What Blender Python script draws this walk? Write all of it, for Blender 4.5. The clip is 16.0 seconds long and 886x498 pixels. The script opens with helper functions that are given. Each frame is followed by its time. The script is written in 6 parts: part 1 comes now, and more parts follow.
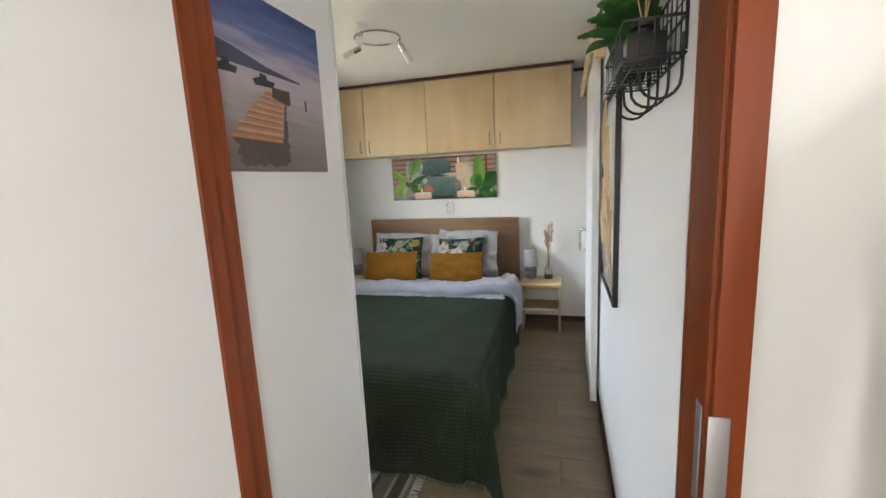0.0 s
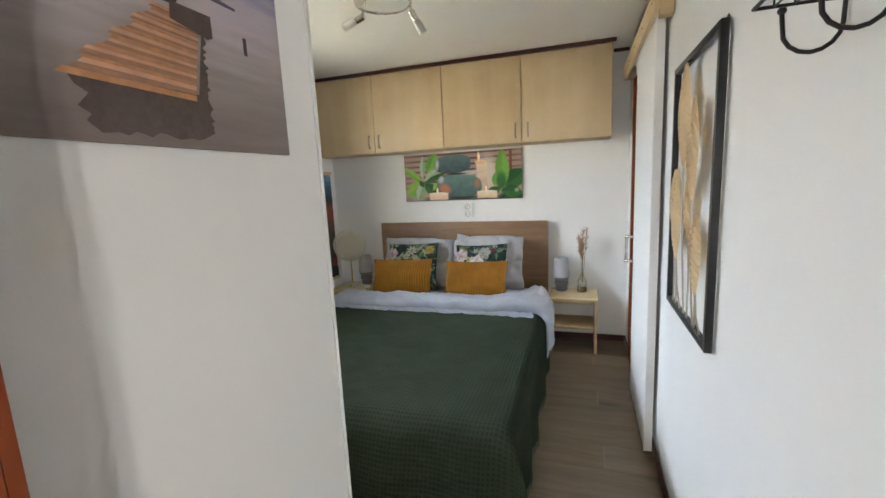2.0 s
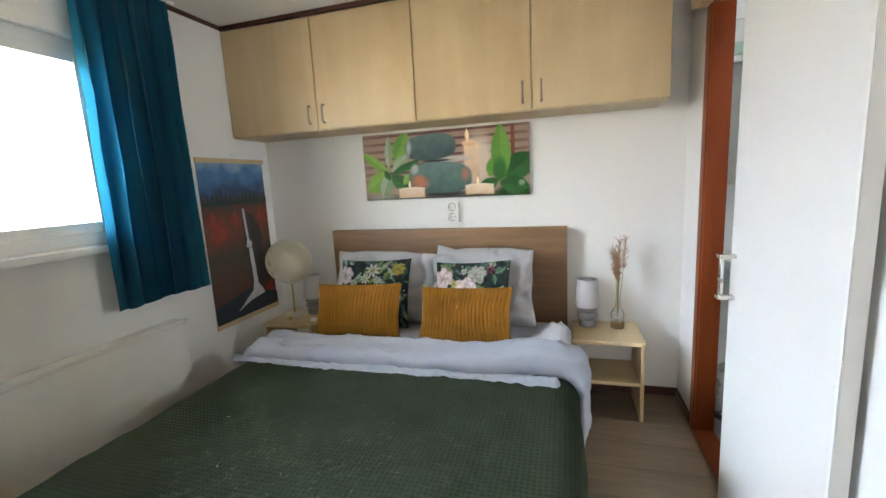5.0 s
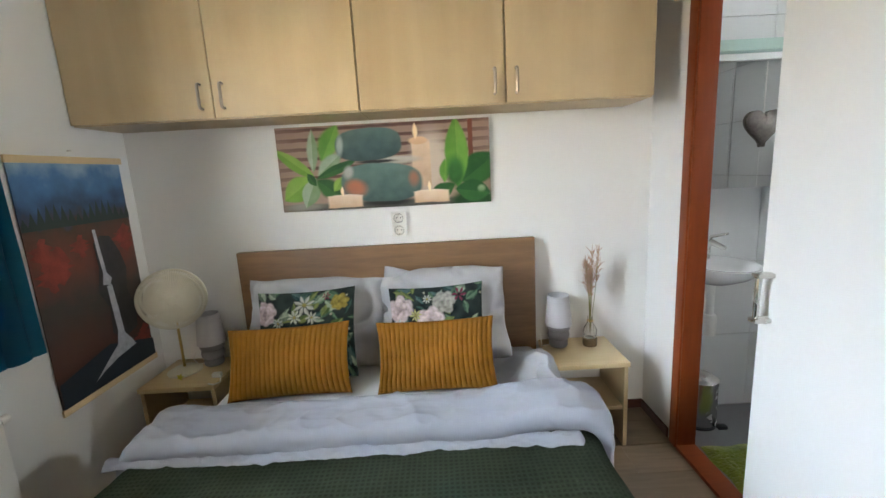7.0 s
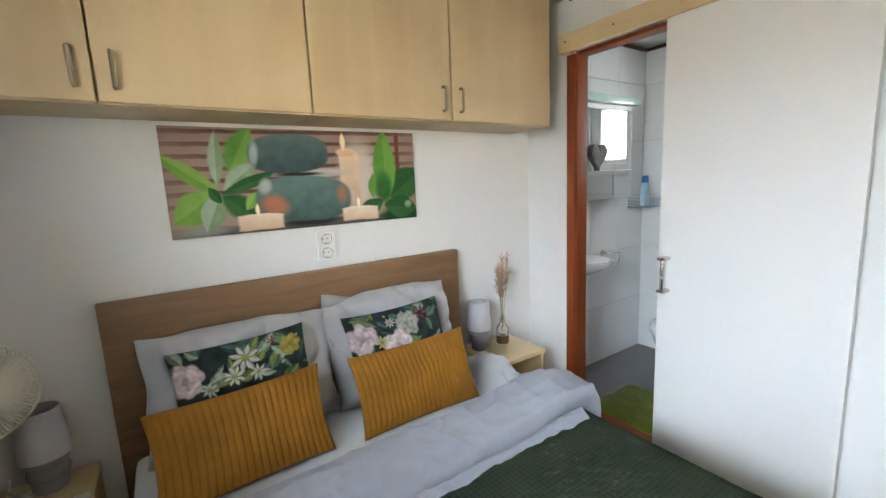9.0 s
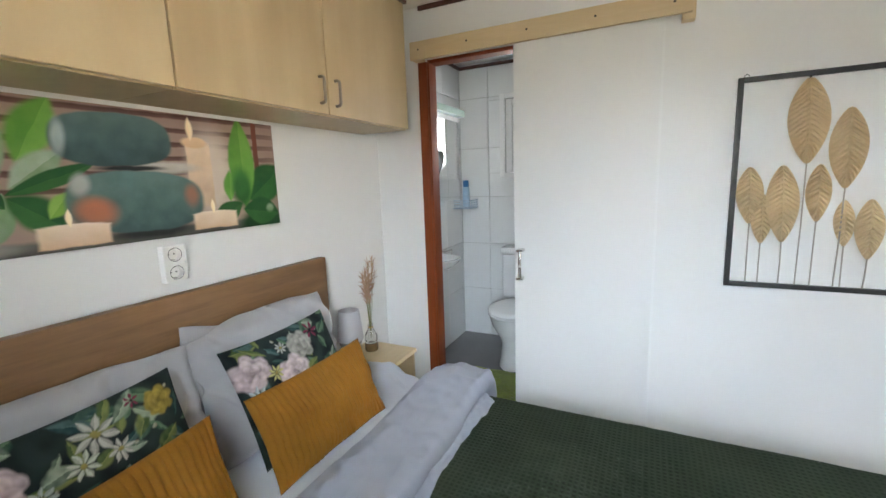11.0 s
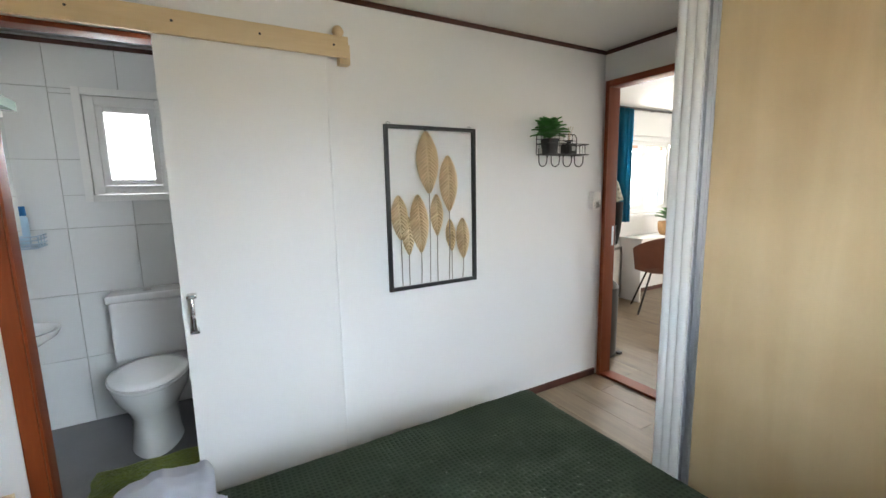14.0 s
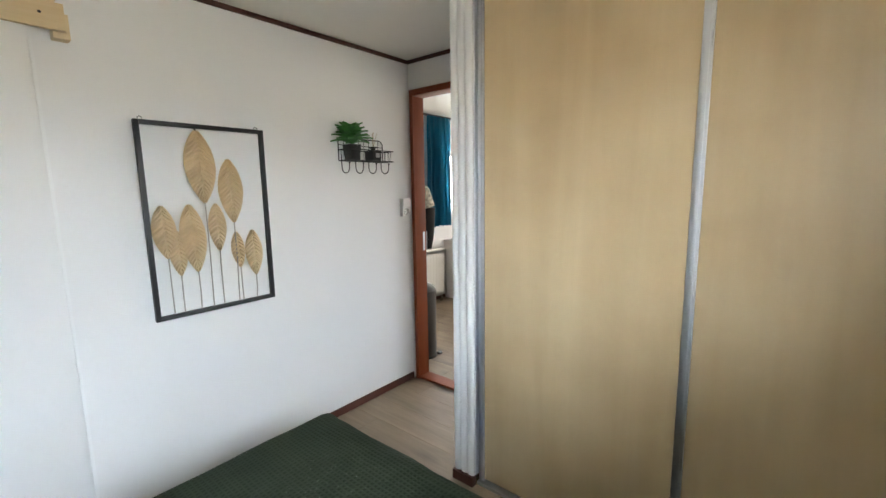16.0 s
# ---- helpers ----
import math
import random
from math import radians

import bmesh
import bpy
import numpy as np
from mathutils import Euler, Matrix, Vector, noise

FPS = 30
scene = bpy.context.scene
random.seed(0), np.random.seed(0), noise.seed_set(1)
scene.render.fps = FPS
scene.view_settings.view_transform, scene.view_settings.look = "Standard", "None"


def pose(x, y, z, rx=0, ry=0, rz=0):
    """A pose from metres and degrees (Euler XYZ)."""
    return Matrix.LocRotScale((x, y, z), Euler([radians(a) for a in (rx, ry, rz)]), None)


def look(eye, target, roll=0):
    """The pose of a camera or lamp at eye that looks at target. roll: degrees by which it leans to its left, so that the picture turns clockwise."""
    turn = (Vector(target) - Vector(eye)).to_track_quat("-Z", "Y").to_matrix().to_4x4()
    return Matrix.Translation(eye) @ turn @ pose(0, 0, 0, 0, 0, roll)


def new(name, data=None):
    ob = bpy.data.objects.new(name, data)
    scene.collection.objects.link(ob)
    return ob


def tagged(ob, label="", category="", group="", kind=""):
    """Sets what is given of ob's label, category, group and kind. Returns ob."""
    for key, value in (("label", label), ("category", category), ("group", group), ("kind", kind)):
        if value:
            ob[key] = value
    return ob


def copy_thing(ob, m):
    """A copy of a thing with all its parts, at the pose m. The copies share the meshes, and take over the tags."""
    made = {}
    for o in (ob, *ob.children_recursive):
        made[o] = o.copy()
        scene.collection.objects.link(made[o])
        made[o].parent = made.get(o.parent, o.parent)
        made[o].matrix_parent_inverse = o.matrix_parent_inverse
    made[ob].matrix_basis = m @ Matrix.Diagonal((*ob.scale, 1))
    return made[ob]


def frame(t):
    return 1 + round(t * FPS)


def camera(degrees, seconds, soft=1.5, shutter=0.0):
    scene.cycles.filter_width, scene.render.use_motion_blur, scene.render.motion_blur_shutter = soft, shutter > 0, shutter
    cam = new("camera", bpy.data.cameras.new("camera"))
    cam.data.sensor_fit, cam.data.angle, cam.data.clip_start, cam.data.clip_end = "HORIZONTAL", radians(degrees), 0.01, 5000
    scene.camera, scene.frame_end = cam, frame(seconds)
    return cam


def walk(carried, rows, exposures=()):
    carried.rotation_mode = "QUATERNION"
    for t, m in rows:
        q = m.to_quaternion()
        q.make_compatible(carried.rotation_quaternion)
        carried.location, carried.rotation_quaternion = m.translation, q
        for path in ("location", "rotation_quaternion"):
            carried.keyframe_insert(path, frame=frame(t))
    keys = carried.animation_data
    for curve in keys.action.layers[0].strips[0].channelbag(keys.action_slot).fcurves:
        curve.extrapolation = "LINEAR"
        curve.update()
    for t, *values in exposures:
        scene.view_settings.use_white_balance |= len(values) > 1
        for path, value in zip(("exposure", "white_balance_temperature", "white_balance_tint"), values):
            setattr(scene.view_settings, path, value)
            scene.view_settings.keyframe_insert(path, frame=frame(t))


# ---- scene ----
cam = camera(92.9, 16.0)
PATH = [
    (0, (-0.687, 1.38, 1.364), (-1.234, 3.276, 1.038), -2.7),
    (0.5, (-0.748, 1.364, 1.369), (-1.4, 3.224, 1.031), -2.6),
    (1, (-0.758, 1.465, 1.354), (-1.458, 3.309, 1.025), -2.3),
    (1.5, (-0.749, 1.624, 1.353), (-1.429, 3.477, 1.032), -2.5),
    (2, (-0.819, 1.816, 1.335), (-1.443, 3.691, 1.022), -2.7),
    (2.5, (-0.915, 2.023, 1.344), (-1.508, 3.908, 1.034), -3.1),
    (3, (-0.946, 2.226, 1.339), (-1.562, 4.102, 1.02), -3.4),
    (5.3, (-1.089, 2.938, 1.272), (-1.618, 4.84, 0.953), -2.8),
    (5.5, (-1.084, 3.011, 1.302), (-1.567, 4.921, 0.959), -3.0),
    (6, (-1.103, 3.126, 1.312), (-1.497, 5.054, 0.955), -3.1),
    (6.5, (-1.297, 3.18, 1.32), (-1.494, 5.138, 0.962), -2.9),
    (7, (-1.537, 3.219, 1.342), (-1.53, 5.185, 0.974), -3.1),
    (7.5, (-1.714, 3.276, 1.344), (-1.424, 5.223, 0.987), -3.3),
    (8, (-1.924, 3.349, 1.359), (-1.353, 5.234, 1.012), -3.4),
    (10.3, (-2.619, 3.698, 1.311), (-1.034, 4.873, 0.985), -1.6),
    (10.5, (-2.616, 3.723, 1.344), (-0.986, 4.83, 1.002), -1.6),
    (11, (-2.599, 3.899, 1.332), (-0.824, 4.763, 1.01), -2.0),
    (11.5, (-2.513, 4.169, 1.338), (-0.601, 4.664, 1.027), -2.2),
    (12, (-2.444, 4.35, 1.35), (-0.475, 4.513, 1.04), -2.5),
    (12.5, (-2.429, 4.525, 1.386), (-0.461, 4.382, 1.061), -2.5),
    (13, (-2.439, 4.534, 1.383), (-0.519, 4.068, 1.074), -2.3),
    (13.5, (-2.468, 4.452, 1.38), (-0.635, 3.71, 1.081), -1.8),
    (14, (-2.471, 4.409, 1.384), (-0.757, 3.42, 1.089), -1.2),
    (14.5, (-2.479, 4.38, 1.383), (-0.908, 3.176, 1.093), -0.7),
    (15, (-2.487, 4.344, 1.401), (-1.063, 2.972, 1.1), -0.2),
    (15.5, (-2.511, 4.297, 1.399), (-1.203, 2.814, 1.101), -0.4),
    (16, (-2.549, 4.143, 1.404), (-1.288, 2.619, 1.11), -0.9),
]
walk(cam, [(t, look(eye, target, roll)) for t, eye, target, roll in PATH],
     [(0, 0.0), (3, 0.05), (5.3, 0.25), (8, 0.15), (10.3, -0.05), (13, -0.2), (16, -0.12)])
# ---------- light ----------
world = bpy.data.worlds.new("world")
scene.world = world
world.use_nodes = True
wn = world.node_tree.nodes
sky = wn.new("ShaderNodeTexSky")
sky.sky_type = "NISHITA"
sky.sun_disc = False
sky.sun_elevation, sky.sun_rotation = radians(48), radians(120)
wn["Background"].inputs["Strength"].default_value = 0.12
world.node_tree.links.new(sky.outputs[0], wn["Background"].inputs["Color"])

sun = new("sun", bpy.data.lights.new("sun", "SUN"))
sun.data.energy, sun.data.angle, sun.data.color = 3.0, radians(0.6), (1.0, 0.94, 0.85)
sun.matrix_world = look((0, 0, 30), (-8, 14, -0.5))


def window_light(name, eye, target, wide, high, watts, color, spread=180):
    """Daylight that comes in through a window opening."""
    la = new(name, bpy.data.lights.new(name, "AREA"))
    la.data.shape, la.data.size, la.data.size_y = "RECTANGLE", wide, high
    la.data.energy, la.data.color, la.data.spread = watts, color, radians(spread)
    la.matrix_world = look(eye, target)
    return la


window_light("bedroom_sky_light", (-5.85, 4.50, 2.72), (-2.60, 4.50, 2.30), 19.0, 1.70, 6600, (0.72, 0.86, 1.0))
window_light("bedroom_horizon_light", (-5.85, 6.50, 1.56), (-2.60, 6.50, 1.56), 19.0, 0.38, 520, (1.0, 0.84, 0.62))
window_light("bedroom_ground_light", (-3.80, 3.81, 0.75), (-2.60, 3.81, 1.40), 6.5, 1.1, 285, (1.0, 0.88, 0.62))
# added lamp standing in for warm light off sunlit surfaces to the southwest
window_light("bedroom_terrace_light", (-4.60, 1.00, 1.25), (-2.75, 4.60, 1.15), 3.2, 1.3, 270, (1.0, 0.87, 0.62))
window_light("bathroom_daylight", (0.83, 4.728, 1.66), (0.0, 4.72, 1.45), 0.28, 0.44, 16, (0.92, 0.96, 1.0))
window_light("living_daylight", (0.93, -0.40, 1.45), (0.0, -0.40, 1.2), 0.90, 0.80, 145, (1.0, 0.97, 0.92))
# fill lamp added at an assumed south opening to brighten the living room
window_light("living_daylight_south", (-1.2, -2.66, 1.3), (-1.0, 0.0, 1.0), 2.0, 1.4, 80, (1.0, 0.96, 0.90))

# ---------- building helpers ----------
BASE = {}


def thing(name, label, category, at=(0, 0, 0), group="", kind="", m=None):
    """An empty at a thing's base that carries its parts."""
    ob = new(name)
    ob.empty_display_size = 0.05
    BASE[ob] = m if m is not None else Matrix.Translation(at)
    ob.matrix_world = BASE[ob]
    return tagged(ob, label, category, group, kind)


def finish(bm, material, name, smooth=None):
    bmesh.ops.recalc_face_normals(bm, faces=bm.faces)
    me = bpy.data.meshes.new(name)
    bm.to_mesh(me)
    bm.free()
    if material:
        for k in material if isinstance(material, (list, tuple)) else [material]:
            me.materials.append(k)
    if smooth is not None:
        me.shade_smooth()
        if smooth:
            me.set_sharp_from_angle(angle=radians(smooth))
    return me


def part(name, bm, material, parent, label="", smooth=35, local=False):
    """Links a bmesh as one mesh object under a thing or a part; local: it is drawn in the thing's own axes."""
    if not local:
        bm.transform(BASE[parent].inverted())
    ob = new(name, finish(bm, material, name, smooth))
    ob.parent = parent
    BASE[ob] = BASE[parent]
    return tagged(ob, label)


def solid(name, bm, material, label, category="", group="", kind="", at=(0, 0, 0), smooth=35):
    """A thing that is one mesh."""
    bm.transform(Matrix.Translation(at).inverted())
    ob = new(name, finish(bm, material, name, smooth))
    ob.location = at
    BASE[ob] = Matrix.Translation(at)
    return tagged(ob, label, category, group, kind)


def box(x0, x1, y0, y1, z0, z1, bevel=0.0, seg=2, bm=None, m=None):
    """A block, with rounded edges if bevel is given."""
    own = bmesh.new()
    bmesh.ops.create_cube(own, size=1)
    own.transform(Matrix.Translation(((x0 + x1) / 2, (y0 + y1) / 2, (z0 + z1) / 2)) @ Matrix.Diagonal((abs(x1 - x0), abs(y1 - y0), abs(z1 - z0), 1)))
    if bevel:
        bmesh.ops.bevel(own, geom=own.edges[:], offset=bevel, segments=seg, affect="EDGES", profile=0.7)
    if m is not None:
        own.transform(m)
    return merge(bm, own)


def merge(bm, own):
    """Adds one bmesh to another."""
    if bm is None:
        return own
    me = bpy.data.meshes.new("tmp")
    own.to_mesh(me)
    own.free()
    bm.from_mesh(me)
    bpy.data.meshes.remove(me)
    return bm


def tube(points, r, seg=10, bm=None, closed=False, radii=None, caps=True):
    """A round bar along points."""
    own = bmesh.new()
    pts = [Vector(p) for p in points]
    n = len(pts)
    rings = []
    up = None
    for i, p in enumerate(pts):
        a = pts[(i - 1) % n] if closed or i > 0 else p
        b = pts[(i + 1) % n] if closed or i < n - 1 else p
        d = (b - a).normalized()
        if up is None:
            up = d.orthogonal().normalized()
        up = (up - d * up.dot(d)).normalized()
        side = d.cross(up)
        rr = radii[i] if radii else r
        rings.append([own.verts.new(p + (up * math.cos(k * 2 * math.pi / seg) + side * math.sin(k * 2 * math.pi / seg)) * rr) for k in range(seg)])
    for i in range(n if closed else n - 1):
        a, b = rings[i], rings[(i + 1) % n]
        for k in range(seg):
            own.faces.new((a[k], a[(k + 1) % seg], b[(k + 1) % seg], b[k]))
    if not closed and caps:
        own.faces.new(rings[0])
        own.faces.new(rings[-1][::-1])
    return merge(bm, own)


def lathe(profile, at=(0, 0, 0), seg=28, bm=None, m=None):
    """A turned body from (radius, height) pairs."""
    own = bmesh.new()
    rings = []
    for r, z in profile:
        if r < 1e-5:
            rings.append([own.verts.new((0, 0, z))])
        else:
            rings.append([own.verts.new((r * math.cos(k * 2 * math.pi / seg), r * math.sin(k * 2 * math.pi / seg), z)) for k in range(seg)])
    for a, b in zip(rings, rings[1:]):
        for k in range(seg):
            q = [a[k % len(a)], a[(k + 1) % len(a)], b[(k + 1) % len(b)], b[k % len(b)]]
            q = list(dict.fromkeys(q))
            if len(q) > 2:
                own.faces.new(q)
    own.transform((m if m is not None else Matrix.Translation(at)))
    return merge(bm, own)


def sheet(fn, nu, nv, thick=0.0, bm=None, uv=None):
    """A surface fn(u, v) over the unit square, given a thickness; uv: its size in metres for the weave."""
    own = bmesh.new()
    lay = own.loops.layers.uv.new("UVMap") if uv else None
    vs = [[own.verts.new(fn(i / nu, j / nv)) for i in range(nu + 1)] for j in range(nv + 1)]
    for j in range(nv):
        for i in range(nu):
            f = own.faces.new((vs[j][i], vs[j][i + 1], vs[j + 1][i + 1], vs[j + 1][i]))
            if lay:
                for lp, (a, b) in zip(f.loops, ((i, j), (i + 1, j), (i + 1, j + 1), (i, j + 1))):
                    lp[lay].uv = (a / nu * uv[0], b / nv * uv[1])
    if thick:
        bmesh.ops.solidify(own, geom=own.faces[:], thickness=thick)
    return merge(bm, own)


def loft(rings, bm=None):
    own = bmesh.new()
    vs_ = [[own.verts.new(p) for p in r] for r in rings]
    for a, b in zip(vs_, vs_[1:]):
        n_ = len(a)
        for k in range(n_):
            own.faces.new((a[k], a[(k + 1) % n_], b[(k + 1) % n_], b[k]))
    own.faces.new(vs_[0][::-1])
    own.faces.new(vs_[-1])
    return merge(bm, own)


def flat(outline, depth, m, bm=None):
    """A plate with the given outline in its own x, z plane, from y = 0 to y = -depth, laid out by m."""
    own = bmesh.new()
    f = own.faces.new([own.verts.new((x, 0, z)) for x, z in outline])
    if depth:
        ex = bmesh.ops.extrude_face_region(own, geom=[f])
        for v in ex["geom"]:
            if isinstance(v, bmesh.types.BMVert):
                v.co.y -= depth
    own.transform(m)
    return merge(bm, own)


def slab(axis, c0, c1, u0, u1, z0, z1, holes=()):
    """A wall from c0 to c1 along axis, over u0..u1 and z0..z1, with holes (u0, u1, z0, z1) right through it."""
    own = bmesh.new()
    us = sorted({u0, u1, *(min(max(h, u0), u1) for hole in holes for h in hole[:2])})
    zs = sorted({z0, z1, *(min(max(h, z0), z1) for hole in holes for h in hole[2:])})
    open_ = lambda u, z: any(h[0] < u < h[1] and h[2] < z < h[3] for h in holes) or not (u0 < u < u1 and z0 < z < z1)
    P = (lambda c, u, z: (c, u, z)) if axis == "x" else (lambda c, u, z: (u, c, z))
    quad = lambda *ps: own.faces.new([own.verts.new(p) for p in ps])
    for a, b in zip(us, us[1:]):
        for c, d in zip(zs, zs[1:]):
            um, zm = (a + b) / 2, (c + d) / 2
            if open_(um, zm):
                continue
            for k in (c0, c1):
                quad(P(k, a, c), P(k, b, c), P(k, b, d), P(k, a, d))
            i, j = us.index(a), zs.index(c)
            if i == 0 or open_((us[i - 1] + a) / 2, zm):
                quad(P(c0, a, c), P(c1, a, c), P(c1, a, d), P(c0, a, d))
            if b == us[-1] or open_((b + us[i + 2]) / 2, zm):
                quad(P(c0, b, c), P(c1, b, c), P(c1, b, d), P(c0, b, d))
            if j == 0 or open_(um, (zs[j - 1] + c) / 2):
                quad(P(c0, a, c), P(c1, a, c), P(c1, b, c), P(c0, b, c))
            if d == zs[-1] or open_(um, (d + zs[j + 2]) / 2):
                quad(P(c0, a, d), P(c1, a, d), P(c1, b, d), P(c0, b, d))
    bmesh.ops.remove_doubles(own, verts=own.verts[:], dist=1e-5)
    return own


# ---------- materials ----------
def mat(name, base, rough=0.5, metal=0.0, var=0.05, scale=3.0, bump=0.1, grain=150.0, stretch=(1, 1, 1), tint=None, coat=0.0, spread=0.0, sheen=0.0, depth=0.001):
    """Paint, plastic, cloth or metal: a base colour that drifts at two scales, with a fine grain."""
    k = bpy.data.materials.new(name)
    k.use_nodes = True
    n, l = k.node_tree.nodes, k.node_tree.links
    b = n["Principled BSDF"]
    tc = n.new("ShaderNodeTexCoord")
    mp = n.new("ShaderNodeMapping")
    mp.inputs["Scale"].default_value = stretch
    l.new(tc.outputs["Object"], mp.inputs["Vector"])
    big = n.new("ShaderNodeTexNoise")
    big.inputs["Scale"].default_value, big.inputs["Detail"].default_value = scale, 5
    l.new(mp.outputs[0], big.inputs["Vector"])
    fine = n.new("ShaderNodeTexNoise")
    fine.inputs["Scale"].default_value, fine.inputs["Detail"].default_value = grain, 3
    l.new(mp.outputs[0], fine.inputs["Vector"])
    add = n.new("ShaderNodeMath")
    add.operation = "MULTIPLY_ADD"
    l.new(fine.outputs[0], add.inputs[0])
    add.inputs[1].default_value = 0.35
    l.new(big.outputs[0], add.inputs[2])
    src = add.outputs[0]
    if spread:
        oi = n.new("ShaderNodeObjectInfo")
        sp = n.new("ShaderNodeMath")
        sp.operation = "MULTIPLY_ADD"
        l.new(oi.outputs["Random"], sp.inputs[0])
        sp.inputs[1].default_value = spread
        l.new(src, sp.inputs[2])
        src = sp.outputs[0]
    ramp = n.new("ShaderNodeMapRange")
    ramp.inputs[1].default_value, ramp.inputs[2].default_value = 0.35, 1.0 + spread
    l.new(src, ramp.inputs[0])
    mix = n.new("ShaderNodeMix")
    mix.data_type = "RGBA"
    lo = [max(0, c * (1 - var)) for c in base]
    hi = [min(1, c * (1 + var)) for c in (tint or base)]
    mix.inputs["A"].default_value, mix.inputs["B"].default_value = (*lo, 1), (*hi, 1)
    l.new(ramp.outputs[0], mix.inputs["Factor"])
    l.new(mix.outputs["Result"], b.inputs["Base Color"])
    rr = n.new("ShaderNodeMapRange")
    rr.inputs[3].default_value, rr.inputs[4].default_value = max(0.02, rough - 0.06), min(1, rough + 0.08)
    l.new(big.outputs[0], rr.inputs[0])
    l.new(rr.outputs[0], b.inputs["Roughness"])
    b.inputs["Metallic"].default_value = metal
    b.inputs["Coat Weight"].default_value = coat
    b.inputs["Sheen Weight"].default_value = sheen
    if bump:
        bp = n.new("ShaderNodeBump")
        bp.inputs["Strength"].default_value, bp.inputs["Distance"].default_value = bump, depth
        l.new(fine.outputs[0], bp.inputs["Height"])
        l.new(bp.outputs[0], b.inputs["Normal"])
    return k


def wood(name, dark, light, rough=0.45, axis="x", scale=1.0, contrast=1.0, spread=0.0, knots=0.0, cloud=0.5, gloss=0.5, fine=0.5):
    """Boards and veneers with the grain along axis."""
    k = bpy.data.materials.new(name)
    k.use_nodes = True
    n, l = k.node_tree.nodes, k.node_tree.links
    b = n["Principled BSDF"]
    tc, mp = n.new("ShaderNodeTexCoord"), n.new("ShaderNodeMapping")
    st = {"x": (1, 12, 12), "y": (12, 1, 12), "z": (12, 12, 1)}[axis]
    mp.inputs["Scale"].default_value = [s * scale for s in st]
    l.new(tc.outputs["Object"], mp.inputs["Vector"])
    vec = mp.outputs[0]
    oi = n.new("ShaderNodeObjectInfo")
    if spread:
        off = n.new("ShaderNodeVectorMath")
        off.operation = "MULTIPLY_ADD"
        l.new(oi.outputs["Random"], off.inputs[0])
        off.inputs[1].default_value = (37, 53, 29)
        l.new(vec, off.inputs[2])
        vec = off.outputs[0]
    a = n.new("ShaderNodeTexNoise")
    a.inputs["Scale"].default_value, a.inputs["Detail"].default_value, a.inputs["Distortion"].default_value = 1.6, 6, 0.8
    l.new(vec, a.inputs["Vector"])
    f = n.new("ShaderNodeTexNoise")
    f.inputs["Scale"].default_value, f.inputs["Detail"].default_value = 9, 4
    l.new(vec, f.inputs["Vector"])
    cl = n.new("ShaderNodeTexNoise")
    cl.inputs["Scale"].default_value, cl.inputs["Detail"].default_value = 2.2, 3
    l.new(tc.outputs["Object"], cl.inputs["Vector"])
    s1 = n.new("ShaderNodeMath")
    s1.operation = "MULTIPLY_ADD"
    l.new(f.outputs[0], s1.inputs[0])
    s1.inputs[1].default_value = fine
    l.new(a.outputs[0], s1.inputs[2])
    s2 = n.new("ShaderNodeMath")
    s2.operation = "MULTIPLY_ADD"
    l.new(cl.outputs[0], s2.inputs[0])
    s2.inputs[1].default_value = cloud
    l.new(s1.outputs[0], s2.inputs[2])
    src = s2.outputs[0]
    if spread:
        s3 = n.new("ShaderNodeMath")
        s3.operation = "MULTIPLY_ADD"
        l.new(oi.outputs["Random"], s3.inputs[0])
        s3.inputs[1].default_value = spread
        l.new(src, s3.inputs[2])
        src = s3.outputs[0]
    mr = n.new("ShaderNodeMapRange")
    mid = 0.5 + fine / 2 + cloud / 2 + spread / 2
    mr.inputs[1].default_value, mr.inputs[2].default_value = mid - 0.35 / contrast, mid + 0.35 / contrast
    l.new(src, mr.inputs[0])
    mix = n.new("ShaderNodeMix")
    mix.data_type = "RGBA"
    mix.inputs["A"].default_value, mix.inputs["B"].default_value = (*dark, 1), (*light, 1)
    l.new(mr.outputs[0], mix.inputs["Factor"])
    col = mix.outputs["Result"]
    if knots:
        vo = n.new("ShaderNodeTexVoronoi")
        vo.inputs["Scale"].default_value = knots
        mp2 = n.new("ShaderNodeMapping")
        mp2.inputs["Scale"].default_value = {"x": (1, 3, 3), "y": (3, 1, 3), "z": (3, 3, 1)}[axis]
        l.new(tc.outputs["Object"], mp2.inputs["Vector"])
        v2 = mp2.outputs[0]
        if spread:
            o2 = n.new("ShaderNodeVectorMath")
            o2.operation = "MULTIPLY_ADD"
            l.new(oi.outputs["Random"], o2.inputs[0])
            o2.inputs[1].default_value = (17, 23, 9)
            l.new(v2, o2.inputs[2])
            v2 = o2.outputs[0]
        l.new(v2, vo.inputs["Vector"])
        kr = n.new("ShaderNodeMapRange")
        kr.inputs[1].default_value, kr.inputs[2].default_value = 0.05, 0.22
        kr.inputs[3].default_value, kr.inputs[4].default_value = 0.55, 1.0
        l.new(vo.outputs["Distance"], kr.inputs[0])
        mu = n.new("ShaderNodeMix")
        mu.data_type, mu.blend_type = "RGBA", "MULTIPLY"
        mu.inputs["Factor"].default_value = 1
        l.new(col, mu.inputs["A"])
        l.new(kr.outputs[0], mu.inputs["B"])
        col = mu.outputs["Result"]
    l.new(col, b.inputs["Base Color"])
    b.inputs["Roughness"].default_value, b.inputs["Specular IOR Level"].default_value = rough, gloss
    bp = n.new("ShaderNodeBump")
    bp.inputs["Strength"].default_value, bp.inputs["Distance"].default_value = 0.12, 0.001
    l.new(f.outputs[0], bp.inputs["Height"])
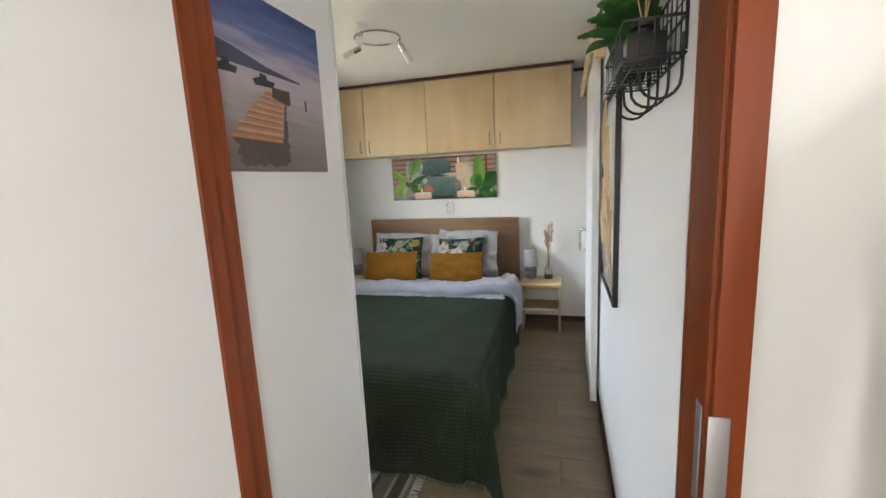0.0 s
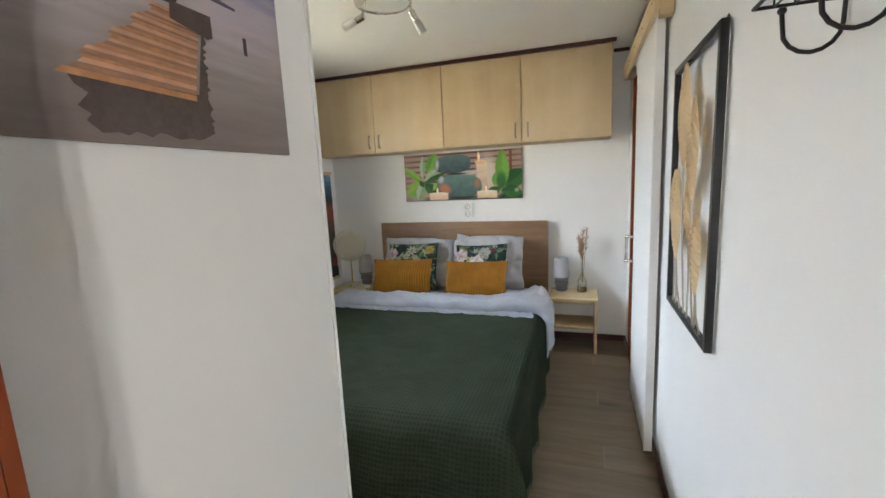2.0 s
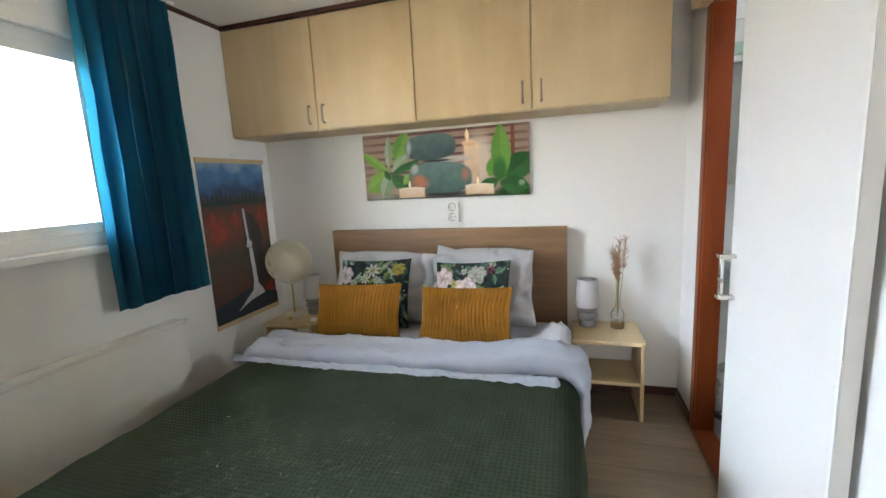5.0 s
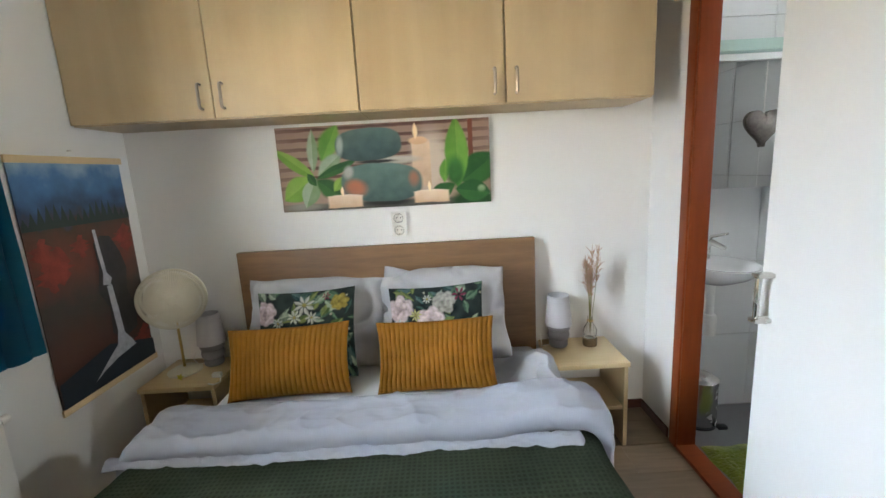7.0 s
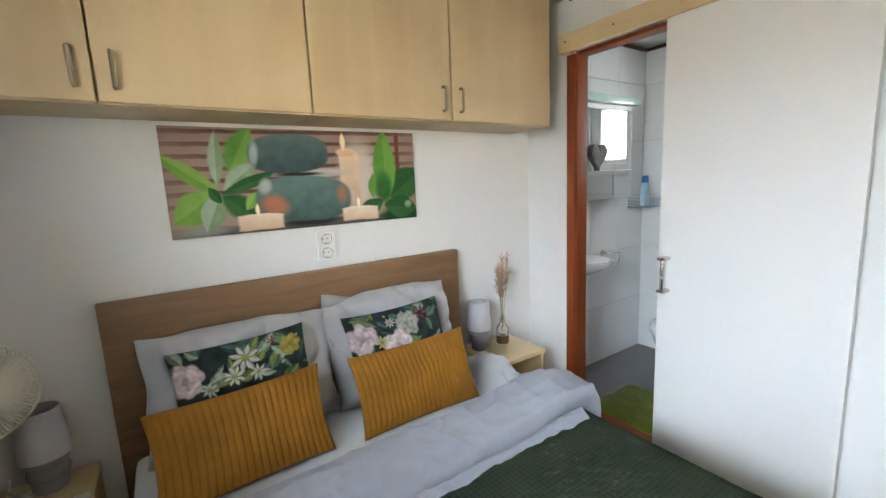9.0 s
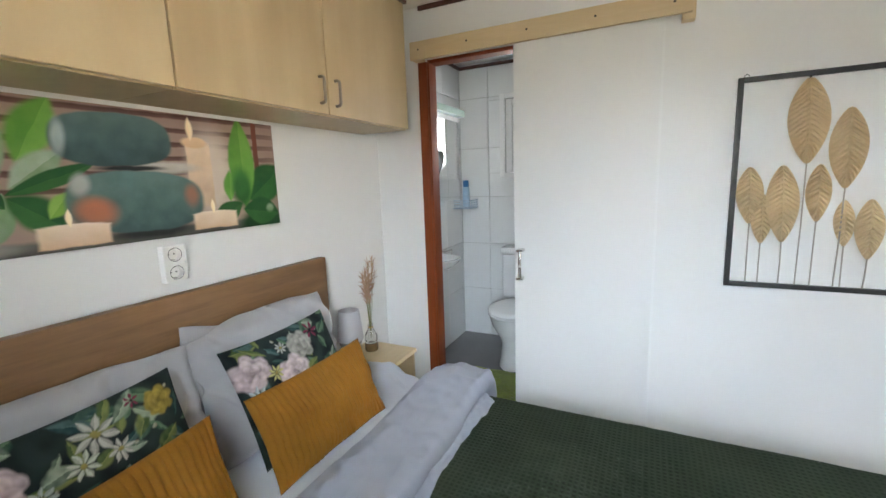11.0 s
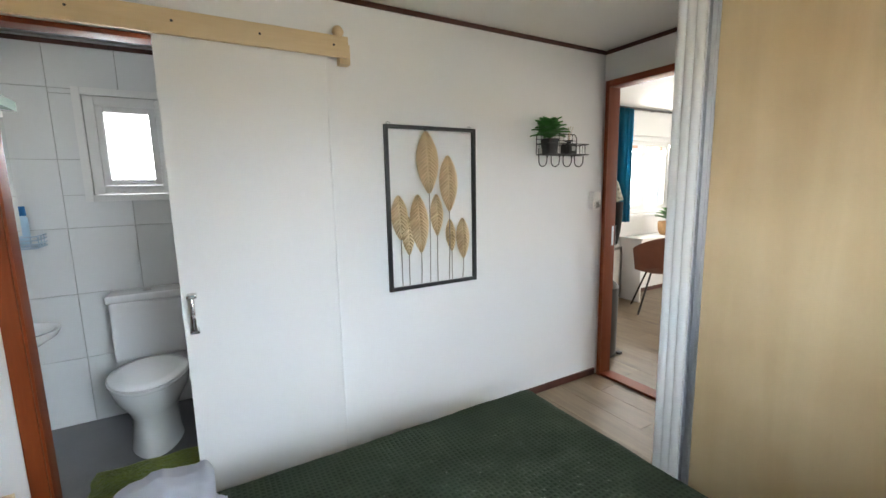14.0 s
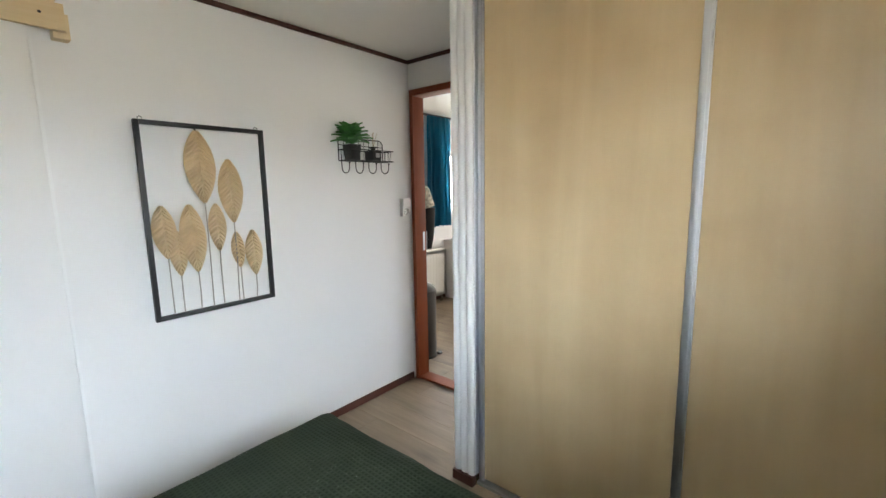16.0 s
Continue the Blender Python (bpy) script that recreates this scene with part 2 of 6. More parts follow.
    l.new(bp.outputs[0], b.inputs["Normal"])
    return k


def glass(name, tint=(1, 1, 1), rough=0.0):
    k = bpy.data.materials.new(name)
    k.use_nodes = True
    b = k.node_tree.nodes["Principled BSDF"]
    b.inputs["Base Color"].default_value = (*tint, 1)
    b.inputs["Roughness"].default_value = rough
    b.inputs["Transmission Weight"].default_value = 1.0
    b.inputs["IOR"].default_value = 1.45
    return k


def painted(name, layers, base, base2, x0=0.0, z0=0.0, w=1.0, h=1.0, warp=0.02, rough=0.65, grain=7.0, seed=0.0):
    """A print of soft-edged shapes laid over one another. A layer: kind, centre u, v, half length, half width, turn, softness, two colours; v runs down."""
    k = bpy.data.materials.new(name)
    k.use_nodes = True
    n, l = k.node_tree.nodes, k.node_tree.links
    b = n["Principled BSDF"]
    b.inputs["Roughness"].default_value, b.inputs["Specular IOR Level"].default_value = rough, 0.15

    def m(op, a, c=None, d=None):
        q = n.new("ShaderNodeMath")
        q.operation = op
        for s, x in zip(q.inputs, (a, c, d)):
            if x is None:
                continue
            if isinstance(x, (int, float)):
                s.default_value = x
            else:
                l.new(x, s)
        return q.outputs[0]

    tc = n.new("ShaderNodeTexCoord")
    sep = n.new("ShaderNodeSeparateXYZ")
    l.new(tc.outputs["Object"], sep.inputs[0])
    u, v = m("MULTIPLY_ADD", sep.outputs[0], 1 / w, -x0 / w), m("MULTIPLY_ADD", sep.outputs[2], -1 / h, z0 / h)
    ar = w / h
    u = m("MULTIPLY", u, ar)
    cmb = n.new("ShaderNodeCombineXYZ")
    l.new(u, cmb.inputs[0])
    l.new(v, cmb.inputs[1])
    cmb.inputs[2].default_value = seed
    no = n.new("ShaderNodeTexNoise")
    no.inputs["Scale"].default_value, no.inputs["Detail"].default_value = grain, 5
    l.new(cmb.outputs[0], no.inputs["Vector"])
    ns_ = n.new("ShaderNodeSeparateColor")
    l.new(no.outputs["Color"], ns_.inputs[0])
    wu, wv = m("MULTIPLY_ADD", ns_.outputs[0], warp * 2, -warp), m("MULTIPLY_ADD", ns_.outputs[1], warp * 2, -warp)
    u, v = m("ADD", u, wu), m("ADD", v, wv)
    mottle = m("MULTIPLY_ADD", ns_.outputs[2], 1.1, -0.55)

    def mix(fac, a, c):
        q = n.new("ShaderNodeMix")
        q.data_type = "RGBA"
        for s, x in (("Factor", fac), ("A", a), ("B", c)):
            if isinstance(x, tuple):
                q.inputs[s].default_value = (*x, 1)
            else:
                l.new(x, q.inputs[s])
        return q.outputs["Result"]

    q0 = n.new("ShaderNodeClamp")
    l.new(m("ADD", m("MULTIPLY_ADD", v, 0.8, 0.1), mottle), q0.inputs[0])
    col = mix(q0.outputs[0], base, base2)
    for kind, cu, cv, rl, rw, turn, soft, c1, c2 in layers:
        du, dv_ = m("SUBTRACT", u, cu * ar), m("SUBTRACT", v, cv)
        cs, sn = math.cos(turn), math.sin(turn)
        p = m("MULTIPLY_ADD", du, cs / rl, m("MULTIPLY", dv_, sn / rl))
        q = m("MULTIPLY_ADD", du, -sn / rw, m("MULTIPLY", dv_, cs / rw))
        pp, qq = m("MULTIPLY", p, p), m("MULTIPLY", q, q)
        if kind == "leaf":
            f = m("ADD", m("ABSOLUTE", q), pp)
        elif kind == "box":
            f = m("MAXIMUM", m("ABSOLUTE", p), m("ABSOLUTE", q))
        elif kind == "pebble":
            f = m("POWER", m("ADD", m("POWER", m("ABSOLUTE", p), 2.6), m("POWER", m("ABSOLUTE", q), 2.6)), 0.385)
        else:
            f = m("SQRT", m("ADD", pp, qq))
        mr = n.new("ShaderNodeMapRange")
        mr.interpolation_type = "SMOOTHSTEP"
        mr.inputs[1].default_value, mr.inputs[2].default_value = 1 - soft, 1 + soft * 0.5
        mr.inputs[3].default_value, mr.inputs[4].default_value = 1, 0
        l.new(f, mr.inputs[0])
        if kind == "leaf":
            shade = m("ADD", m("MULTIPLY_ADD", m("SIGN", q), 0.25, 0.5), mottle)
        else:
            shade = m("ADD", m("MULTIPLY_ADD", q, 0.5, 0.5), mottle)
        cl2 = n.new("ShaderNodeClamp")
        l.new(shade, cl2.inputs[0])
        col = mix(mr.outputs[0], col, mix(cl2.outputs[0], c1, c2))
    l.new(col, b.inputs["Base Color"])
    return k


def blade(u0, v0, u1, v1, wide, c1, c2, ar=2.55, soft=0.15):
    """A leaf layer from its foot to its tip."""
    du, dv_ = (u1 - u0) * ar, v1 - v0
    return ("leaf", (u0 + u1) / 2, (v0 + v1) / 2, math.hypot(du, dv_) / 2, wide, math.atan2(dv_, du), soft, c1, c2)


WALL = mat("wall_paint", (0.78, 0.775, 0.765), 0.42, var=0.02, scale=1.5, bump=0.12, grain=260, stretch=(1, 1, 0.35))
CEIL = mat("ceiling_paint", (0.76, 0.75, 0.71), 0.7, var=0.03, scale=2, bump=0.2, grain=120)
DOORWHITE = mat("white_laminate", (0.79, 0.785, 0.775), 0.55, var=0.02, scale=1.5, bump=0.05, grain=200)
MAPLE = wood("maple_laminate", (0.41, 0.295, 0.16), (0.585, 0.45, 0.27), 0.40, "z", 0.35, 0.6, cloud=1.6, fine=0.15)
MAPLE_X = wood("maple_board", (0.56, 0.42, 0.23), (0.67, 0.53, 0.32), 0.42, "x", 0.8, 0.7)
PINE = wood("pine_rail", (0.55, 0.40, 0.22), (0.66, 0.51, 0.31), 0.5, "y", 0.8, 0.8)
RED = wood("mahogany_stain", (0.155, 0.030, 0.007), (0.235, 0.050, 0.012), 0.48, "z", 1.0, 0.8, gloss=0.25)
RED_X = wood("mahogany_stain_across", (0.155, 0.030, 0.007), (0.235, 0.050, 0.012), 0.48, "x", 1.0, 0.8, gloss=0.25)
DARKTRIM = wood("dark_trim", (0.045, 0.012, 0.008), (0.085, 0.024, 0.014), 0.4, "x", 1.0, 1.0)
OAK = wood("oak_veneer", (0.115, 0.058, 0.024), (0.25, 0.135, 0.06), 0.5, "x", 1.3, 0.8)
FLOORWOOD = wood("laminate_floor", (0.135, 0.095, 0.058), (0.26, 0.195, 0.125), 0.45, "x", 1.0, 0.8, spread=0.25, knots=1.6)
BLACK = mat("black_metal", (0.016, 0.016, 0.017), 0.42, 0.2, 0.15, 20, 0.05, 300)
HANDLE = mat("bronzed_steel", (0.34, 0.29, 0.24), 0.32, 1.0, 0.08, 20, 0.02, 300)
CHROME = mat("brushed_steel", (0.62, 0.60, 0.57), 0.25, 1.0, 0.05, 20, 0.02, 300)
GREEN = mat("green_cotton", (0.075, 0.105, 0.075), 0.9, var=0.12, scale=4, bump=0.3, grain=500, sheen=0.2)
SHEET = mat("white_cotton", (0.72, 0.73, 0.78), 0.85, var=0.03, scale=3, bump=0.15, grain=600, sheen=0.1)
DUVET = mat("pale_lilac_cotton", (0.57, 0.59, 0.67), 0.85, var=0.03, scale=3, bump=0.15, grain=600, sheen=0.1)
GREYLINEN = mat("grey_linen", (0.35, 0.34, 0.345), 0.9, var=0.05, scale=4, bump=0.2, grain=500, sheen=0.1)
MUSTARD = mat("mustard_corduroy", (0.222, 0.097, 0.014), 0.9, var=0.25, scale=9, bump=0.3, grain=300)
TEAL = mat("teal_cotton", (0.018, 0.15, 0.215), 0.85, var=0.1, scale=5, bump=0.25, grain=500, sheen=0.2)
CERAMIC = mat("white_ceramic", (0.78, 0.79, 0.80), 0.12, var=0.015, scale=3, bump=0.0, coat=0.4)
TILE = mat("white_tile", (0.76, 0.77, 0.77), 0.16, var=0.02, scale=2, bump=0.02, grain=40, spread=0.1)
GROUT = mat("tile_grout", (0.52, 0.52, 0.50), 0.9, var=0.08, scale=6, bump=0.2)
GREYFLOOR = mat("grey_floor", (0.17, 0.17, 0.175), 0.5, var=0.12, scale=5, bump=0.15, grain=60)
ENAMEL = mat("white_enamel", (0.79, 0.78, 0.75), 0.3, var=0.02, scale=4, bump=0.02)
PVC = mat("white_pvc", (0.80, 0.80, 0.79), 0.3, var=0.015, scale=4, bump=0.0)
ALU = mat("aluminium", (0.62, 0.64, 0.68), 0.42, 1.0, 0.0, 10, 0.0, 300)
MOULD = mat("white_moulding_paint", (0.74, 0.74, 0.74), 0.5, var=0.01, scale=2, bump=0.0)
GLASS = glass("window_glass")
tl = TEAL.node_tree.nodes.new("ShaderNodeBsdfTranslucent")
tl.inputs[0].default_value = (0.02, 0.24, 0.40, 1)
tm = TEAL.node_tree.nodes.new("ShaderNodeMixShader")
tm.inputs[0].default_value = 0.6
TEAL.node_tree.links.new(TEAL.node_tree.nodes["Principled BSDF"].outputs[0], tm.inputs[1])
TEAL.node_tree.links.new(tl.outputs[0], tm.inputs[2])
TEAL.node_tree.links.new(tm.outputs[0], TEAL.node_tree.nodes["Material Output"].inputs[0])
GRASS = mat("outdoor_ground", (0.16, 0.17, 0.09), 0.95, var=0.3, scale=0.6, bump=0.3, grain=20)

# ---------- structure ----------
XL, XR, YB, YD, YL, ZC = -3.04, -0.478, 5.336, 1.985, 1.90, 2.24
XS, XE, XO = -1.387, 0.80, 0.70


def structure(name, bm, material, label, smooth=None):
    return solid(name, bm, material, label, "", "", "structure", smooth=smooth)


structure("ground", box(-90, 90, -90, 90, -0.45, -0.35), GRASS, "flat grassy ground outside the chalet")
structure("floor_base", box(-3.2, 0.95, -2.8, 5.45, -0.30, -0.012), GROUT, "concrete base under the laminate floor")
structure("floor_bathroom", box(-0.40, 0.72, 3.2, 5.31, -0.012, 0.0), GREYFLOOR, "dark grey bathroom floor")
structure("ceiling", box(-3.2, 0.95, 1.91, 5.45, ZC, ZC + 0.1), CEIL, "matt white bedroom ceiling")
structure("ceiling_living", box(-3.2, 0.95, -2.8, 1.906, ZC, ZC + 0.1), CEIL, "white living room ceiling")
structure("wall_north", slab("y", YB, YB + 0.1, -3.14, 0.9, -0.3, ZC - 0.002), WALL, "white panelled wall behind the bed")
structure("wall_west", slab("x", XL - 0.1, XL, -2.7, YB - 0.002, -0.3, ZC - 0.002, [(3.32, 4.30, 1.08, 1.94)]), WALL, "white wall with the bedroom window")
structure("wall_east_bedroom", slab("x", XR, -0.404, YD + 0.002, YB - 0.002, -0.012, ZC - 0.002, [(4.30, 4.985, -0.02, 1.97)]), WALL, "white wall between bedroom and bathroom")
structure("wall_door", slab("y", YL, YD, XL, 0.80, -0.012, ZC - 0.002, [(-1.2585, -0.5095, -0.02, 2.0285)]), WALL, "white wall round the bedroom door")
structure("wall_wardrobe", slab("x", XS - 0.03, XS, YD + 0.002, 2.655, 0.0, ZC - 0.002), DOORWHITE, "white panel at the side of the wardrobe")
structure("wall_east", slab("x", XE, XE + 0.1, -2.7, 3.19, -0.3, ZC - 0.002, [(-0.90, 0.10, 1.0, 1.93)]), WALL, "white living room wall with a window")
# out of view; its opening is assumed, to go with the south fill lamp
structure("wall_south", slab("y", -2.8, -2.7, -3.14, 0.9, -0.3, ZC - 0.002, [(-2.3, -0.1, 0.5, 2.05)]), WALL, "white living room wall at the far end, with an added opening")
structure("wall_bath_east", slab("x", XO + 0.012, XO + 0.12, 3.196, 5.334, -0.012, ZC - 0.002, [(4.53, 4.925, 1.375, 1.94)]), GROUT, "bathroom outer wall behind the tiles")
structure("wall_bath_north", slab("y", 5.322, 5.335, -0.402, XO + 0.01, -0.012, ZC - 0.002), GROUT, "bathroom wall behind the tiles")
structure("wall_bath_south", slab("y", 3.15, 3.20, -0.402, XO + 0.01, -0.012, ZC - 0.002), WALL, "plain white bathroom wall")
# ---------- bedroom: large furniture ----------
def bar_handle(parent, p0, p1, out, r=0.0062, material=HANDLE):
    """A bow handle between two points, standing off by out."""
    a, b, o = Vector(p0), Vector(p1), Vector(out)
    k = (b - a).normalized() * 0.012
    return part("handle", tube([a, a + o * 0.6, a + o * 0.92 + k * 0.3, a + o + k, b + o - k, b + o * 0.92 - k * 0.3, b + o * 0.6, b], r, 8), material, parent, "brushed metal bow handle")


def overhead_cabinet(x0, xm, x1):
    y0, z0, z1 = 5.036, 1.597, ZC - 0.028
    c = thing("overhead_cabinet", "maple overhead cabinet with two closed doors above the bed", "cabinet", ((x0 + x1) / 2, YB, z0), "overhead cabinets over the bed")
    part("bottom_panel", box(x0, x1, y0 + 0.019, YB - 0.003, z0, z0 + 0.018), MAPLE, c)
    part("side_panel", box(x0, x0 + 0.018, y0 + 0.019, YB - 0.003, z0 + 0.0185, z1), MAPLE, c)
    part("side_panel", box(x1 - 0.018, x1, y0 + 0.019, YB - 0.003, z0 + 0.0185, z1), MAPLE, c)
    part("top_panel", box(x0 + 0.0185, x1 - 0.0185, y0 + 0.024, YB - 0.003, z1 - 0.018, z1), MAPLE, c)
    part("inner_panel", box(x0 + 0.0185, x1 - 0.0185, y0 + 0.06, y0 + 0.07, z0 + 0.02, z1 - 0.02), MAPLE, c)
    for a, b, hx in ((x0 + 0.002, xm - 0.003, xm - 0.045), (xm + 0.003, x1 - 0.002, xm + 0.045)):
        d = part("door", box(a, b, y0, y0 + 0.017, z0 + 0.004, z1 - 0.004, 0.0015, 1), MAPLE, c)
        bar_handle(d, (hx, y0 + 0.004, z0 + 0.042), (hx, y0 + 0.004, z0 + 0.138), (0, -0.028, 0))
    return c


overhead_cabinet(-3.036, -2.438, -1.8445)
overhead_cabinet(-1.8415, -1.238, -0.622)
solid("cabinet_cornice", box(-3.036, -0.60, 5.028, 5.05, ZC - 0.026, ZC - 0.002, 0.004), DARKTRIM, "dark brown strip along the top of the cabinets", "trim", kind="structure")

# wardrobe with two sliding doors
w = thing("wardrobe", "built-in wardrobe with two closed maple sliding doors", "wardrobe", (-2.2, 2.6, 0))
prof = [(XS + 0.004 - 0.114 * k / 36, 2.666 + 0.009 * abs(math.sin(math.pi * (k / 36) * 3)) ** 0.6) for k in range(37)]
prof = [(XS + 0.004, 2.656)] + prof + [(-1.497, 2.656)]
part("post", loft([[(x, y, z) for x, y in prof] for z in (0.05, ZC - 0.003)]), MOULD, w, "white ribbed post at the corner", smooth=30)
part("jamb", box(-1.5015, -1.489, 2.575, 2.6555, 0.052, ZC - 0.02), ALU, w, "aluminium strip beside the post")
part("foot", box(-1.499, XS + 0.006, 2.652, 2.686, 0.0, 0.05, 0.003), DARKTRIM, w, "dark brown skirting block")
for x0, x1, y in ((-2.335, -1.502, 2.632), (-3.036, -2.30, 2.598)):
    d = part("sliding_door", box(x0 + 0.03, x1 - 0.03, y - 0.012, y - 0.002, 0.03, ZC - 0.03), MAPLE, w)
    for xa in (x0, x1 - 0.03):
        bm = box(xa, xa + 0.03, y - 0.014, y + 0.003, 0.02, ZC - 0.02, 0.003)
        box(xa + 0.008, xa + 0.022, y + 0.0035, y + 0.008, 0.02, ZC - 0.02, 0.002, bm=bm)
        part("edge_profile", bm, ALU, d, "aluminium edge profile")
part("track", box(-3.036, -1.50, 2.56, 2.65, 0.0, 0.016, 0.002), ALU, w, "aluminium floor track")
part("top_track", box(-3.036, -1.50, 2.56, 2.65, ZC - 0.018, ZC - 0.003, 0.002), ALU, w)

# sliding door of the bathroom
sd = thing("sliding_bathroom_door", "white sliding door hanging half open before the bathroom", "door", (-0.51, 4.2, 0))
leaf = part("leaf", box(-0.528, -0.494, 3.856, 4.500, 0.015, 1.985, 0.003), DOORWHITE, sd)
part("edge_strip", box(-0.531, -0.5285, 3.856, 3.866, 0.015, 1.985), PVC, sd)
bm = tube([(-0.528, 4.463, 0.972), (-0.565, 4.463, 0.972), (-0.568, 4.463, 0.962), (-0.568, 4.463, 0.838), (-0.565, 4.463, 0.828), (-0.528, 4.463, 0.828)], 0.0085, 10)
for z in (0.972, 0.828):
    box(-0.580, -0.528, 4.446, 4.480, z - 0.007, z + 0.007, 0.004, 2, bm)
part("handle", bm, CHROME, leaf, "brushed metal bow handle")
rl = thing("sliding_door_rail", "pine board rail with a wooden ball end stop", "rail", (-0.54, 4.4, 1.957))
part("board", box(-0.552, -0.533, 3.765, 5.05, 1.957, 2.046, 0.003), PINE, rl)
part("end_stop", box(-0.5325, -0.482, 3.752, 3.80, 1.935, 2.02, 0.004), PINE, rl)
part("end_block", box(-0.5325, -0.482, 4.995, 5.045, 1.957, 2.03, 0.004), PINE, rl)
part("ball", lathe([(0, -0.026), (0.013, -0.023), (0.022, -0.013), (0.026, 0), (0.022, 0.013), (0.013, 0.023), (0, 0.026)], (-0.535, 3.805, 2.066), 18), PINE, rl)
for y in (3.83, 4.13, 4.43, 4.73, 5.0):
    part("screw", lathe([(0, 0), (0.005, 0), (0.004, 0.002), (0, 0.002)], seg=10, m=Matrix.Translation((-0.552, y, 2.005)) @ pose(0, 0, 0, 0, -90, 0)), BLACK, rl)

# bathroom door frame
fr = thing("bathroom_door_frame", "red-brown stained frame of the bathroom doorway", "door frame", (-0.44, 4.98, 0), kind="structure")
part("jamb", box(-0.484, -0.40, 4.976, 4.9845, 0.0, 1.968, 0.002), RED, fr)
part("trim", box(-0.492, -0.4785, 4.985, 5.037, 0.0, 1.956, 0.003), RED, fr)
part("far_jamb", box(-0.476, -0.40, 4.302, 4.32, 0.0, 1.968, 0.002), RED, fr)
part("head", box(-0.476, -0.40, 4.3205, 4.9755, 1.95, 1.968, 0.002), RED_X, fr)
part("threshold", box(-0.492, -0.40, 4.302, 4.9755, 0.0005, 0.018, 0.003), RED_X, fr)

# bedroom door frame and open door
fr = thing("door_frame", "red-brown stained frame of the bedroom doorway", "door frame", (-0.88, 1.9, 0), kind="structure")
part("jamb", box(-0.5275, -0.510, YL - 0.002, YD + 0.003, 0.0, 2.028, 0.002), RED, fr)
part("jamb", box(-1.258, -1.243, YL - 0.002, YD + 0.003, 0.0, 2.028, 0.002), RED, fr)
part("head", box(-1.2425, -0.528, YL - 0.002, YD + 0.003, 2.005, 2.028, 0.002), RED_X, fr)
part("stop", box(-1.2425, -1.195, YL - 0.016, YL + 0.012, 0.0, 2.004, 0.003), RED, fr)
part("trim", box(-0.528, -0.498, YD + 0.0035, YD + 0.016, 0.0, 2.047, 0.003), RED, fr)
part("trim", box(-1.30, -1.2435, YD + 0.0035, YD + 0.016, 0.0, 2.047, 0.003), RED, fr)
part("head_trim", box(-1.243, -0.5285, YD + 0.0035, YD + 0.016, 2.006, 2.047, 0.003), RED_X, fr)
part("trim", box(-0.523, -0.489, YL - 0.016, YL - 0.0025, 0.0, 2.065, 0.003), RED, fr)
part("trim", box(-1.31, -1.2435, YL - 0.016, YL - 0.0025, 0.0, 2.065, 0.003), RED, fr)
part("head_trim", box(-1.243, -0.5235, YL - 0.016, YL - 0.0025, 2.008, 2.065, 0.003), RED_X, fr)
part("threshold", box(-1.2425, -0.528, YL - 0.01, YD + 0.005, 0.0005, 0.018, 0.004), RED_X, fr)
part("strike_plate", box(-0.5293, -0.5278, YL + 0.004, YL + 0.024, 0.95, 1.085, 0.0005), ALU, fr, "steel strike plate")
part("strike_lip", box(-0.5285, -0.506, YL - 0.0195, YL - 0.0165, 0.95, 1.085, 0.001), ALU, fr, "bent steel strike lip")
dr = thing("bedroom_door", "white bedroom door standing open into the living room", "door", (-1.17, 1.82, 0))
part("leaf", box(-1.185, -1.146, 1.03, 1.83, 0.02, 2.0, 0.003), DOORWHITE, dr)
for z in (0.25, 1.0, 1.75):
    part("hinge", tube([(-1.192, 1.842, z - 0.04), (-1.192, 1.842, z + 0.04)], 0.006, 10), ALU, dr)

# skirting and ceiling strips
def strip(name, x0, x1, y0, y1, z0, z1, label):
    solid(name, box(x0, x1, y0, y1, z0, z1, 0.003, 1), DARKTRIM, label, "trim", kind="structure")


lab = "dark brown skirting along the wall"
strip("baseboard", XR - 0.012, XR - 0.0005, 2.007, 4.30, 0, 0.05, lab)
strip("baseboard", XR - 0.012, XR - 0.0005, 5.06, YB - 0.013, 0, 0.05, lab)
strip("baseboard", XL + 0.012, XR - 0.0005, YB - 0.012, YB - 0.0005, 0, 0.05, lab)
strip("baseboard", XL + 0.0005, XL + 0.012, 2.7, YB - 0.013, 0, 0.05, lab)
strip("baseboard", XS + 0.0005, XS + 0.012, 2.007, 2.645, 0, 0.05, lab)
lab = "dark brown strip where wall and ceiling meet"
for a in ((XR - 0.014, XR - 0.0005, YD + 0.001, 5.027), (XL + 0.0005, XL + 0.014, 2.7, 5.027), (XS + 0.0005, XR - 0.0145, YD + 0.0005, YD + 0.014), (XS + 0.0005, XS + 0.014, YD + 0.0145, 2.65), (-0.6, XR - 0.0145, YB - 0.014, YB - 0.0005)):
    strip("trim", *a, ZC - 0.024, ZC - 0.0005, lab)

# bed
bed = thing("double_bed", "double bed with an oak-look headboard", "bed", (-1.81, 4.2, 0))
part("headboard", box(-2.547, -1.075, 5.262, 5.300, 0.22, 0.993, 0.004), OAK, bed)
for x in (-2.50, -1.16):
    part("headboard_leg", box(x, x + 0.05, 5.27, 5.30, 0.0, 0.22, 0.003), OAK, bed)
part("side_rail", box(-2.53, -2.505, 3.2155, 5.262, 0.17, 0.33, 0.004), OAK, bed)
part("side_rail", box(-1.115, -1.09, 3.2155, 5.262, 0.17, 0.33, 0.004), OAK, bed)
part("footboard", box(-2.53, -1.09, 3.185, 3.215, 0.10, 0.33, 0.004), OAK, bed)
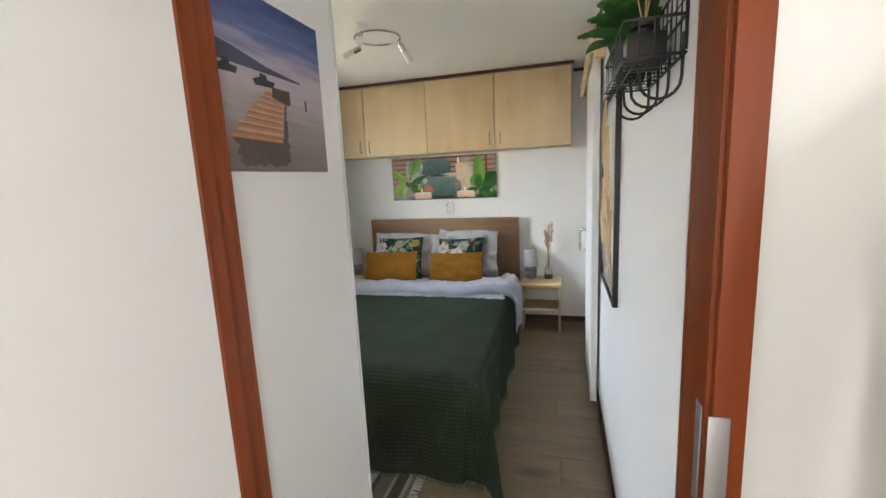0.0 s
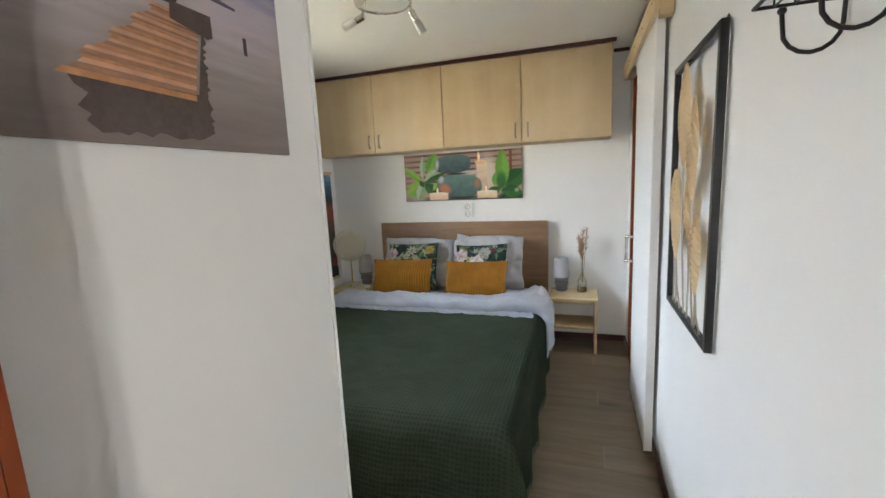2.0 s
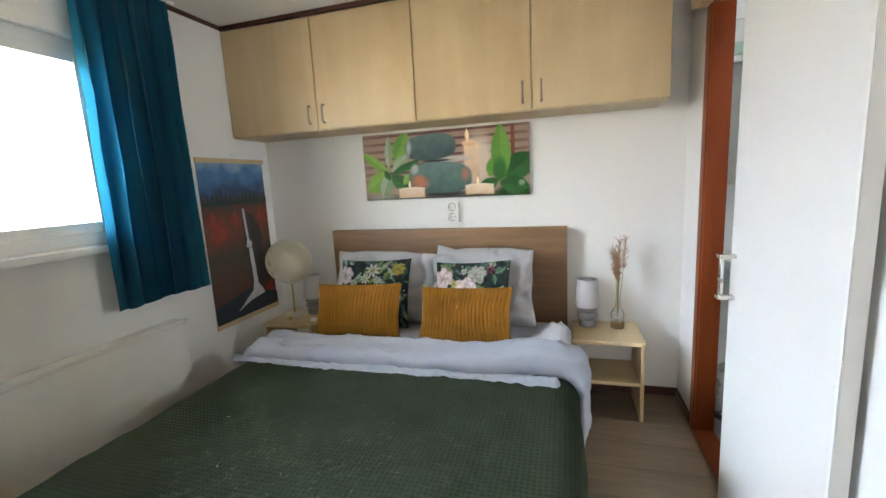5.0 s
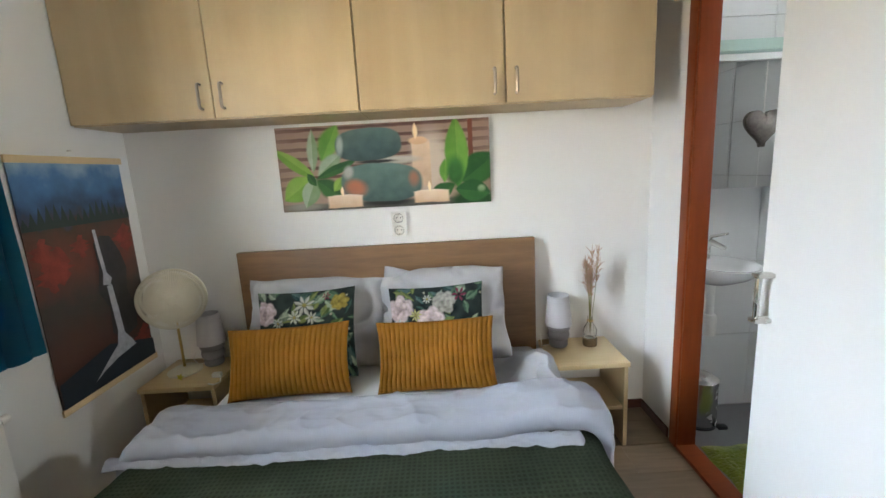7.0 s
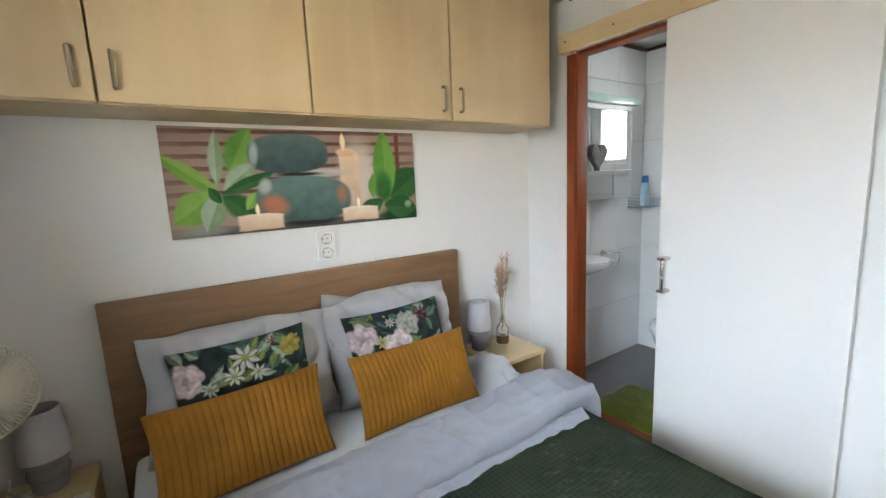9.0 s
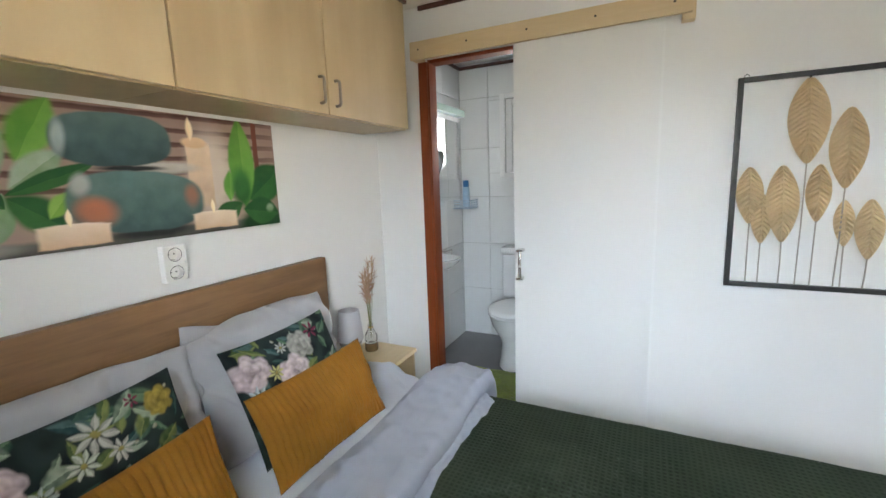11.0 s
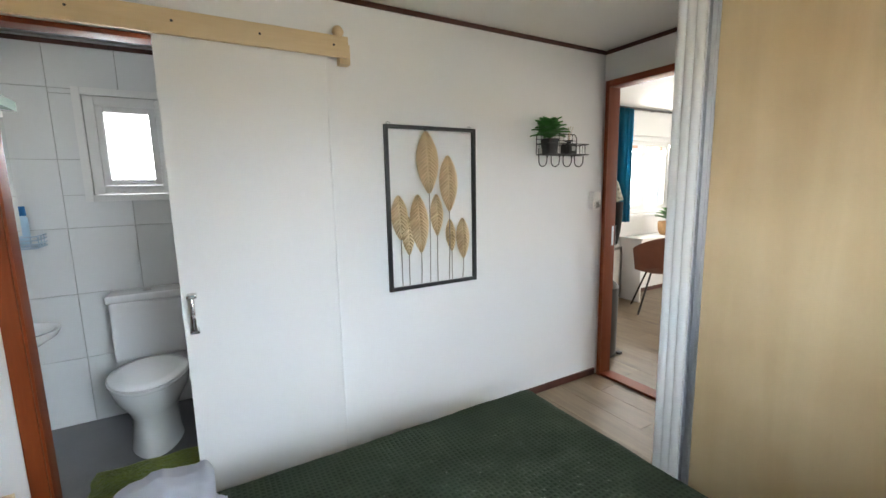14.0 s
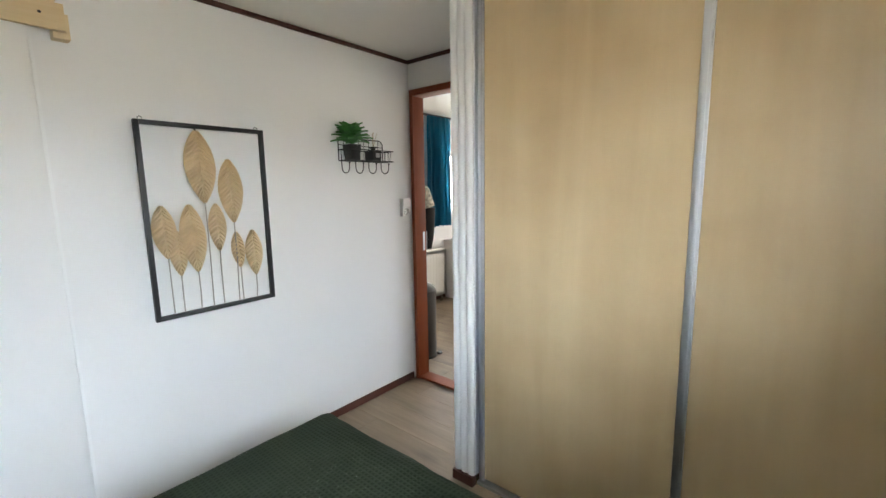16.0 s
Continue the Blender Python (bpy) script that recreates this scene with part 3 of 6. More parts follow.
for x, y in ((-2.52, 3.22), (-1.18, 3.22), (-2.52, 5.19), (-1.16, 5.19)):
    part("leg", box(x, x + 0.06, y, y + 0.06, 0.0, 0.17, 0.004), OAK, bed)
part("slats", box(-2.50, -1.12, 3.24, 5.24, 0.25, 0.28), MAPLE_X, bed)
part("mattress", box(-2.51, -1.10, 3.22, 5.25, 0.281, 0.442, 0.05, 4), SHEET, bed, "mattress in a white fitted sheet", smooth=60)
# ---------- bedding ----------
def bend(a, r=0.07):
    """How far out and how far down a cloth has gone after running a metres past a rounded edge."""
    if a <= 0:
        return 0.0, 0.0
    q = r * math.pi / 2
    if a < q:
        return r * math.sin(a / r), r * (1 - math.cos(a / r))
    return r, r + a - q


def nz(x, y, z=0.0, s=1.0):
    return noise.noise(Vector((x * s, y * s, z * s)))


def weave(name, color, hi):
    """Waffle-knit cotton: square cells with raised ridges, shade in the hollows put into the colour."""
    k = mat(name, color, 0.88, var=0.15, scale=5, bump=0.0, grain=400, tint=hi)
    n, l = k.node_tree.nodes, k.node_tree.links
    b = n["Principled BSDF"]
    uv, sep = n.new("ShaderNodeUVMap"), n.new("ShaderNodeSeparateXYZ")
    l.new(uv.outputs[0], sep.inputs[0])
    ridges = []
    for ax in (0, 1):
        m1 = n.new("ShaderNodeMath")
        m1.operation = "MULTIPLY"
        l.new(sep.outputs[ax], m1.inputs[0])
        m1.inputs[1].default_value = 2 * math.pi / 0.0165
        m2 = n.new("ShaderNodeMath")
        m2.operation = "SINE"
        l.new(m1.outputs[0], m2.inputs[0])
        ridges.append(m2)
    mx = n.new("ShaderNodeMath")
    mx.operation = "MAXIMUM"
    l.new(ridges[0].outputs[0], mx.inputs[0])
    l.new(ridges[1].outputs[0], mx.inputs[1])
    bp = n.new("ShaderNodeBump")
    bp.inputs["Strength"].default_value, bp.inputs["Distance"].default_value = 0.55, 0.002
    l.new(mx.outputs[0], bp.inputs["Height"])
    l.new(bp.outputs[0], b.inputs["Normal"])
    # paints relief shade into the colour: hollows darker, ridge tops lighter
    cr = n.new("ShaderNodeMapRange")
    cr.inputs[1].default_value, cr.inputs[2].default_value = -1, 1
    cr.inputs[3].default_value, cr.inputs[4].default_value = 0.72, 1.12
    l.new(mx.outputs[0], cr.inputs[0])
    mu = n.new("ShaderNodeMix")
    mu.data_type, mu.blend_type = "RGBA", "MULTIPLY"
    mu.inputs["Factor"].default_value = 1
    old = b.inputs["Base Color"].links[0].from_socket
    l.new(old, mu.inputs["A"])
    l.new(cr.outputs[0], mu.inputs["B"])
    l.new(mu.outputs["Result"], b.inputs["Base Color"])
    return k


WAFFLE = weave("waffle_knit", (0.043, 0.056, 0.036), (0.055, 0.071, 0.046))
BX0, BX1, BYF, BZ = -2.55, -1.108, 3.225, 0.458


def drape(s, q, top, width, length, y0, flare=0.5):
    """A cloth laid over the bed: s runs across from the west edge, q from y0 towards the foot."""
    w, f = max(0.0, s - width), max(0.0, q - length)
    e = max(0.0, -s)
    x, y, z = BX0 + min(max(s, 0), width), y0 - min(q, length), top
    ow, dw = bend(w)
    of, df = bend(f)
    oe, de = bend(e, 0.10)
    if w > 0 and f > 0:
        k = min(w, f)
        d = math.hypot(w, f)
        o, dd = bend(d)
        x += ow + flare * k * 0.55
        y -= of + flare * k * 0.75
        z -= min(dd * 0.95, top - 0.012)
    else:
        x += ow - oe
        y -= of
        z -= max(dw, df, de)
    return x, y, z


def blanket(u, v):
    width, length = BX1 - BX0, 4.54 - BYF
    s = -0.26 + u * (0.26 + width + 0.42)
    q = v * (length + 0.47)
    x, y, z = drape(s, q, BZ, width, length, 4.54)
    over_w, over_f = max(0, s - width), max(0, q - length)
    k = min(1, (over_w + over_f) / 0.25)
    z += 0.006 * nz(x, y, 0, 5) * (1 - k) + 0.004 * nz(x, y, 3, 14) * (1 - k)
    if over_w > 0.05:
        x += 0.012 * k * (1 + math.sin(y * 17 + 0.8 * math.sin(y * 7)))
    y -= 0.30 * over_f
    if over_f > 0.05:
        y -= 0.012 * k * (1 + math.sin(x * 15 + math.sin(x * 5)))
    return x, y, max(z, 0.012 + 0.01 * (1 + nz(x, y, 0, 9)))


bl = thing("blanket", "dark green waffle-knit blanket with a fringe spread over the bed", "blanket", (-1.81, 3.8, BZ))
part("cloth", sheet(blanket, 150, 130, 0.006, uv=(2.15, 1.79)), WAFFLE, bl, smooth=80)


def tassels(pts):
    bm = bmesh.new()
    for i, p in enumerate(pts):
        a = Vector(p)
        d = Vector((0.006 * nz(i, 1.3, 0, 1), 0.006 * nz(i, 7.7, 0, 1), -0.035 - 0.012 * random.random()))
        if (a + d).z < 0.008:
            d.z = 0.008 - a.z
            d.x += 0.02
        tube([a, a + d * 0.5, a + d], 0.003, 5, bm, radii=[0.003, 0.0035, 0.0012])
    return bm


pts = [blanket(1.0, i / 75) for i in range(10, 76)] + [blanket(i / 95, 1.0) for i in range(20, 96)]
part("fringe", tassels(pts), GREEN, bl, "short green tassels along the hem")["kind"] = "stuff"


def crease(x, y):
    """Sharp folds that run aslant over a cloth."""
    a = (1 - abs(nz(x * 1.0 + y * 0.7, y * 1.6 - x * 0.5, 1, 3.2))) ** 5
    b = (1 - abs(nz(x * 1.2 - y * 0.9, y * 0.9 + x * 0.6, 6, 5.5))) ** 6
    return a * 0.8 + b * 0.7


def duvet(u, v):
    width = BX1 - BX0
    s = -0.20 + u * (0.20 + width + 0.33)
    xs = BX0 + s
    y0 = 4.755 + 0.03 * nz(xs, 0, 0, 3)
    y1 = 4.480 + 0.012 * nz(xs, 4, 0, 3) - 0.02 * (1 - u) - 0.10 * max(0, u - 0.86)
    roll = min(1, max(0, (v - 0.72) / 0.28)) * math.pi
    y = y0 + (y1 - y0) * min(1, v / 0.72) - 0.034 * math.sin(roll)
    over = max(0, s - width)
    o, d = bend(over, 0.07)
    oe, de = bend(max(0, -s), 0.07)
    bulge = 0.078 * min(1, v * 3.2) ** 0.5 - 0.038 * (1 - math.cos(roll))
    wr = 0.013 * nz(xs * 0.7, y * 2.2, 0, 5) + 0.007 * nz(xs * 1.3, y, 5, 15) + 0.004 * nz(xs * 0.5, y * 4, 8, 9) - 0.012 * max(0, 0.35 - abs(nz(xs * 0.7 + y * 0.9, y * 1.4 - xs * 0.4, 9, 5))) + 0.013 * crease(xs, y) + 0.035 * math.exp(-((s - 1.36) / 0.16) ** 2)
    x = BX0 + min(max(s, 0), width) + o - oe
    z = 0.452 + bulge + wr * min(1, 5 * v, 4 * (1.15 - v)) - d - de
    if over > 0.03:
        x += 0.05 * math.sin(math.pi * v) + 0.01 * nz(y, z, 2, 20)
    return x, y, z


dv = thing("duvet", "pale lilac duvet folded back across the bed", "duvet", (-1.8, 4.5, 0.55))
part("cover", sheet(duvet, 260, 80, 0.012), DUVET, dv, smooth=80)


def turned(u, v):
    s = -0.10 + u * 1.66
    x = BX0 + min(s, 1.43) + 0.06 * max(0, min(1, (s - 1.43) / 0.1))
    y = 4.490 + 0.012 * nz(BX0 + s, 4, 0, 3) - 0.02 * (1 - u) - v * (0.066 + 0.014 * nz(x, 1, 0, 3) + 0.006 * nz(x, 5, 0, 11))
    z = 0.464 + 0.020 * math.sin(math.pi * min(1, v * 1.1)) + 0.010 * nz(x * 1.6, v * 0.4, 0, 18) - max(0, s - 1.43) * 1.0
    return x, y, z


part("turned_edge", sheet(turned, 200, 14, 0.004), DUVET, dv, "white inner side showing at the fold", smooth=80)


def pillow(name, w, h, t, m, material, label, category="cushion", group="", ribs=0, arch=0.0, pinch=0.06, nu=48, nv=34, wrinkle=0.004, seed=0.0, print_=None):
    """A stuffed cushion, w wide and h high, front towards its own -y."""
    own = bmesh.new()
    lay = own.loops.layers.uv.new("UVMap")

    def at(u, v, side):
        a, b = 2 * u - 1, 2 * v - 1
        x = w / 2 * a * (1 - pinch * (1 - b * b)) 
        z = h / 2 * b * (1 - pinch * (1 - a * a))
        if wrinkle > 0.006 and not ribs:
            x += 0.012 * nz(seed, z, 3, 9) * abs(a)
            z += 0.016 * nz(x, seed, 5, 7) * abs(b)
        if arch:
            z += arch * (1 - a * a) * max(0, b) - 0.5 * arch * abs(a) ** 3 * max(0, b)
        th = t / 2 * max(0.0, (1 - a * a) * (1 - b * b)) ** 0.45
        th += wrinkle * nz(x + seed, z, side, 14) * min(1, th * 40) + 1.2 * wrinkle * nz(x * 0.7 + seed, z * 2.0, 3 + side, 7) * min(1, th * 40) - 0.9 * wrinkle * max(0, 0.22 - abs(nz(x * 0.9 + z * 0.8 + seed, z - x * 0.6, side, 4.5))) * 4 * min(1, th * 40)
        if ribs and th > 0.004:
            th += 0.0065 * abs(math.sin(math.pi * u * ribs)) ** 0.7 - 0.004
        return x, -side * th, z

    grids = {}
    for side in (1, -1):
        grids[side] = [[None] * (nu + 1) for _ in range(nv + 1)]
        for j in range(nv + 1):
            for i in range(nu + 1):
                edge = i in (0, nu) or j in (0, nv)
                grids[side][j][i] = grids[1][j][i] if edge and side == -1 else own.verts.new(at(i / nu, j / nv, side))
        for j in range(nv):
            for i in range(nu):
                g = grids[side]
                f = own.faces.new((g[j][i], g[j][i + 1], g[j + 1][i + 1], g[j + 1][i]))
                for lp, (a, b) in zip(f.loops, ((i, j), (i + 1, j), (i + 1, j + 1), (i, j + 1))):
                    lp[lay].uv = (a / nu, b / nv)
    spots = {}
    for f in own.faces:
        for lp in f.loops:
            spots[lp.vert] = tuple(lp[lay].uv)
    uv = np.array([spots[v] for v in own.verts])
    ob = new(name, finish(own, material, name, 80))
    if print_:
        at_ = ob.data.attributes.new("print", "FLOAT_COLOR", "POINT")
        at_.data.foreach_set("color", np.hstack([printed_colours(print_, uv), np.ones((len(uv), 1))]).astype(np.float32).ravel())
    ob.matrix_world = m
    BASE[ob] = m
    return tagged(ob, label, category, group)


def bloom(u, v, r, c, spin=0.0, ar=1.1):
    """A full rose seen from above: three rings of petals round a deep heart."""
    out = []
    for count, at, long_, wide, dim, turn in ((7, 0.58, 0.46, 0.40, 0.80, 0.0), (6, 0.38, 0.40, 0.32, 0.95, 0.5), (4, 0.19, 0.27, 0.22, 0.9, 0.2)):
        for k in range(count):
            a = spin + turn + k * 2 * math.pi / count + 0.25 * math.sin(k * 5.1 + spin)
            q = tuple(min(1, x * dim * (0.92 + 0.16 * math.sin(k * 3.3 + spin) ** 2)) for x in c)
            out.append(("petal", u + at * r * math.cos(a) / ar, v + at * r * math.sin(a), long_ * r, wide * r, a, 0.22, tuple(x * 0.30 for x in q), q))
    out.append(("disc", u, v, 0.10 * r, 0.09 * r, 0, 0.5, tuple(x * 0.4 for x in c), tuple(x * 0.55 for x in c)))
    return out


def daisy(u, v, r, c, heart, count=8, spin=0.0, ar=1.1):
    """A star of narrow petals round a small heart."""
    out = []
    for k in range(count):
        a = spin + k * 2 * math.pi / count
        out.append(blade(u + 0.15 * r * math.cos(a) / ar, v + 0.15 * r * math.sin(a), u + r * math.cos(a) / ar, v + r * math.sin(a), 0.17 * r, tuple(x * 0.6 for x in c), c, ar=ar, soft=0.3))
    out.append(("disc", u, v, 0.20 * r, 0.20 * r, 0, 0.4, heart, tuple(x * 0.6 for x in heart)))
    return out


def printed_colours(layers, uv, ar=1.1):
    """The colour of a print at each point of a cloth, its soft shapes laid over one another."""
    u, v = uv[:, 0] * ar, 1 - uv[:, 1]
    rough = np.array([noise.noise(Vector((a * 26, b * 26, 3))) for a, b in zip(u, v)])
    blot = np.array([noise.noise(Vector((a * 9, b * 9, 8))) for a, b in zip(u, v)])
    u, v = u + 0.012 * rough, v + 0.012 * blot
    col = np.array((0.007, 0.010, 0.011)) + np.clip(0.5 + blot, 0, 1)[:, None] * np.array((0.014, 0.020, 0.016))
    for kind, cu, cv, rl, rw, turn, soft, c1, c2 in layers:
        du, dw = u - cu * ar, v - cv
        p = (du * math.cos(turn) + dw * math.sin(turn)) / rl
        q = (dw * math.cos(turn) - du * math.sin(turn)) / rw
        if kind == "leaf":
            f, shade = np.abs(q) + p * p, 0.5 + 0.3 * np.sign(q) + 0.8 * (np.abs(q) < 0.10)
        elif kind == "petal":
            f, shade = np.sqrt(p * p + q * q), 0.5 + 0.5 * p
        else:
            f, shade = np.sqrt(p * p + q * q), 0.5 + 0.5 * q
        k = np.clip((1 + soft * 0.5 - f) / (soft * 1.5), 0, 1)[:, None]
        w = np.clip(shade + 0.45 * rough + 0.25 * blot, 0, 1)[:, None]
        col = col * (1 - k) + k * (np.array(c1) * (1 - w) + np.array(c2) * w)
    return np.clip(col, 0, 1)


FLORALCLOTH = mat("printed_cotton", (0.02, 0.02, 0.02), 0.9, bump=0.2, grain=500)
pc = FLORALCLOTH.node_tree.nodes.new("ShaderNodeVertexColor")
pc.layer_name = "print"
for cloth in (FLORALCLOTH, MUSTARD, WAFFLE, GREEN):
    cloth.node_tree.nodes["Principled BSDF"].inputs["Specular IOR Level"].default_value = 0.12
FLORALCLOTH.node_tree.links.new(pc.outputs[0], FLORALCLOTH.node_tree.nodes["Principled BSDF"].inputs["Base Color"])


def floral(flowers, seed, leaves=85):
    """Printed cloth: dark foliage under roses, daisies and buds. A flower: kind, u, v, size, colour."""
    rnd = random.Random(seed)
    greens = [((0.010, 0.026, 0.022), (0.036, 0.070, 0.055)), ((0.022, 0.052, 0.034), (0.10, 0.16, 0.095)), ((0.012, 0.035, 0.035), (0.065, 0.11, 0.10)), ((0.07, 0.10, 0.07), (0.26, 0.30, 0.22)), ((0.035, 0.065, 0.022), (0.16, 0.175, 0.055))]
    lay = []
    for _ in range(leaves):
        u, v, a, ln = rnd.random(), rnd.random(), rnd.uniform(0, 6.28), rnd.uniform(0.10, 0.24)
        lay.append(blade(u, v, u + ln * math.cos(a), v + ln * math.sin(a), rnd.uniform(0.022, 0.055), *rnd.choice(greens), ar=1.1, soft=0.25))
    for _ in range(9):
        u, v = rnd.random(), rnd.random()
        lay.append(("disc", u, v, 0.016, 0.013, rnd.random() * 3, 0.4, (0.20, 0.18, 0.12), (0.34, 0.32, 0.26)))
    for kind, u, v, r, c in flowers:
        if kind == "rose":
            lay += bloom(u, v, r, c, u * 9)
        elif kind == "daisy":
            lay += daisy(u, v, r, c, (0.30, 0.24, 0.07), 8, v * 7)
        else:
            lay += daisy(u, v, r, c, (0.02, 0.008, 0.012), 6, u * 7)
    return lay


PINK, CREAM, PLUM = (0.56, 0.44, 0.44), (0.40, 0.38, 0.33), (0.16, 0.025, 0.05)
FLORAL_A = floral([("rose", 0.60, 0.20, 0.14, CREAM), ("rose", 0.12, 0.25, 0.16, PINK), ("rose", 0.45, 0.40, 0.165, (0.66, 0.53, 0.53)), ("daisy", 0.10, 0.46, 0.10, (0.42, 0.46, 0.46)), ("dark", 0.76, 0.12, 0.09, PLUM), ("daisy", 0.42, 0.15, 0.06, CREAM), ("daisy", 0.29, 0.33, 0.075, (0.42, 0.40, 0.16)), ("daisy", 0.2, 0.72, 0.10, CREAM), ("rose", 0.75, 0.75, 0.14, PINK)], 0.5)
FLORAL_B = floral([("rose", 0.08, 0.24, 0.14, PINK), ("daisy", 0.50, 0.17, 0.13, CREAM), ("daisy", 0.40, 0.30, 0.09, (0.44, 0.45, 0.36)), ("daisy", 0.58, 0.32, 0.08, CREAM), ("rose", 0.86, 0.16, 0.10, (0.30, 0.22, 0.045)), ("dark", 0.24, 0.52, 0.06, (0.40, 0.20, 0.18)), ("dark", 0.72, 0.08, 0.05, PLUM), ("daisy", 0.22, 0.36, 0.07, (0.36, 0.38, 0.33)), ("rose", 0.18, 0.74, 0.12, PINK), ("dark", 0.45, 0.76, 0.06, (0.28, 0.02, 0.03))], 3.1)

def rumpled(u, v):
    s = u * 0.42
    o, d = bend(s - 0.20, 0.06)
    x = -1.32 + min(s, 0.20) + o
    y = 4.68 + 0.50 * v
    hump = 0.075 * math.exp(-((v - 0.52) / 0.26) ** 2) * min(1, s / 0.12) + 0.018 * nz(x, y, 2, 11) + 0.02 * (1 - abs(nz(x * 1.4 + y, y - x, 4, 6))) ** 5
    return x + 0.012 * nz(y, s, 7, 12), y, 0.446 + hump * min(1, 6 * s, 6 * v, 6 * (1 - v)) - d


part("rumpled_sheet", sheet(rumpled, 60, 60, 0.004), SHEET, bed, "rumpled edge of the white sheet", smooth=80)

grp = "pillows on the bed"
pillow("pillow", 0.64, 0.42, 0.18, pose(-2.14, 5.12, 0.665, -18, 2, 2), GREYLINEN, "pale grey linen pillow leaning on the headboard", "pillow", grp, seed=1, wrinkle=0.026, pinch=0.045, arch=0.012, nu=80, nv=56)
pillow("pillow", 0.60, 0.43, 0.19, pose(-1.545, 5.11, 0.67, -20, -3, -3), GREYLINEN, "pale grey linen pillow leaning on the headboard", "pillow", grp, seed=5, wrinkle=0.028, pinch=0.045, arch=0.024, nu=80, nv=56)
pillow("pillow", 0.30, 0.34, 0.07, pose(-1.705, 5.205, 0.705, -8, 12, 4), GREYLINEN, "white patterned pillow tucked behind the grey ones", "pillow", grp, seed=9, wrinkle=0.008)
pillow("floral_cushion", 0.44, 0.40, 0.11, pose(-2.155, 5.005, 0.655, -22, -1, 2), FLORALCLOTH, "dark floral print cushion between grey pillow and mustard cushion", "cushion", "floral cushions", seed=2, nu=190, nv=170, print_=FLORAL_B)
pillow("floral_cushion", 0.43, 0.40, 0.11, pose(-1.575, 4.99, 0.65, -24, -3, -5), FLORALCLOTH, "dark floral print cushion with large pink blossoms", "cushion", "floral cushions", seed=3, nu=190, nv=170, print_=FLORAL_A)
pillow("mustard_cushion", 0.51, 0.295, 0.12, pose(-2.195, 4.865, 0.595, -20, -1, 2), MUSTARD, "mustard corduroy cushion propped upright on the bed", "cushion", "mustard cushions", ribs=24, nu=168, nv=30, seed=4)
pillow("mustard_cushion", 0.50, 0.295, 0.12, pose(-1.585, 4.86, 0.59, -22, -2, -4), MUSTARD, "creased mustard corduroy cushion propped upright on the bed", "cushion", "mustard cushions", ribs=24, nu=168, nv=44, wrinkle=0.013, seed=7)

# ---------- nightstands, lamps, vase, fan ----------
def nightstand(x):
    c = thing("nightstand", "small maple nightstand with one open shelf beside the bed", "nightstand", (x, 5.16, 0), "nightstands by the bed")
    part("top", box(x - 0.175, x + 0.175, 5.005, 5.322, 0.410, 0.432, 0.003), MAPLE_X, c)
    for s in (-1, 1):
        part("side", box(x + s * 0.163 - 0.009, x + s * 0.163 + 0.009, 5.018, 5.318, 0.0, 0.4095, 0.002), MAPLE, c)
    part("shelf", box(x - 0.1535, x + 0.1535, 5.03, 5.318, 0.185, 0.203, 0.002), MAPLE_X, c)
    part("back", box(x - 0.1535, x + 0.1535, 5.305, 5.318, 0.3, 0.4095), MAPLE_X, c)
    return c


ns = nightstand(-0.876)
copy_thing(ns, Matrix.Translation((-2.785, 5.16, 0)))

SHADE = mat("grey_shade_cloth", (0.46, 0.45, 0.47), 0.9, var=0.05, scale=5, bump=0.3, grain=400)
STONEWARE = mat("grey_stoneware", (0.19, 0.18, 0.185), 0.6, var=0.15, scale=12, bump=0.2, grain=120)
WHITEPL = mat("white_plastic", (0.78, 0.77, 0.74), 0.35, var=0.02, bump=0.0)
FANCREAM = mat("cream_plastic", (0.62, 0.58, 0.47), 0.4, var=0.04, bump=0.0)
BRASS = mat("brass", (0.60, 0.43, 0.17), 0.3, 1.0, 0.06, 12, 0.02)


def table_lamp(x, y):
    c = thing("table_lamp", "small grey table lamp with a cloth shade on the nightstand", "lamp", (x, y, 0.432), "lamps by the bed")
    part("base", lathe([(0, 0), (0.040, 0), (0.046, 0.008), (0.047, 0.03), (0.042, 0.04), (0.052, 0.047), (0.055, 0.062), (0.052, 0.078), (0.043, 0.086), (0.056, 0.093), (0.058, 0.105), (0.050, 0.118), (0.012, 0.122), (0.012, 0.15), (0, 0.15)], (x, y, 0.4325)), STONEWARE, c, smooth=50)
    part("shade", lathe([(0.066, 0.118), (0.067, 0.116), (0.052, 0.268), (0.050, 0.268), (0.064, 0.120)], (x, y, 0.4325), 40), SHADE, c)
    part("bulb_holder", lathe([(0, 0.15), (0.014, 0.15), (0.014, 0.19), (0.022, 0.21), (0.0, 0.235)], (x, y, 0.4325), 16), WHITEPL, c)
    part("cord", tube([(x - 0.045, y + 0.01, 0.436), (x - 0.085, y + 0.0, 0.436), (x - 0.092, y - 0.02, 0.47), (x - 0.088, y, 0.50)], 0.0025, 6), WHITEPL, c)
    return c


tl = table_lamp(-0.968, 5.235)
copy_thing(tl, Matrix.Translation((-2.725, 5.245, 0.432)))

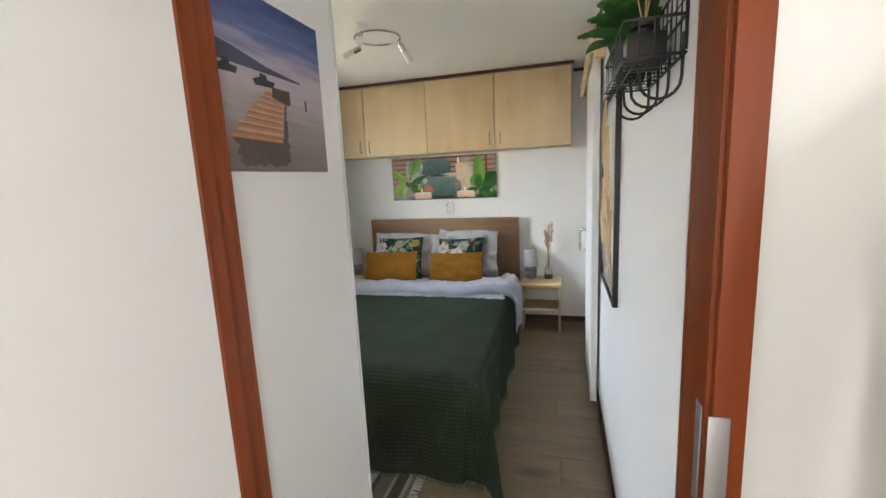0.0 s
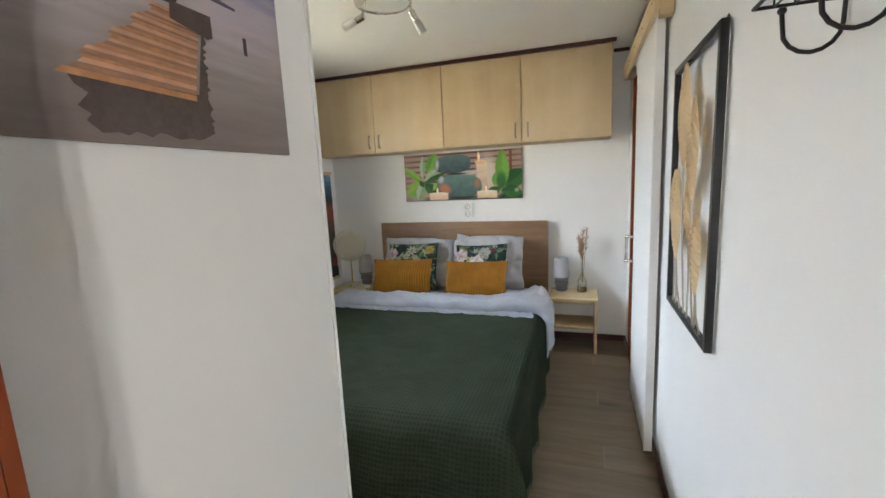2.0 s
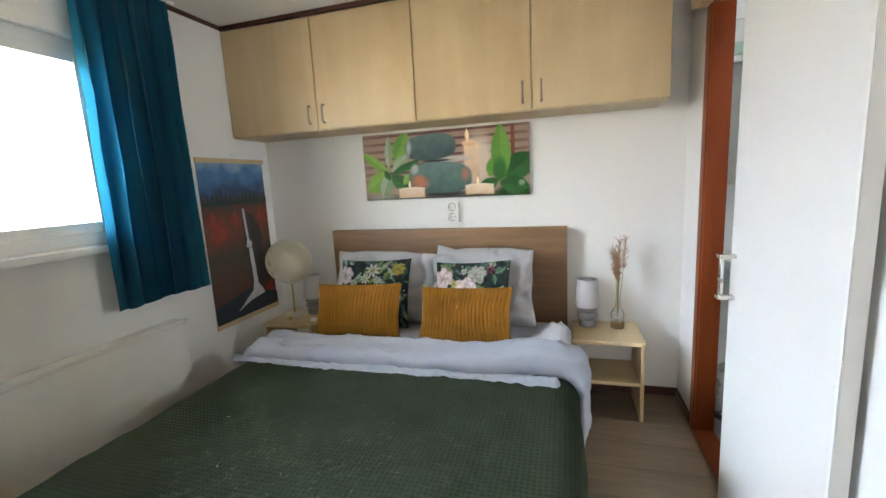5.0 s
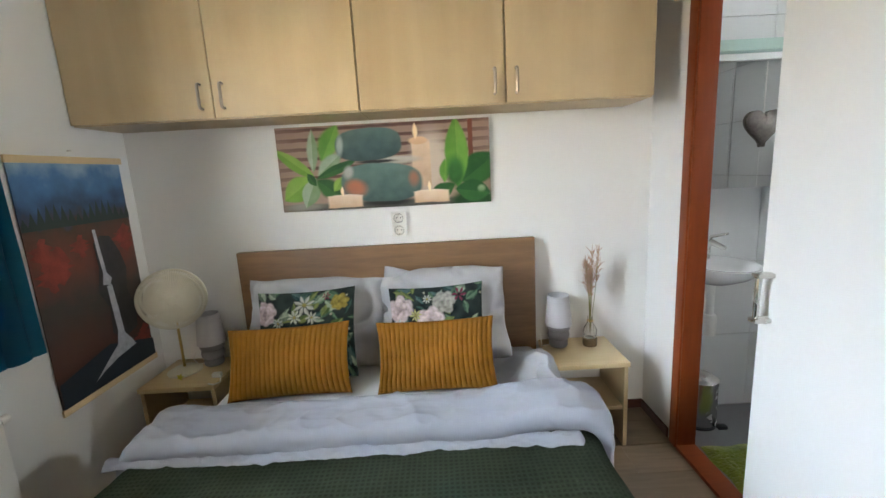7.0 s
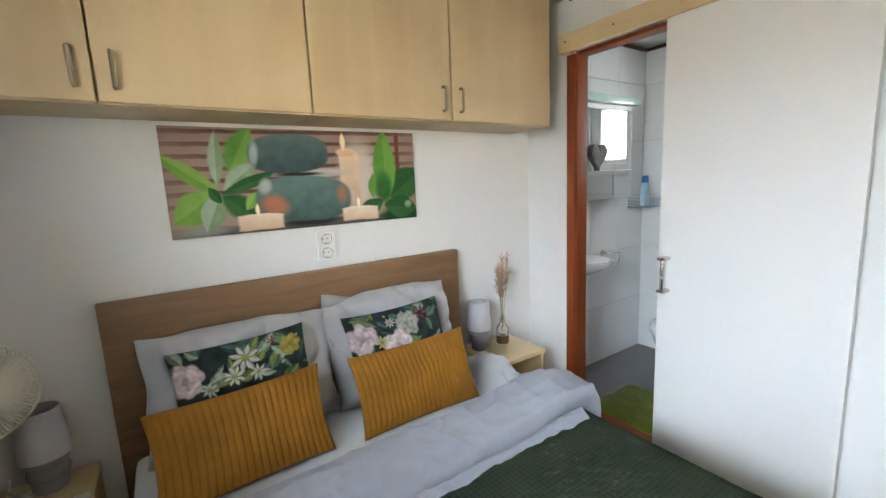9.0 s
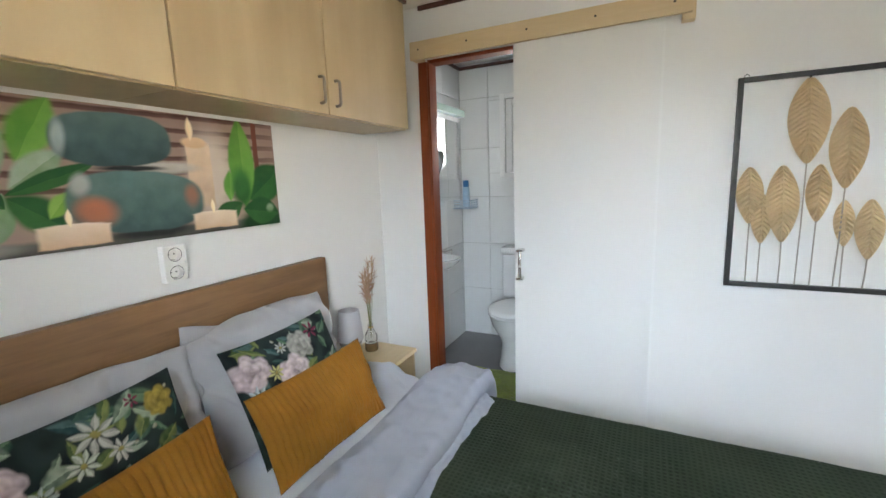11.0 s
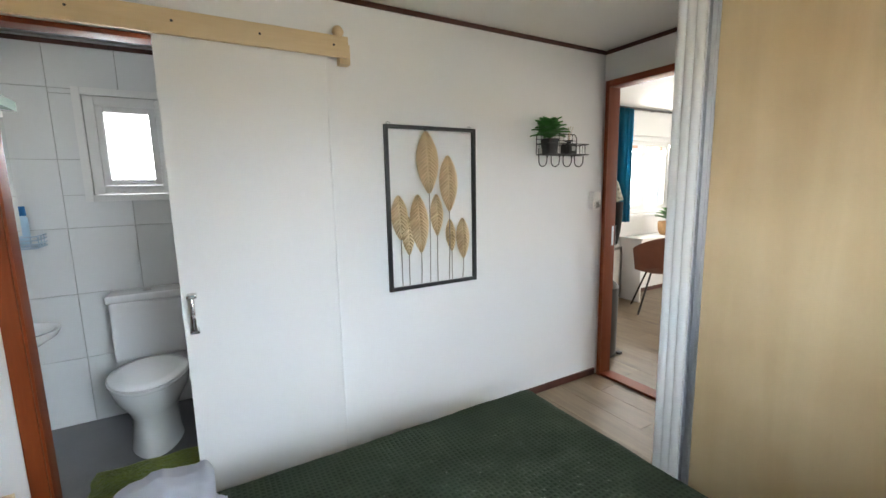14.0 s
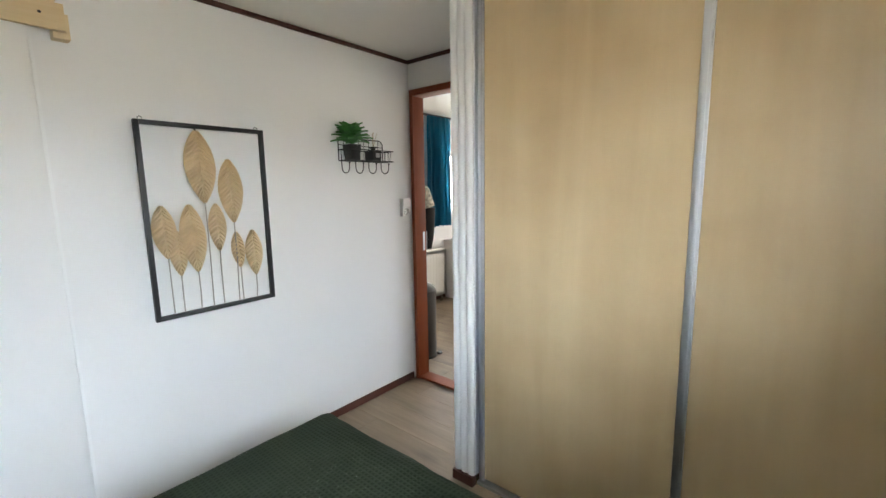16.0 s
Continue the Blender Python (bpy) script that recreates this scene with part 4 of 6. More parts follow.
VASEGLASS = glass("clear_glass", (0.97, 0.98, 0.97))
BROWNGLASS = mat("brown_resin", (0.13, 0.085, 0.04), 0.2, var=0.3, scale=20, bump=0.0, coat=0.4)
PAMPAS = mat("dried_plume", (0.42, 0.26, 0.18), 0.95, var=0.25, scale=30, bump=0.0)
STALK = mat("dried_stalk", (0.20, 0.20, 0.07), 0.8, var=0.2, scale=30, bump=0.0)
vs = thing("bud_vase", "glass bud vase with dried pampas grass on the nightstand", "vase", (-0.812, 5.222, 0.432))
part("foot", lathe([(0, 0), (0.034, 0), (0.036, 0.006), (0.036, 0.038), (0.032, 0.043), (0, 0.043)], (-0.812, 5.222, 0.4325), 20), BROWNGLASS, vs)
part("bottle", lathe([(0.030, 0.044), (0.034, 0.052), (0.034, 0.085), (0.016, 0.115), (0.012, 0.125), (0.013, 0.15), (0.0115, 0.15), (0.010, 0.125), (0.013, 0.115), (0.030, 0.085), (0.030, 0.054)], (-0.812, 5.222, 0.4325), 24), VASEGLASS, vs)
part("band", tube([(-0.812 + 0.0135 * math.cos(a * math.pi / 8), 5.222 + 0.0135 * math.sin(a * math.pi / 8), 0.562) for a in range(16)], 0.003, 6, closed=True), BRASS, vs)
random.seed(3)
for k in range(7):
    a, lean = random.uniform(0, 6.28), random.uniform(0.01, 0.05)
    h = random.uniform(0.36, 0.49)
    p0, top = Vector((-0.812, 5.222, 0.50)), Vector((-0.825 + lean * math.cos(a), 5.222 + lean * math.sin(a) * 0.7, 0.432 + h))
    mid = (p0 + top) / 2 + Vector((0.004, 0, 0))
    st = part("stem", tube([p0, mid, top], 0.0015, 5), STALK, vs)
    bm = bmesh.new()
    for j in range(60):
        q = top.lerp(mid, j / 60 * 0.8)
        d = Vector((random.uniform(-1, 1), random.uniform(-1, 1), random.uniform(0.6, 2.2))).normalized() * random.uniform(0.022, 0.055)
        tube([q, q + d * 0.6, q + d + Vector((0, 0, -0.004))], 0.001, 3, bm, radii=[0.0010, 0.0017, 0.0004], caps=False)
    part("plume", bm, PAMPAS, st, "feathery pinkish plume", smooth=None)

fan = thing("table_fan", "cream round table fan at rest on the nightstand", "fan", m=pose(-2.835, 5.175, 0.432, 0, 0, 26))
fan_m = BASE[fan]
FC = Vector((0, -0.02, 0.376))


def disc(r, y, n=48):
    return [(FC.x + r * math.cos(k * 2 * math.pi / n), FC.y + y, FC.z + r * math.sin(k * 2 * math.pi / n)) for k in range(n)]


fm = Matrix.Translation(FC) @ pose(0, 0, 0, 90, 0, 0)
part("foot", lathe([(0, 0), (0.075, 0), (0.078, 0.008), (0.06, 0.018), (0.012, 0.026), (0, 0.026)], (0, 0, 0.0005)), FANCREAM, fan, local=True)
part("pole", tube([(0, 0, 0.02), (0, 0.0, 0.26)], 0.006, 10), BRASS, fan, "thin brass pole", local=True)
part("motor", lathe([(0, -0.075), (0.03, -0.072), (0.04, -0.05), (0.04, -0.02), (0, -0.02)], m=fm), FANCREAM, fan, local=True)
part("rim", tube(disc(0.143, 0.0), 0.005, 8, closed=True), FANCREAM, fan, local=True)
part("rim", tube(disc(0.128, -0.03), 0.003, 6, closed=True), FANCREAM, fan, local=True)
part("hub", lathe([(0, 0.040), (0.02, 0.039), (0.026, 0.034), (0.026, 0.03), (0, 0.03)], m=fm), FANCREAM, fan, local=True)
bm = bmesh.new()
for k in range(90):
    a = k * 2 * math.pi / 90
    c, s = math.cos(a), math.sin(a)
    tube([(FC.x + r * c, FC.y + y, FC.z + r * s) for r, y in ((0.02, -0.036), (0.08, -0.040), (0.125, -0.032), (0.143, 0.0), (0.12, 0.03), (0.04, 0.045))], 0.0026, 5, bm, caps=False)
part("grille", bm, FANCREAM, fan, "fine radial wires", local=True)
for k in range(3):
    a0 = k * 2 * math.pi / 3
    part("blade", sheet(lambda u, v: (FC.x + (0.025 + 0.09 * u) * math.cos(a0 + v * 1.75), FC.y - 0.008 + 0.018 * v, FC.z + (0.025 + 0.09 * u) * math.sin(a0 + v * 1.75)), 6, 10, 0.002), FANCREAM, fan, local=True)
ch = thing("charger", "white plug charger with its cord on the nightstand", "charger", (-2.64, 5.09, 0.432))
part("plug", box(-2.655, -2.615, 5.08, 5.105, 0.433, 0.455, 0.004), WHITEPL, ch)
part("cord", tube([(-2.635, 5.09, 0.445), (-2.60, 5.06, 0.45), (-2.59, 5.03, 0.437), (-2.61, 5.01, 0.436), (-2.64, 5.02, 0.436)], 0.003, 6), WHITEPL, ch)
so = thing("toy_star", "tiny yellow plastic star on the nightstand", "ornament", (-2.80, 5.08, 0.432))
part("star", flat([((0.016 if k % 2 == 0 else 0.007) * math.cos(k * math.pi / 5), 0.017 + (0.016 if k % 2 == 0 else 0.007) * math.sin(k * math.pi / 5)) for k in range(10)], 0.008, Matrix.Translation((-2.80, 5.08, 0.4325))), mat("yellow_plastic", (0.55, 0.50, 0.06), 0.4, bump=0), so)

# ---------- window side ----------
def upvc_window(name, axis, c, u0, u1, z0, z1, label, inner, split=None, depth=0.06, room=1):
    """A white plastic window in the opening; room: the way of the room from the wall along axis."""
    P = (lambda a0, a1, b0, b1, d0, d1, bev=0.004: box(min(d0, d1), max(d0, d1), a0, a1, b0, b1, bev)) if axis == "x" else None
    wn_ = thing(name, label, "window", (c, (u0 + u1) / 2, z0), kind="structure")
    d0, d1 = c - depth / 2, c + depth / 2
    for a in ((u0, u0 + 0.05, z0, z1), (u1 - 0.05, u1, z0, z1), (u0 + 0.0505, u1 - 0.0505, z0, z0 + 0.05), (u0 + 0.0505, u1 - 0.0505, z1 - 0.05, z1)):
        part("window_frame", P(*a, d0, d1), PVC, wn_)
    cuts = [u0 + 0.052] + ([split] if split else []) + [u1 - 0.052]
    for a, b in zip(cuts, cuts[1:]):
        s = inner
        e0, e1 = c - 0.028 + room * 0.014, c + 0.028 + room * 0.014
        for q in ((a, a + s, z0 + 0.052, z1 - 0.052), (b - s, b, z0 + 0.052, z1 - 0.052), (a + s + 0.0005, b - s - 0.0005, z0 + 0.052, z0 + 0.052 + s), (a + s + 0.0005, b - s - 0.0005, z1 - 0.052 - s, z1 - 0.052)):
            part("sash", P(*q, e0, e1), PVC, wn_)
        g = part("pane", P(a + s - 0.004, b - s + 0.004, z0 + 0.048 + s, z1 - 0.048 - s, c - 0.003, c + 0.003, 0), GLASS, wn_)
        g.visible_shadow = False
    return wn_


upvc_window("window_1", "x", XL - 0.05, 3.322, 4.298, 1.082, 1.938, "white plastic bedroom window", 0.045)
solid("window_sill", box(XL - 0.02, XL + 0.045, 3.27, 4.35, 1.045, 1.078, 0.006), PVC, "white window sill board", "sill", kind="structure")
for a in ((3.262, 3.318, 1.079, 1.99), (4.302, 4.358, 1.079, 1.99), (3.3185, 4.3015, 1.942, 1.99)):
    solid("trim", box(XL + 0.0005, XL + 0.012, *a, 0.003), PVC, "white trim round the window", "trim", kind="structure")


def curtain_fn(u, v, x0, y0, y1, ztop, zbot, folds, amp):
    z = ztop + (zbot - ztop) * v
    y = y0 + (y1 - y0) * u + 0.03 * (1 - v) * (0.5 - u)
    k = amp * (0.35 + 0.65 * min(1, v * 3)) if v < 0.33 else amp * (1 + 0.15 * math.sin(v * 5 + u * 9))
    x = x0 + k * math.sin(u * folds * 2 * math.pi + 0.8 * math.sin(u * 9) + 0.3 * v) + 0.012 * nz(u * 3, v * 2, 0, 2)
    if v < 0.07:
        x += 0.004 * math.sin(u * folds * 8 * math.pi)
    return x, y + 0.008 * math.sin(u * folds * 4 * math.pi), z + 0.008 * math.sin(u * folds * 2 * math.pi) * v


def curtain(x0, y0, y1, ztop, zbot, folds, amp, label):
    c = thing("curtain", label, "curtain", (x0, (y0 + y1) / 2, zbot))
    part("cloth", sheet(lambda u, v: curtain_fn(u, v, x0, y0, y1, ztop, zbot, folds, amp), 110, 40, 0.003), TEAL, c, smooth=80)
    part("pleat_tape", sheet(lambda u, v: [p + d for p, d in zip(curtain_fn(u, v * 0.05, x0, y0, y1, ztop, zbot, folds, amp), (0.004, 0, 0.006))], 110, 4, 0.003), TEAL, c, "gathered heading tape", smooth=80)
    return c


curtain(XL + 0.075, 4.145, 4.63, 2.205, 0.785, 6, 0.030, "teal cotton curtain drawn aside beside the window")
cr = thing("curtain_rail", "white curtain rail under the ceiling", "curtain rail", (XL + 0.075, 3.9, 2.21))
part("rail", box(XL + 0.065, XL + 0.085, 2.95, 4.66, 2.212, 2.224, 0.002), PVC, cr)
for y in (3.0, 3.8, 4.6):
    part("bracket", box(XL + 0.0145, XL + 0.0645, y - 0.012, y + 0.012, 2.2125, 2.2155), PVC, cr)


def radiator(x0, x1, y0, y1, z0, z1, room, label, ribbed=True):
    """A flat panel radiator with pressed channels; room: +1 if its face looks along +x."""
    c = thing("radiator", label, "radiator", ((x0 + x1) / 2, (y0 + y1) / 2, z0))
    face = x1 if room > 0 else x0
    n = int((y1 - y0 - 0.06) / 0.033)

    def fn(u, v):
        y = y0 + (y1 - y0) * u
        k = 0.006 * max(0, math.sin(2 * math.pi * (y - y0 - 0.02) / 0.05)) if 0.03 < y - y0 < y1 - y0 - 0.03 and 0.08 < v < 0.92 and ribbed else 0.006
        return face - room * (0.008 - k), y, z0 + (z1 - 0.018 - z0) * v

    part("panel", box(face - 0.009, face - 0.001, y0, y1, z0, z1 - 0.018, 0.003) if not ribbed else sheet(fn, int((y1 - y0) / 0.0125), 24, 0.003), ENAMEL, c, smooth=40)
    part("back_panel", box(min(x0, x1) + 0.004, max(x0, x1) - 0.015, y0 + 0.01, y1 - 0.01, z0 + 0.02, z1 - 0.03, 0.004), ENAMEL, c)
    part("top_cover", box(x0, x1, y0, y1, z1 - 0.016, z1, 0.004), ENAMEL, c)
    for y in (y0 - 0.001, y1 - 0.004):
        part("end_cover", box(x0 + 0.002, x1 - 0.002, y, y + 0.005, z0 + 0.01, z1 - 0.0165, 0.002), ENAMEL, c)
    return c


rad = radiator(XL + 0.03, XL + 0.105, 3.22, 4.43, 0.14, 0.655, 1, "white flat panel radiator on the wall under the window", False)
for y in (3.4, 4.2):
    part("bracket", box(XL + 0.0005, XL + 0.034, y, y + 0.03, 0.3, 0.5), ENAMEL, rad)
part("valve", tube([(XL + 0.06, 4.431, 0.625), (XL + 0.06, 4.455, 0.625), (XL + 0.06, 4.456, 0.625), (XL + 0.06, 4.485, 0.625)], 0.016, 14, radii=[0.009, 0.009, 0.017, 0.015]), WHITEPL, rad, "white thermostat knob")
part("collar", tube([(XL + 0.06, 4.440, 0.625), (XL + 0.06, 4.452, 0.625)], 0.019, 14), BLACK, rad, "black valve collar")
# ---------- pictures ----------
def plain(name, c, rough=0.6, var=0.12, scale=14, tint=None):
    return mat(name, c, rough, var=var, scale=scale, bump=0.0, tint=tint)


def ellipse(cx, cz, rx, rz, n=28, turn=0.0, power=2.0):
    out = []
    for k in range(n):
        a = 2 * math.pi * k / n
        c, s = math.cos(a), math.sin(a)
        x, z = rx * math.copysign(abs(c) ** (2 / power), c), rz * math.copysign(abs(s) ** (2 / power), s)
        out.append((cx + x * math.cos(turn) - z * math.sin(turn), cz + x * math.sin(turn) + z * math.cos(turn)))
    return out


def leafline(x0, z0, x1, z1, wide, n=9):
    """The outline of a leaf from its foot to its tip."""
    dx, dz = x1 - x0, z1 - z0
    ln = math.hypot(dx, dz)
    px, pz = -dz / ln, dx / ln
    w = [wide * math.sin(math.pi * (k / n) ** 0.8) for k in range(n + 1)]
    a = [(x0 + dx * k / n + px * w[k], z0 + dz * k / n + pz * w[k]) for k in range(n + 1)]
    b = [(x0 + dx * k / n - px * w[k], z0 + dz * k / n - pz * w[k]) for k in range(n - 1, 0, -1)]
    return a + b


class Printed:
    """Flat shapes laid one over another on a picture; u to the right, v down, both 0 to 1."""

    def __init__(self, holder, m, w, h):
        self.holder, self.m, self.w, self.h, self.n = holder, m, w, h, 0

    def add(self, name, outline, material):
        self.n += 1
        pts = [(min(max(u, 0.002), 0.998) * self.w, -min(max(v, 0.002), 0.998) * self.h) for u, v in outline]
        clean = [p for i, p in enumerate(pts) if math.dist(p, pts[i - 1]) > 1e-5]
        part(name, flat(clean, 0.0, self.m @ Matrix.Translation((0, -0.0003 * self.n, 0))), material, self.holder, smooth=None)


# canvas over the bed: two stones, candles and leaves
zen = thing("canvas_picture", "unframed print of stacked stones, candles and green leaves", "picture", (-1.79, YB, 1.18))
STN, STN2, SLATC, SLATL = (0.045, 0.075, 0.075), (0.105, 0.165, 0.155), (0.085, 0.04, 0.035), (0.16, 0.085, 0.07)
BRIGHT, MIDG, DARKG, PALE = ((0.26, 0.42, 0.09), (0.13, 0.28, 0.04)), ((0.09, 0.24, 0.04), (0.18, 0.36, 0.07)), ((0.018, 0.075, 0.025), (0.04, 0.13, 0.035)), ((0.40, 0.46, 0.36), (0.16, 0.26, 0.12))
WAX, WAX2 = (0.78, 0.62, 0.48), (0.62, 0.42, 0.27)
ZEN = [("box", 0.5, 0.03 + k * 0.112, 1.4, 0.022, -0.012, 0.5, SLATC, SLATL) for k in range(7)]
ZEN += [("disc", 0.72, 0.50, 0.24, 0.42, 0, 0.6, (0.62, 0.52, 0.44), (0.55, 0.44, 0.36)), ("box", 0.91, 0.25, 0.03, 0.36, 0, 0.3, (0.20, 0.06, 0.04), (0.14, 0.05, 0.035)),
        ("box", 0.5, 0.97, 1.4, 0.06, 0.0, 0.4, (0.14, 0.13, 0.11), (0.05, 0.05, 0.045)), ("disc", 0.10, 0.95, 0.24, 0.05, 0, 0.6, (0.30, 0.29, 0.25), (0.22, 0.21, 0.18))]
ZEN += [blade(0.16, 0.55, 0.17, 0.03, 0.07, *PALE, soft=0.3), blade(0.20, 0.42, 0.29, -0.02, 0.13, *MIDG, soft=0.3), blade(0.18, 0.58, 0.30, 0.33, 0.10, *PALE, soft=0.3), blade(0.17, 0.62, 0.37, 0.41, 0.06, *DARKG),
        blade(-0.02, 0.24, 0.17, 0.62, 0.075, *BRIGHT), blade(0.01, 0.86, 0.16, 0.60, 0.15, *BRIGHT), blade(0.11, 0.96, 0.17, 0.60, 0.11, *PALE), blade(0.13, 0.55, 0.17, 0.70, 0.05, *DARKG), blade(0.17, 0.62, 0.29, 0.86, 0.12, *DARKG, soft=0.3), blade(0.25, 0.78, 0.30, 0.60, 0.06, *BRIGHT, soft=0.3)]
ZEN += [blade(0.78, 0.74, 0.785, 0.45, 0.07, *MIDG, soft=0.3), blade(0.70, 0.92, 0.83, 0.76, 0.10, *DARKG), blade(0.86, 0.74, 1.03, 0.42, 0.19, *DARKG), ("disc", 0.92, 0.97, 0.30, 0.16, 0, 0.35, (0.02, 0.07, 0.022), (0.012, 0.035, 0.015)),
        blade(0.845, 0.82, 0.84, -0.04, 0.145, *MIDG), ("disc", 0.835, 0.62, 0.12, 0.20, 0, 0.5, (0.045, 0.16, 0.04), (0.02, 0.085, 0.02)), blade(0.83, 0.82, 1.0, 0.88, 0.14, *DARKG), ("disc", 0.955, 0.83, 0.05, 0.045, 0, 0.6, (0.35, 0.42, 0.30), (0.16, 0.24, 0.12))]
ZEN += [("box", 0.675, 0.50, 0.115, 0.275, 0, 0.14, (0.74, 0.56, 0.40), (0.52, 0.36, 0.24)), ("disc", 0.665, 0.225, 0.12, 0.05, 0, 0.3, (0.80, 0.55, 0.34), (0.66, 0.42, 0.25)), ("leaf", 0.652, 0.115, 0.10, 0.035, 1.57, 0.5, (0.95, 0.78, 0.55), (0.9, 0.68, 0.42)),
        ("disc", 0.56, 0.44, 0.30, 0.05, 0, 0.5, (0.55, 0.50, 0.45), (0.4, 0.36, 0.3)), ("pebble", 0.43, 0.24, 0.405, 0.195, -0.03, 0.06, STN2, STN), ("disc", 0.295, 0.25, 0.045, 0.13, 0.1, 0.6, (0.42, 0.47, 0.46), (0.30, 0.35, 0.34)),
        ("disc", 0.46, 0.445, 0.26, 0.022, 0, 0.5, (0.03, 0.03, 0.03), (0.02, 0.02, 0.02)), ("disc", 0.50, 0.93, 0.34, 0.06, 0, 0.5, (0.03, 0.03, 0.028), (0.02, 0.02, 0.02)),
        ("pebble", 0.48, 0.695, 0.50, 0.235, 0.04, 0.06, (0.125, 0.205, 0.185), (0.055, 0.095, 0.088)), ("disc", 0.355, 0.75, 0.14, 0.11, 0.2, 0.6, (0.50, 0.17, 0.085), (0.36, 0.15, 0.09)), ("disc", 0.635, 0.67, 0.07, 0.10, 0, 0.7, (0.40, 0.17, 0.10), (0.26, 0.15, 0.11)), ("disc", 0.325, 0.56, 0.065, 0.085, 0.3, 0.6, (0.46, 0.46, 0.44), (0.34, 0.34, 0.32))]
for cu, cv in ((0.30, 0.905), (0.715, 0.895)):
    ZEN += [("box", cu, cv, 0.215, 0.072, 0, 0.12, WAX, WAX2), ("disc", cu, cv - 0.068, 0.205, 0.02, 0, 0.4, (0.82, 0.68, 0.55), (0.74, 0.58, 0.44)), ("leaf", cu - 0.01, cv - 0.125, 0.065, 0.022, 1.57, 0.5, (0.95, 0.82, 0.6), (0.9, 0.72, 0.45))]
part("canvas", box(-2.306, -1.277, YB - 0.020, YB - 0.001, 1.176, 1.580, 0.001), painted("print_stones_and_candles", ZEN, (0.32, 0.215, 0.175), (0.36, 0.25, 0.20), x0=-0.516, z0=0.400, w=1.029, h=0.404, warp=0.012), zen)


def gradient(name, stops, axis=2, lo=0.0, hi=1.0, noise_scale=8, amount=0.1, stretch=(1, 1, 1)):
    """A printed wash of colours along one axis of the picture."""
    k = bpy.data.materials.new(name)
    k.use_nodes = True
    n, l = k.node_tree.nodes, k.node_tree.links
    tc, sep = n.new("ShaderNodeTexCoord"), n.new("ShaderNodeSeparateXYZ")
    l.new(tc.outputs["Object"], sep.inputs[0])
    no = n.new("ShaderNodeTexNoise")
    no.inputs["Scale"].default_value, no.inputs["Detail"].default_value = noise_scale, 6
    mp = n.new("ShaderNodeMapping")
    mp.inputs["Scale"].default_value = stretch
    l.new(tc.outputs["Object"], mp.inputs["Vector"])
    l.new(mp.outputs[0], no.inputs["Vector"])
    mr = n.new("ShaderNodeMapRange")
    mr.inputs[1].default_value, mr.inputs[2].default_value = lo, hi
    l.new(sep.outputs[axis], mr.inputs[0])
    ad = n.new("ShaderNodeMath")
    ad.operation = "MULTIPLY_ADD"
    l.new(no.outputs[0], ad.inputs[0])
    ad.inputs[1].default_value = amount
    l.new(mr.outputs[0], ad.inputs[2])
    su = n.new("ShaderNodeMath")
    su.operation = "SUBTRACT"
    l.new(ad.outputs[0], su.inputs[0])
    su.inputs[1].default_value = amount / 2
    rp = n.new("ShaderNodeValToRGB")
    e = rp.color_ramp.elements
    e[0].position, e[0].color = stops[0][0], (*stops[0][1], 1)
    e[1].position, e[1].color = stops[-1][0], (*stops[-1][1], 1)
    for p, c in stops[1:-1]:
        x = e.new(p)
        x.color = (*c, 1)
    l.new(su.outputs[0], rp.inputs[0])
    b = n["Principled BSDF"]
    l.new(rp.outputs[0], b.inputs["Base Color"])
    b.inputs["Roughness"].default_value = 0.6
    return k


# canvas with a jetty on the wardrobe side
jetty = thing("canvas_picture", "unframed canvas print of a wooden jetty in calm water", "picture", (XS, 2.3, 1.41))
SEA = gradient("print_sea", [(0.0, (0.17, 0.13, 0.115)), (0.25, (0.25, 0.21, 0.20)), (0.50, (0.42, 0.36, 0.38)), (0.62, (0.38, 0.33, 0.40)), (0.78, (0.10, 0.13, 0.28)), (1.0, (0.025, 0.05, 0.17))], 2, 0.0, 0.40, 5, 0.34, (1, 1, 9))
part("canvas", box(XS + 0.0005, XS + 0.010, 2.012, 2.546, 1.403, 1.806, 0.001), SEA, jetty)
jm = Matrix.Translation((XS + 0.0103, 2.012, 1.806)) @ pose(0, 0, 0, 0, 0, 90)
J = Printed(jetty, jm, 0.534, 0.403)
HILL, BOAT, DECK, DECK2, PILE = plain("print_hill", (0.06, 0.06, 0.10)), plain("print_boat", (0.03, 0.03, 0.035)), plain("print_deck", (0.42, 0.20, 0.09), var=0.3, scale=60), plain("print_gap", (0.09, 0.045, 0.025)), plain("print_pile", (0.075, 0.052, 0.044), var=0.4, scale=40)
DECKA, DECKB = plain("print_deck_pale", (0.52, 0.29, 0.185), var=0.25, scale=40), plain("print_deck_shade", (0.31, 0.155, 0.085), var=0.3, scale=40)
J.add("printed_hill", [(0, 0.33), (0.15, 0.30), (0.35, 0.335), (0.55, 0.385), (0.80, 0.415), (0.80, 0.425), (0.0, 0.42)], HILL)
for cx, cz, s in ((0.30, 0.45, 0.06), (0.52, 0.475, 0.075), (0.12, 0.475, 0.07)):
    J.add("printed_boat", [(cx - s, cz), (cx - s * 0.4, cz - 0.02), (cx - s * 0.3, cz - 0.045), (cx + s * 0.2, cz - 0.04), (cx + s * 0.3, cz - 0.015), (cx + s, cz - 0.01), (cx + s * 0.8, cz + 0.025), (cx - s * 0.8, cz + 0.03)], BOAT)
random.seed(8)
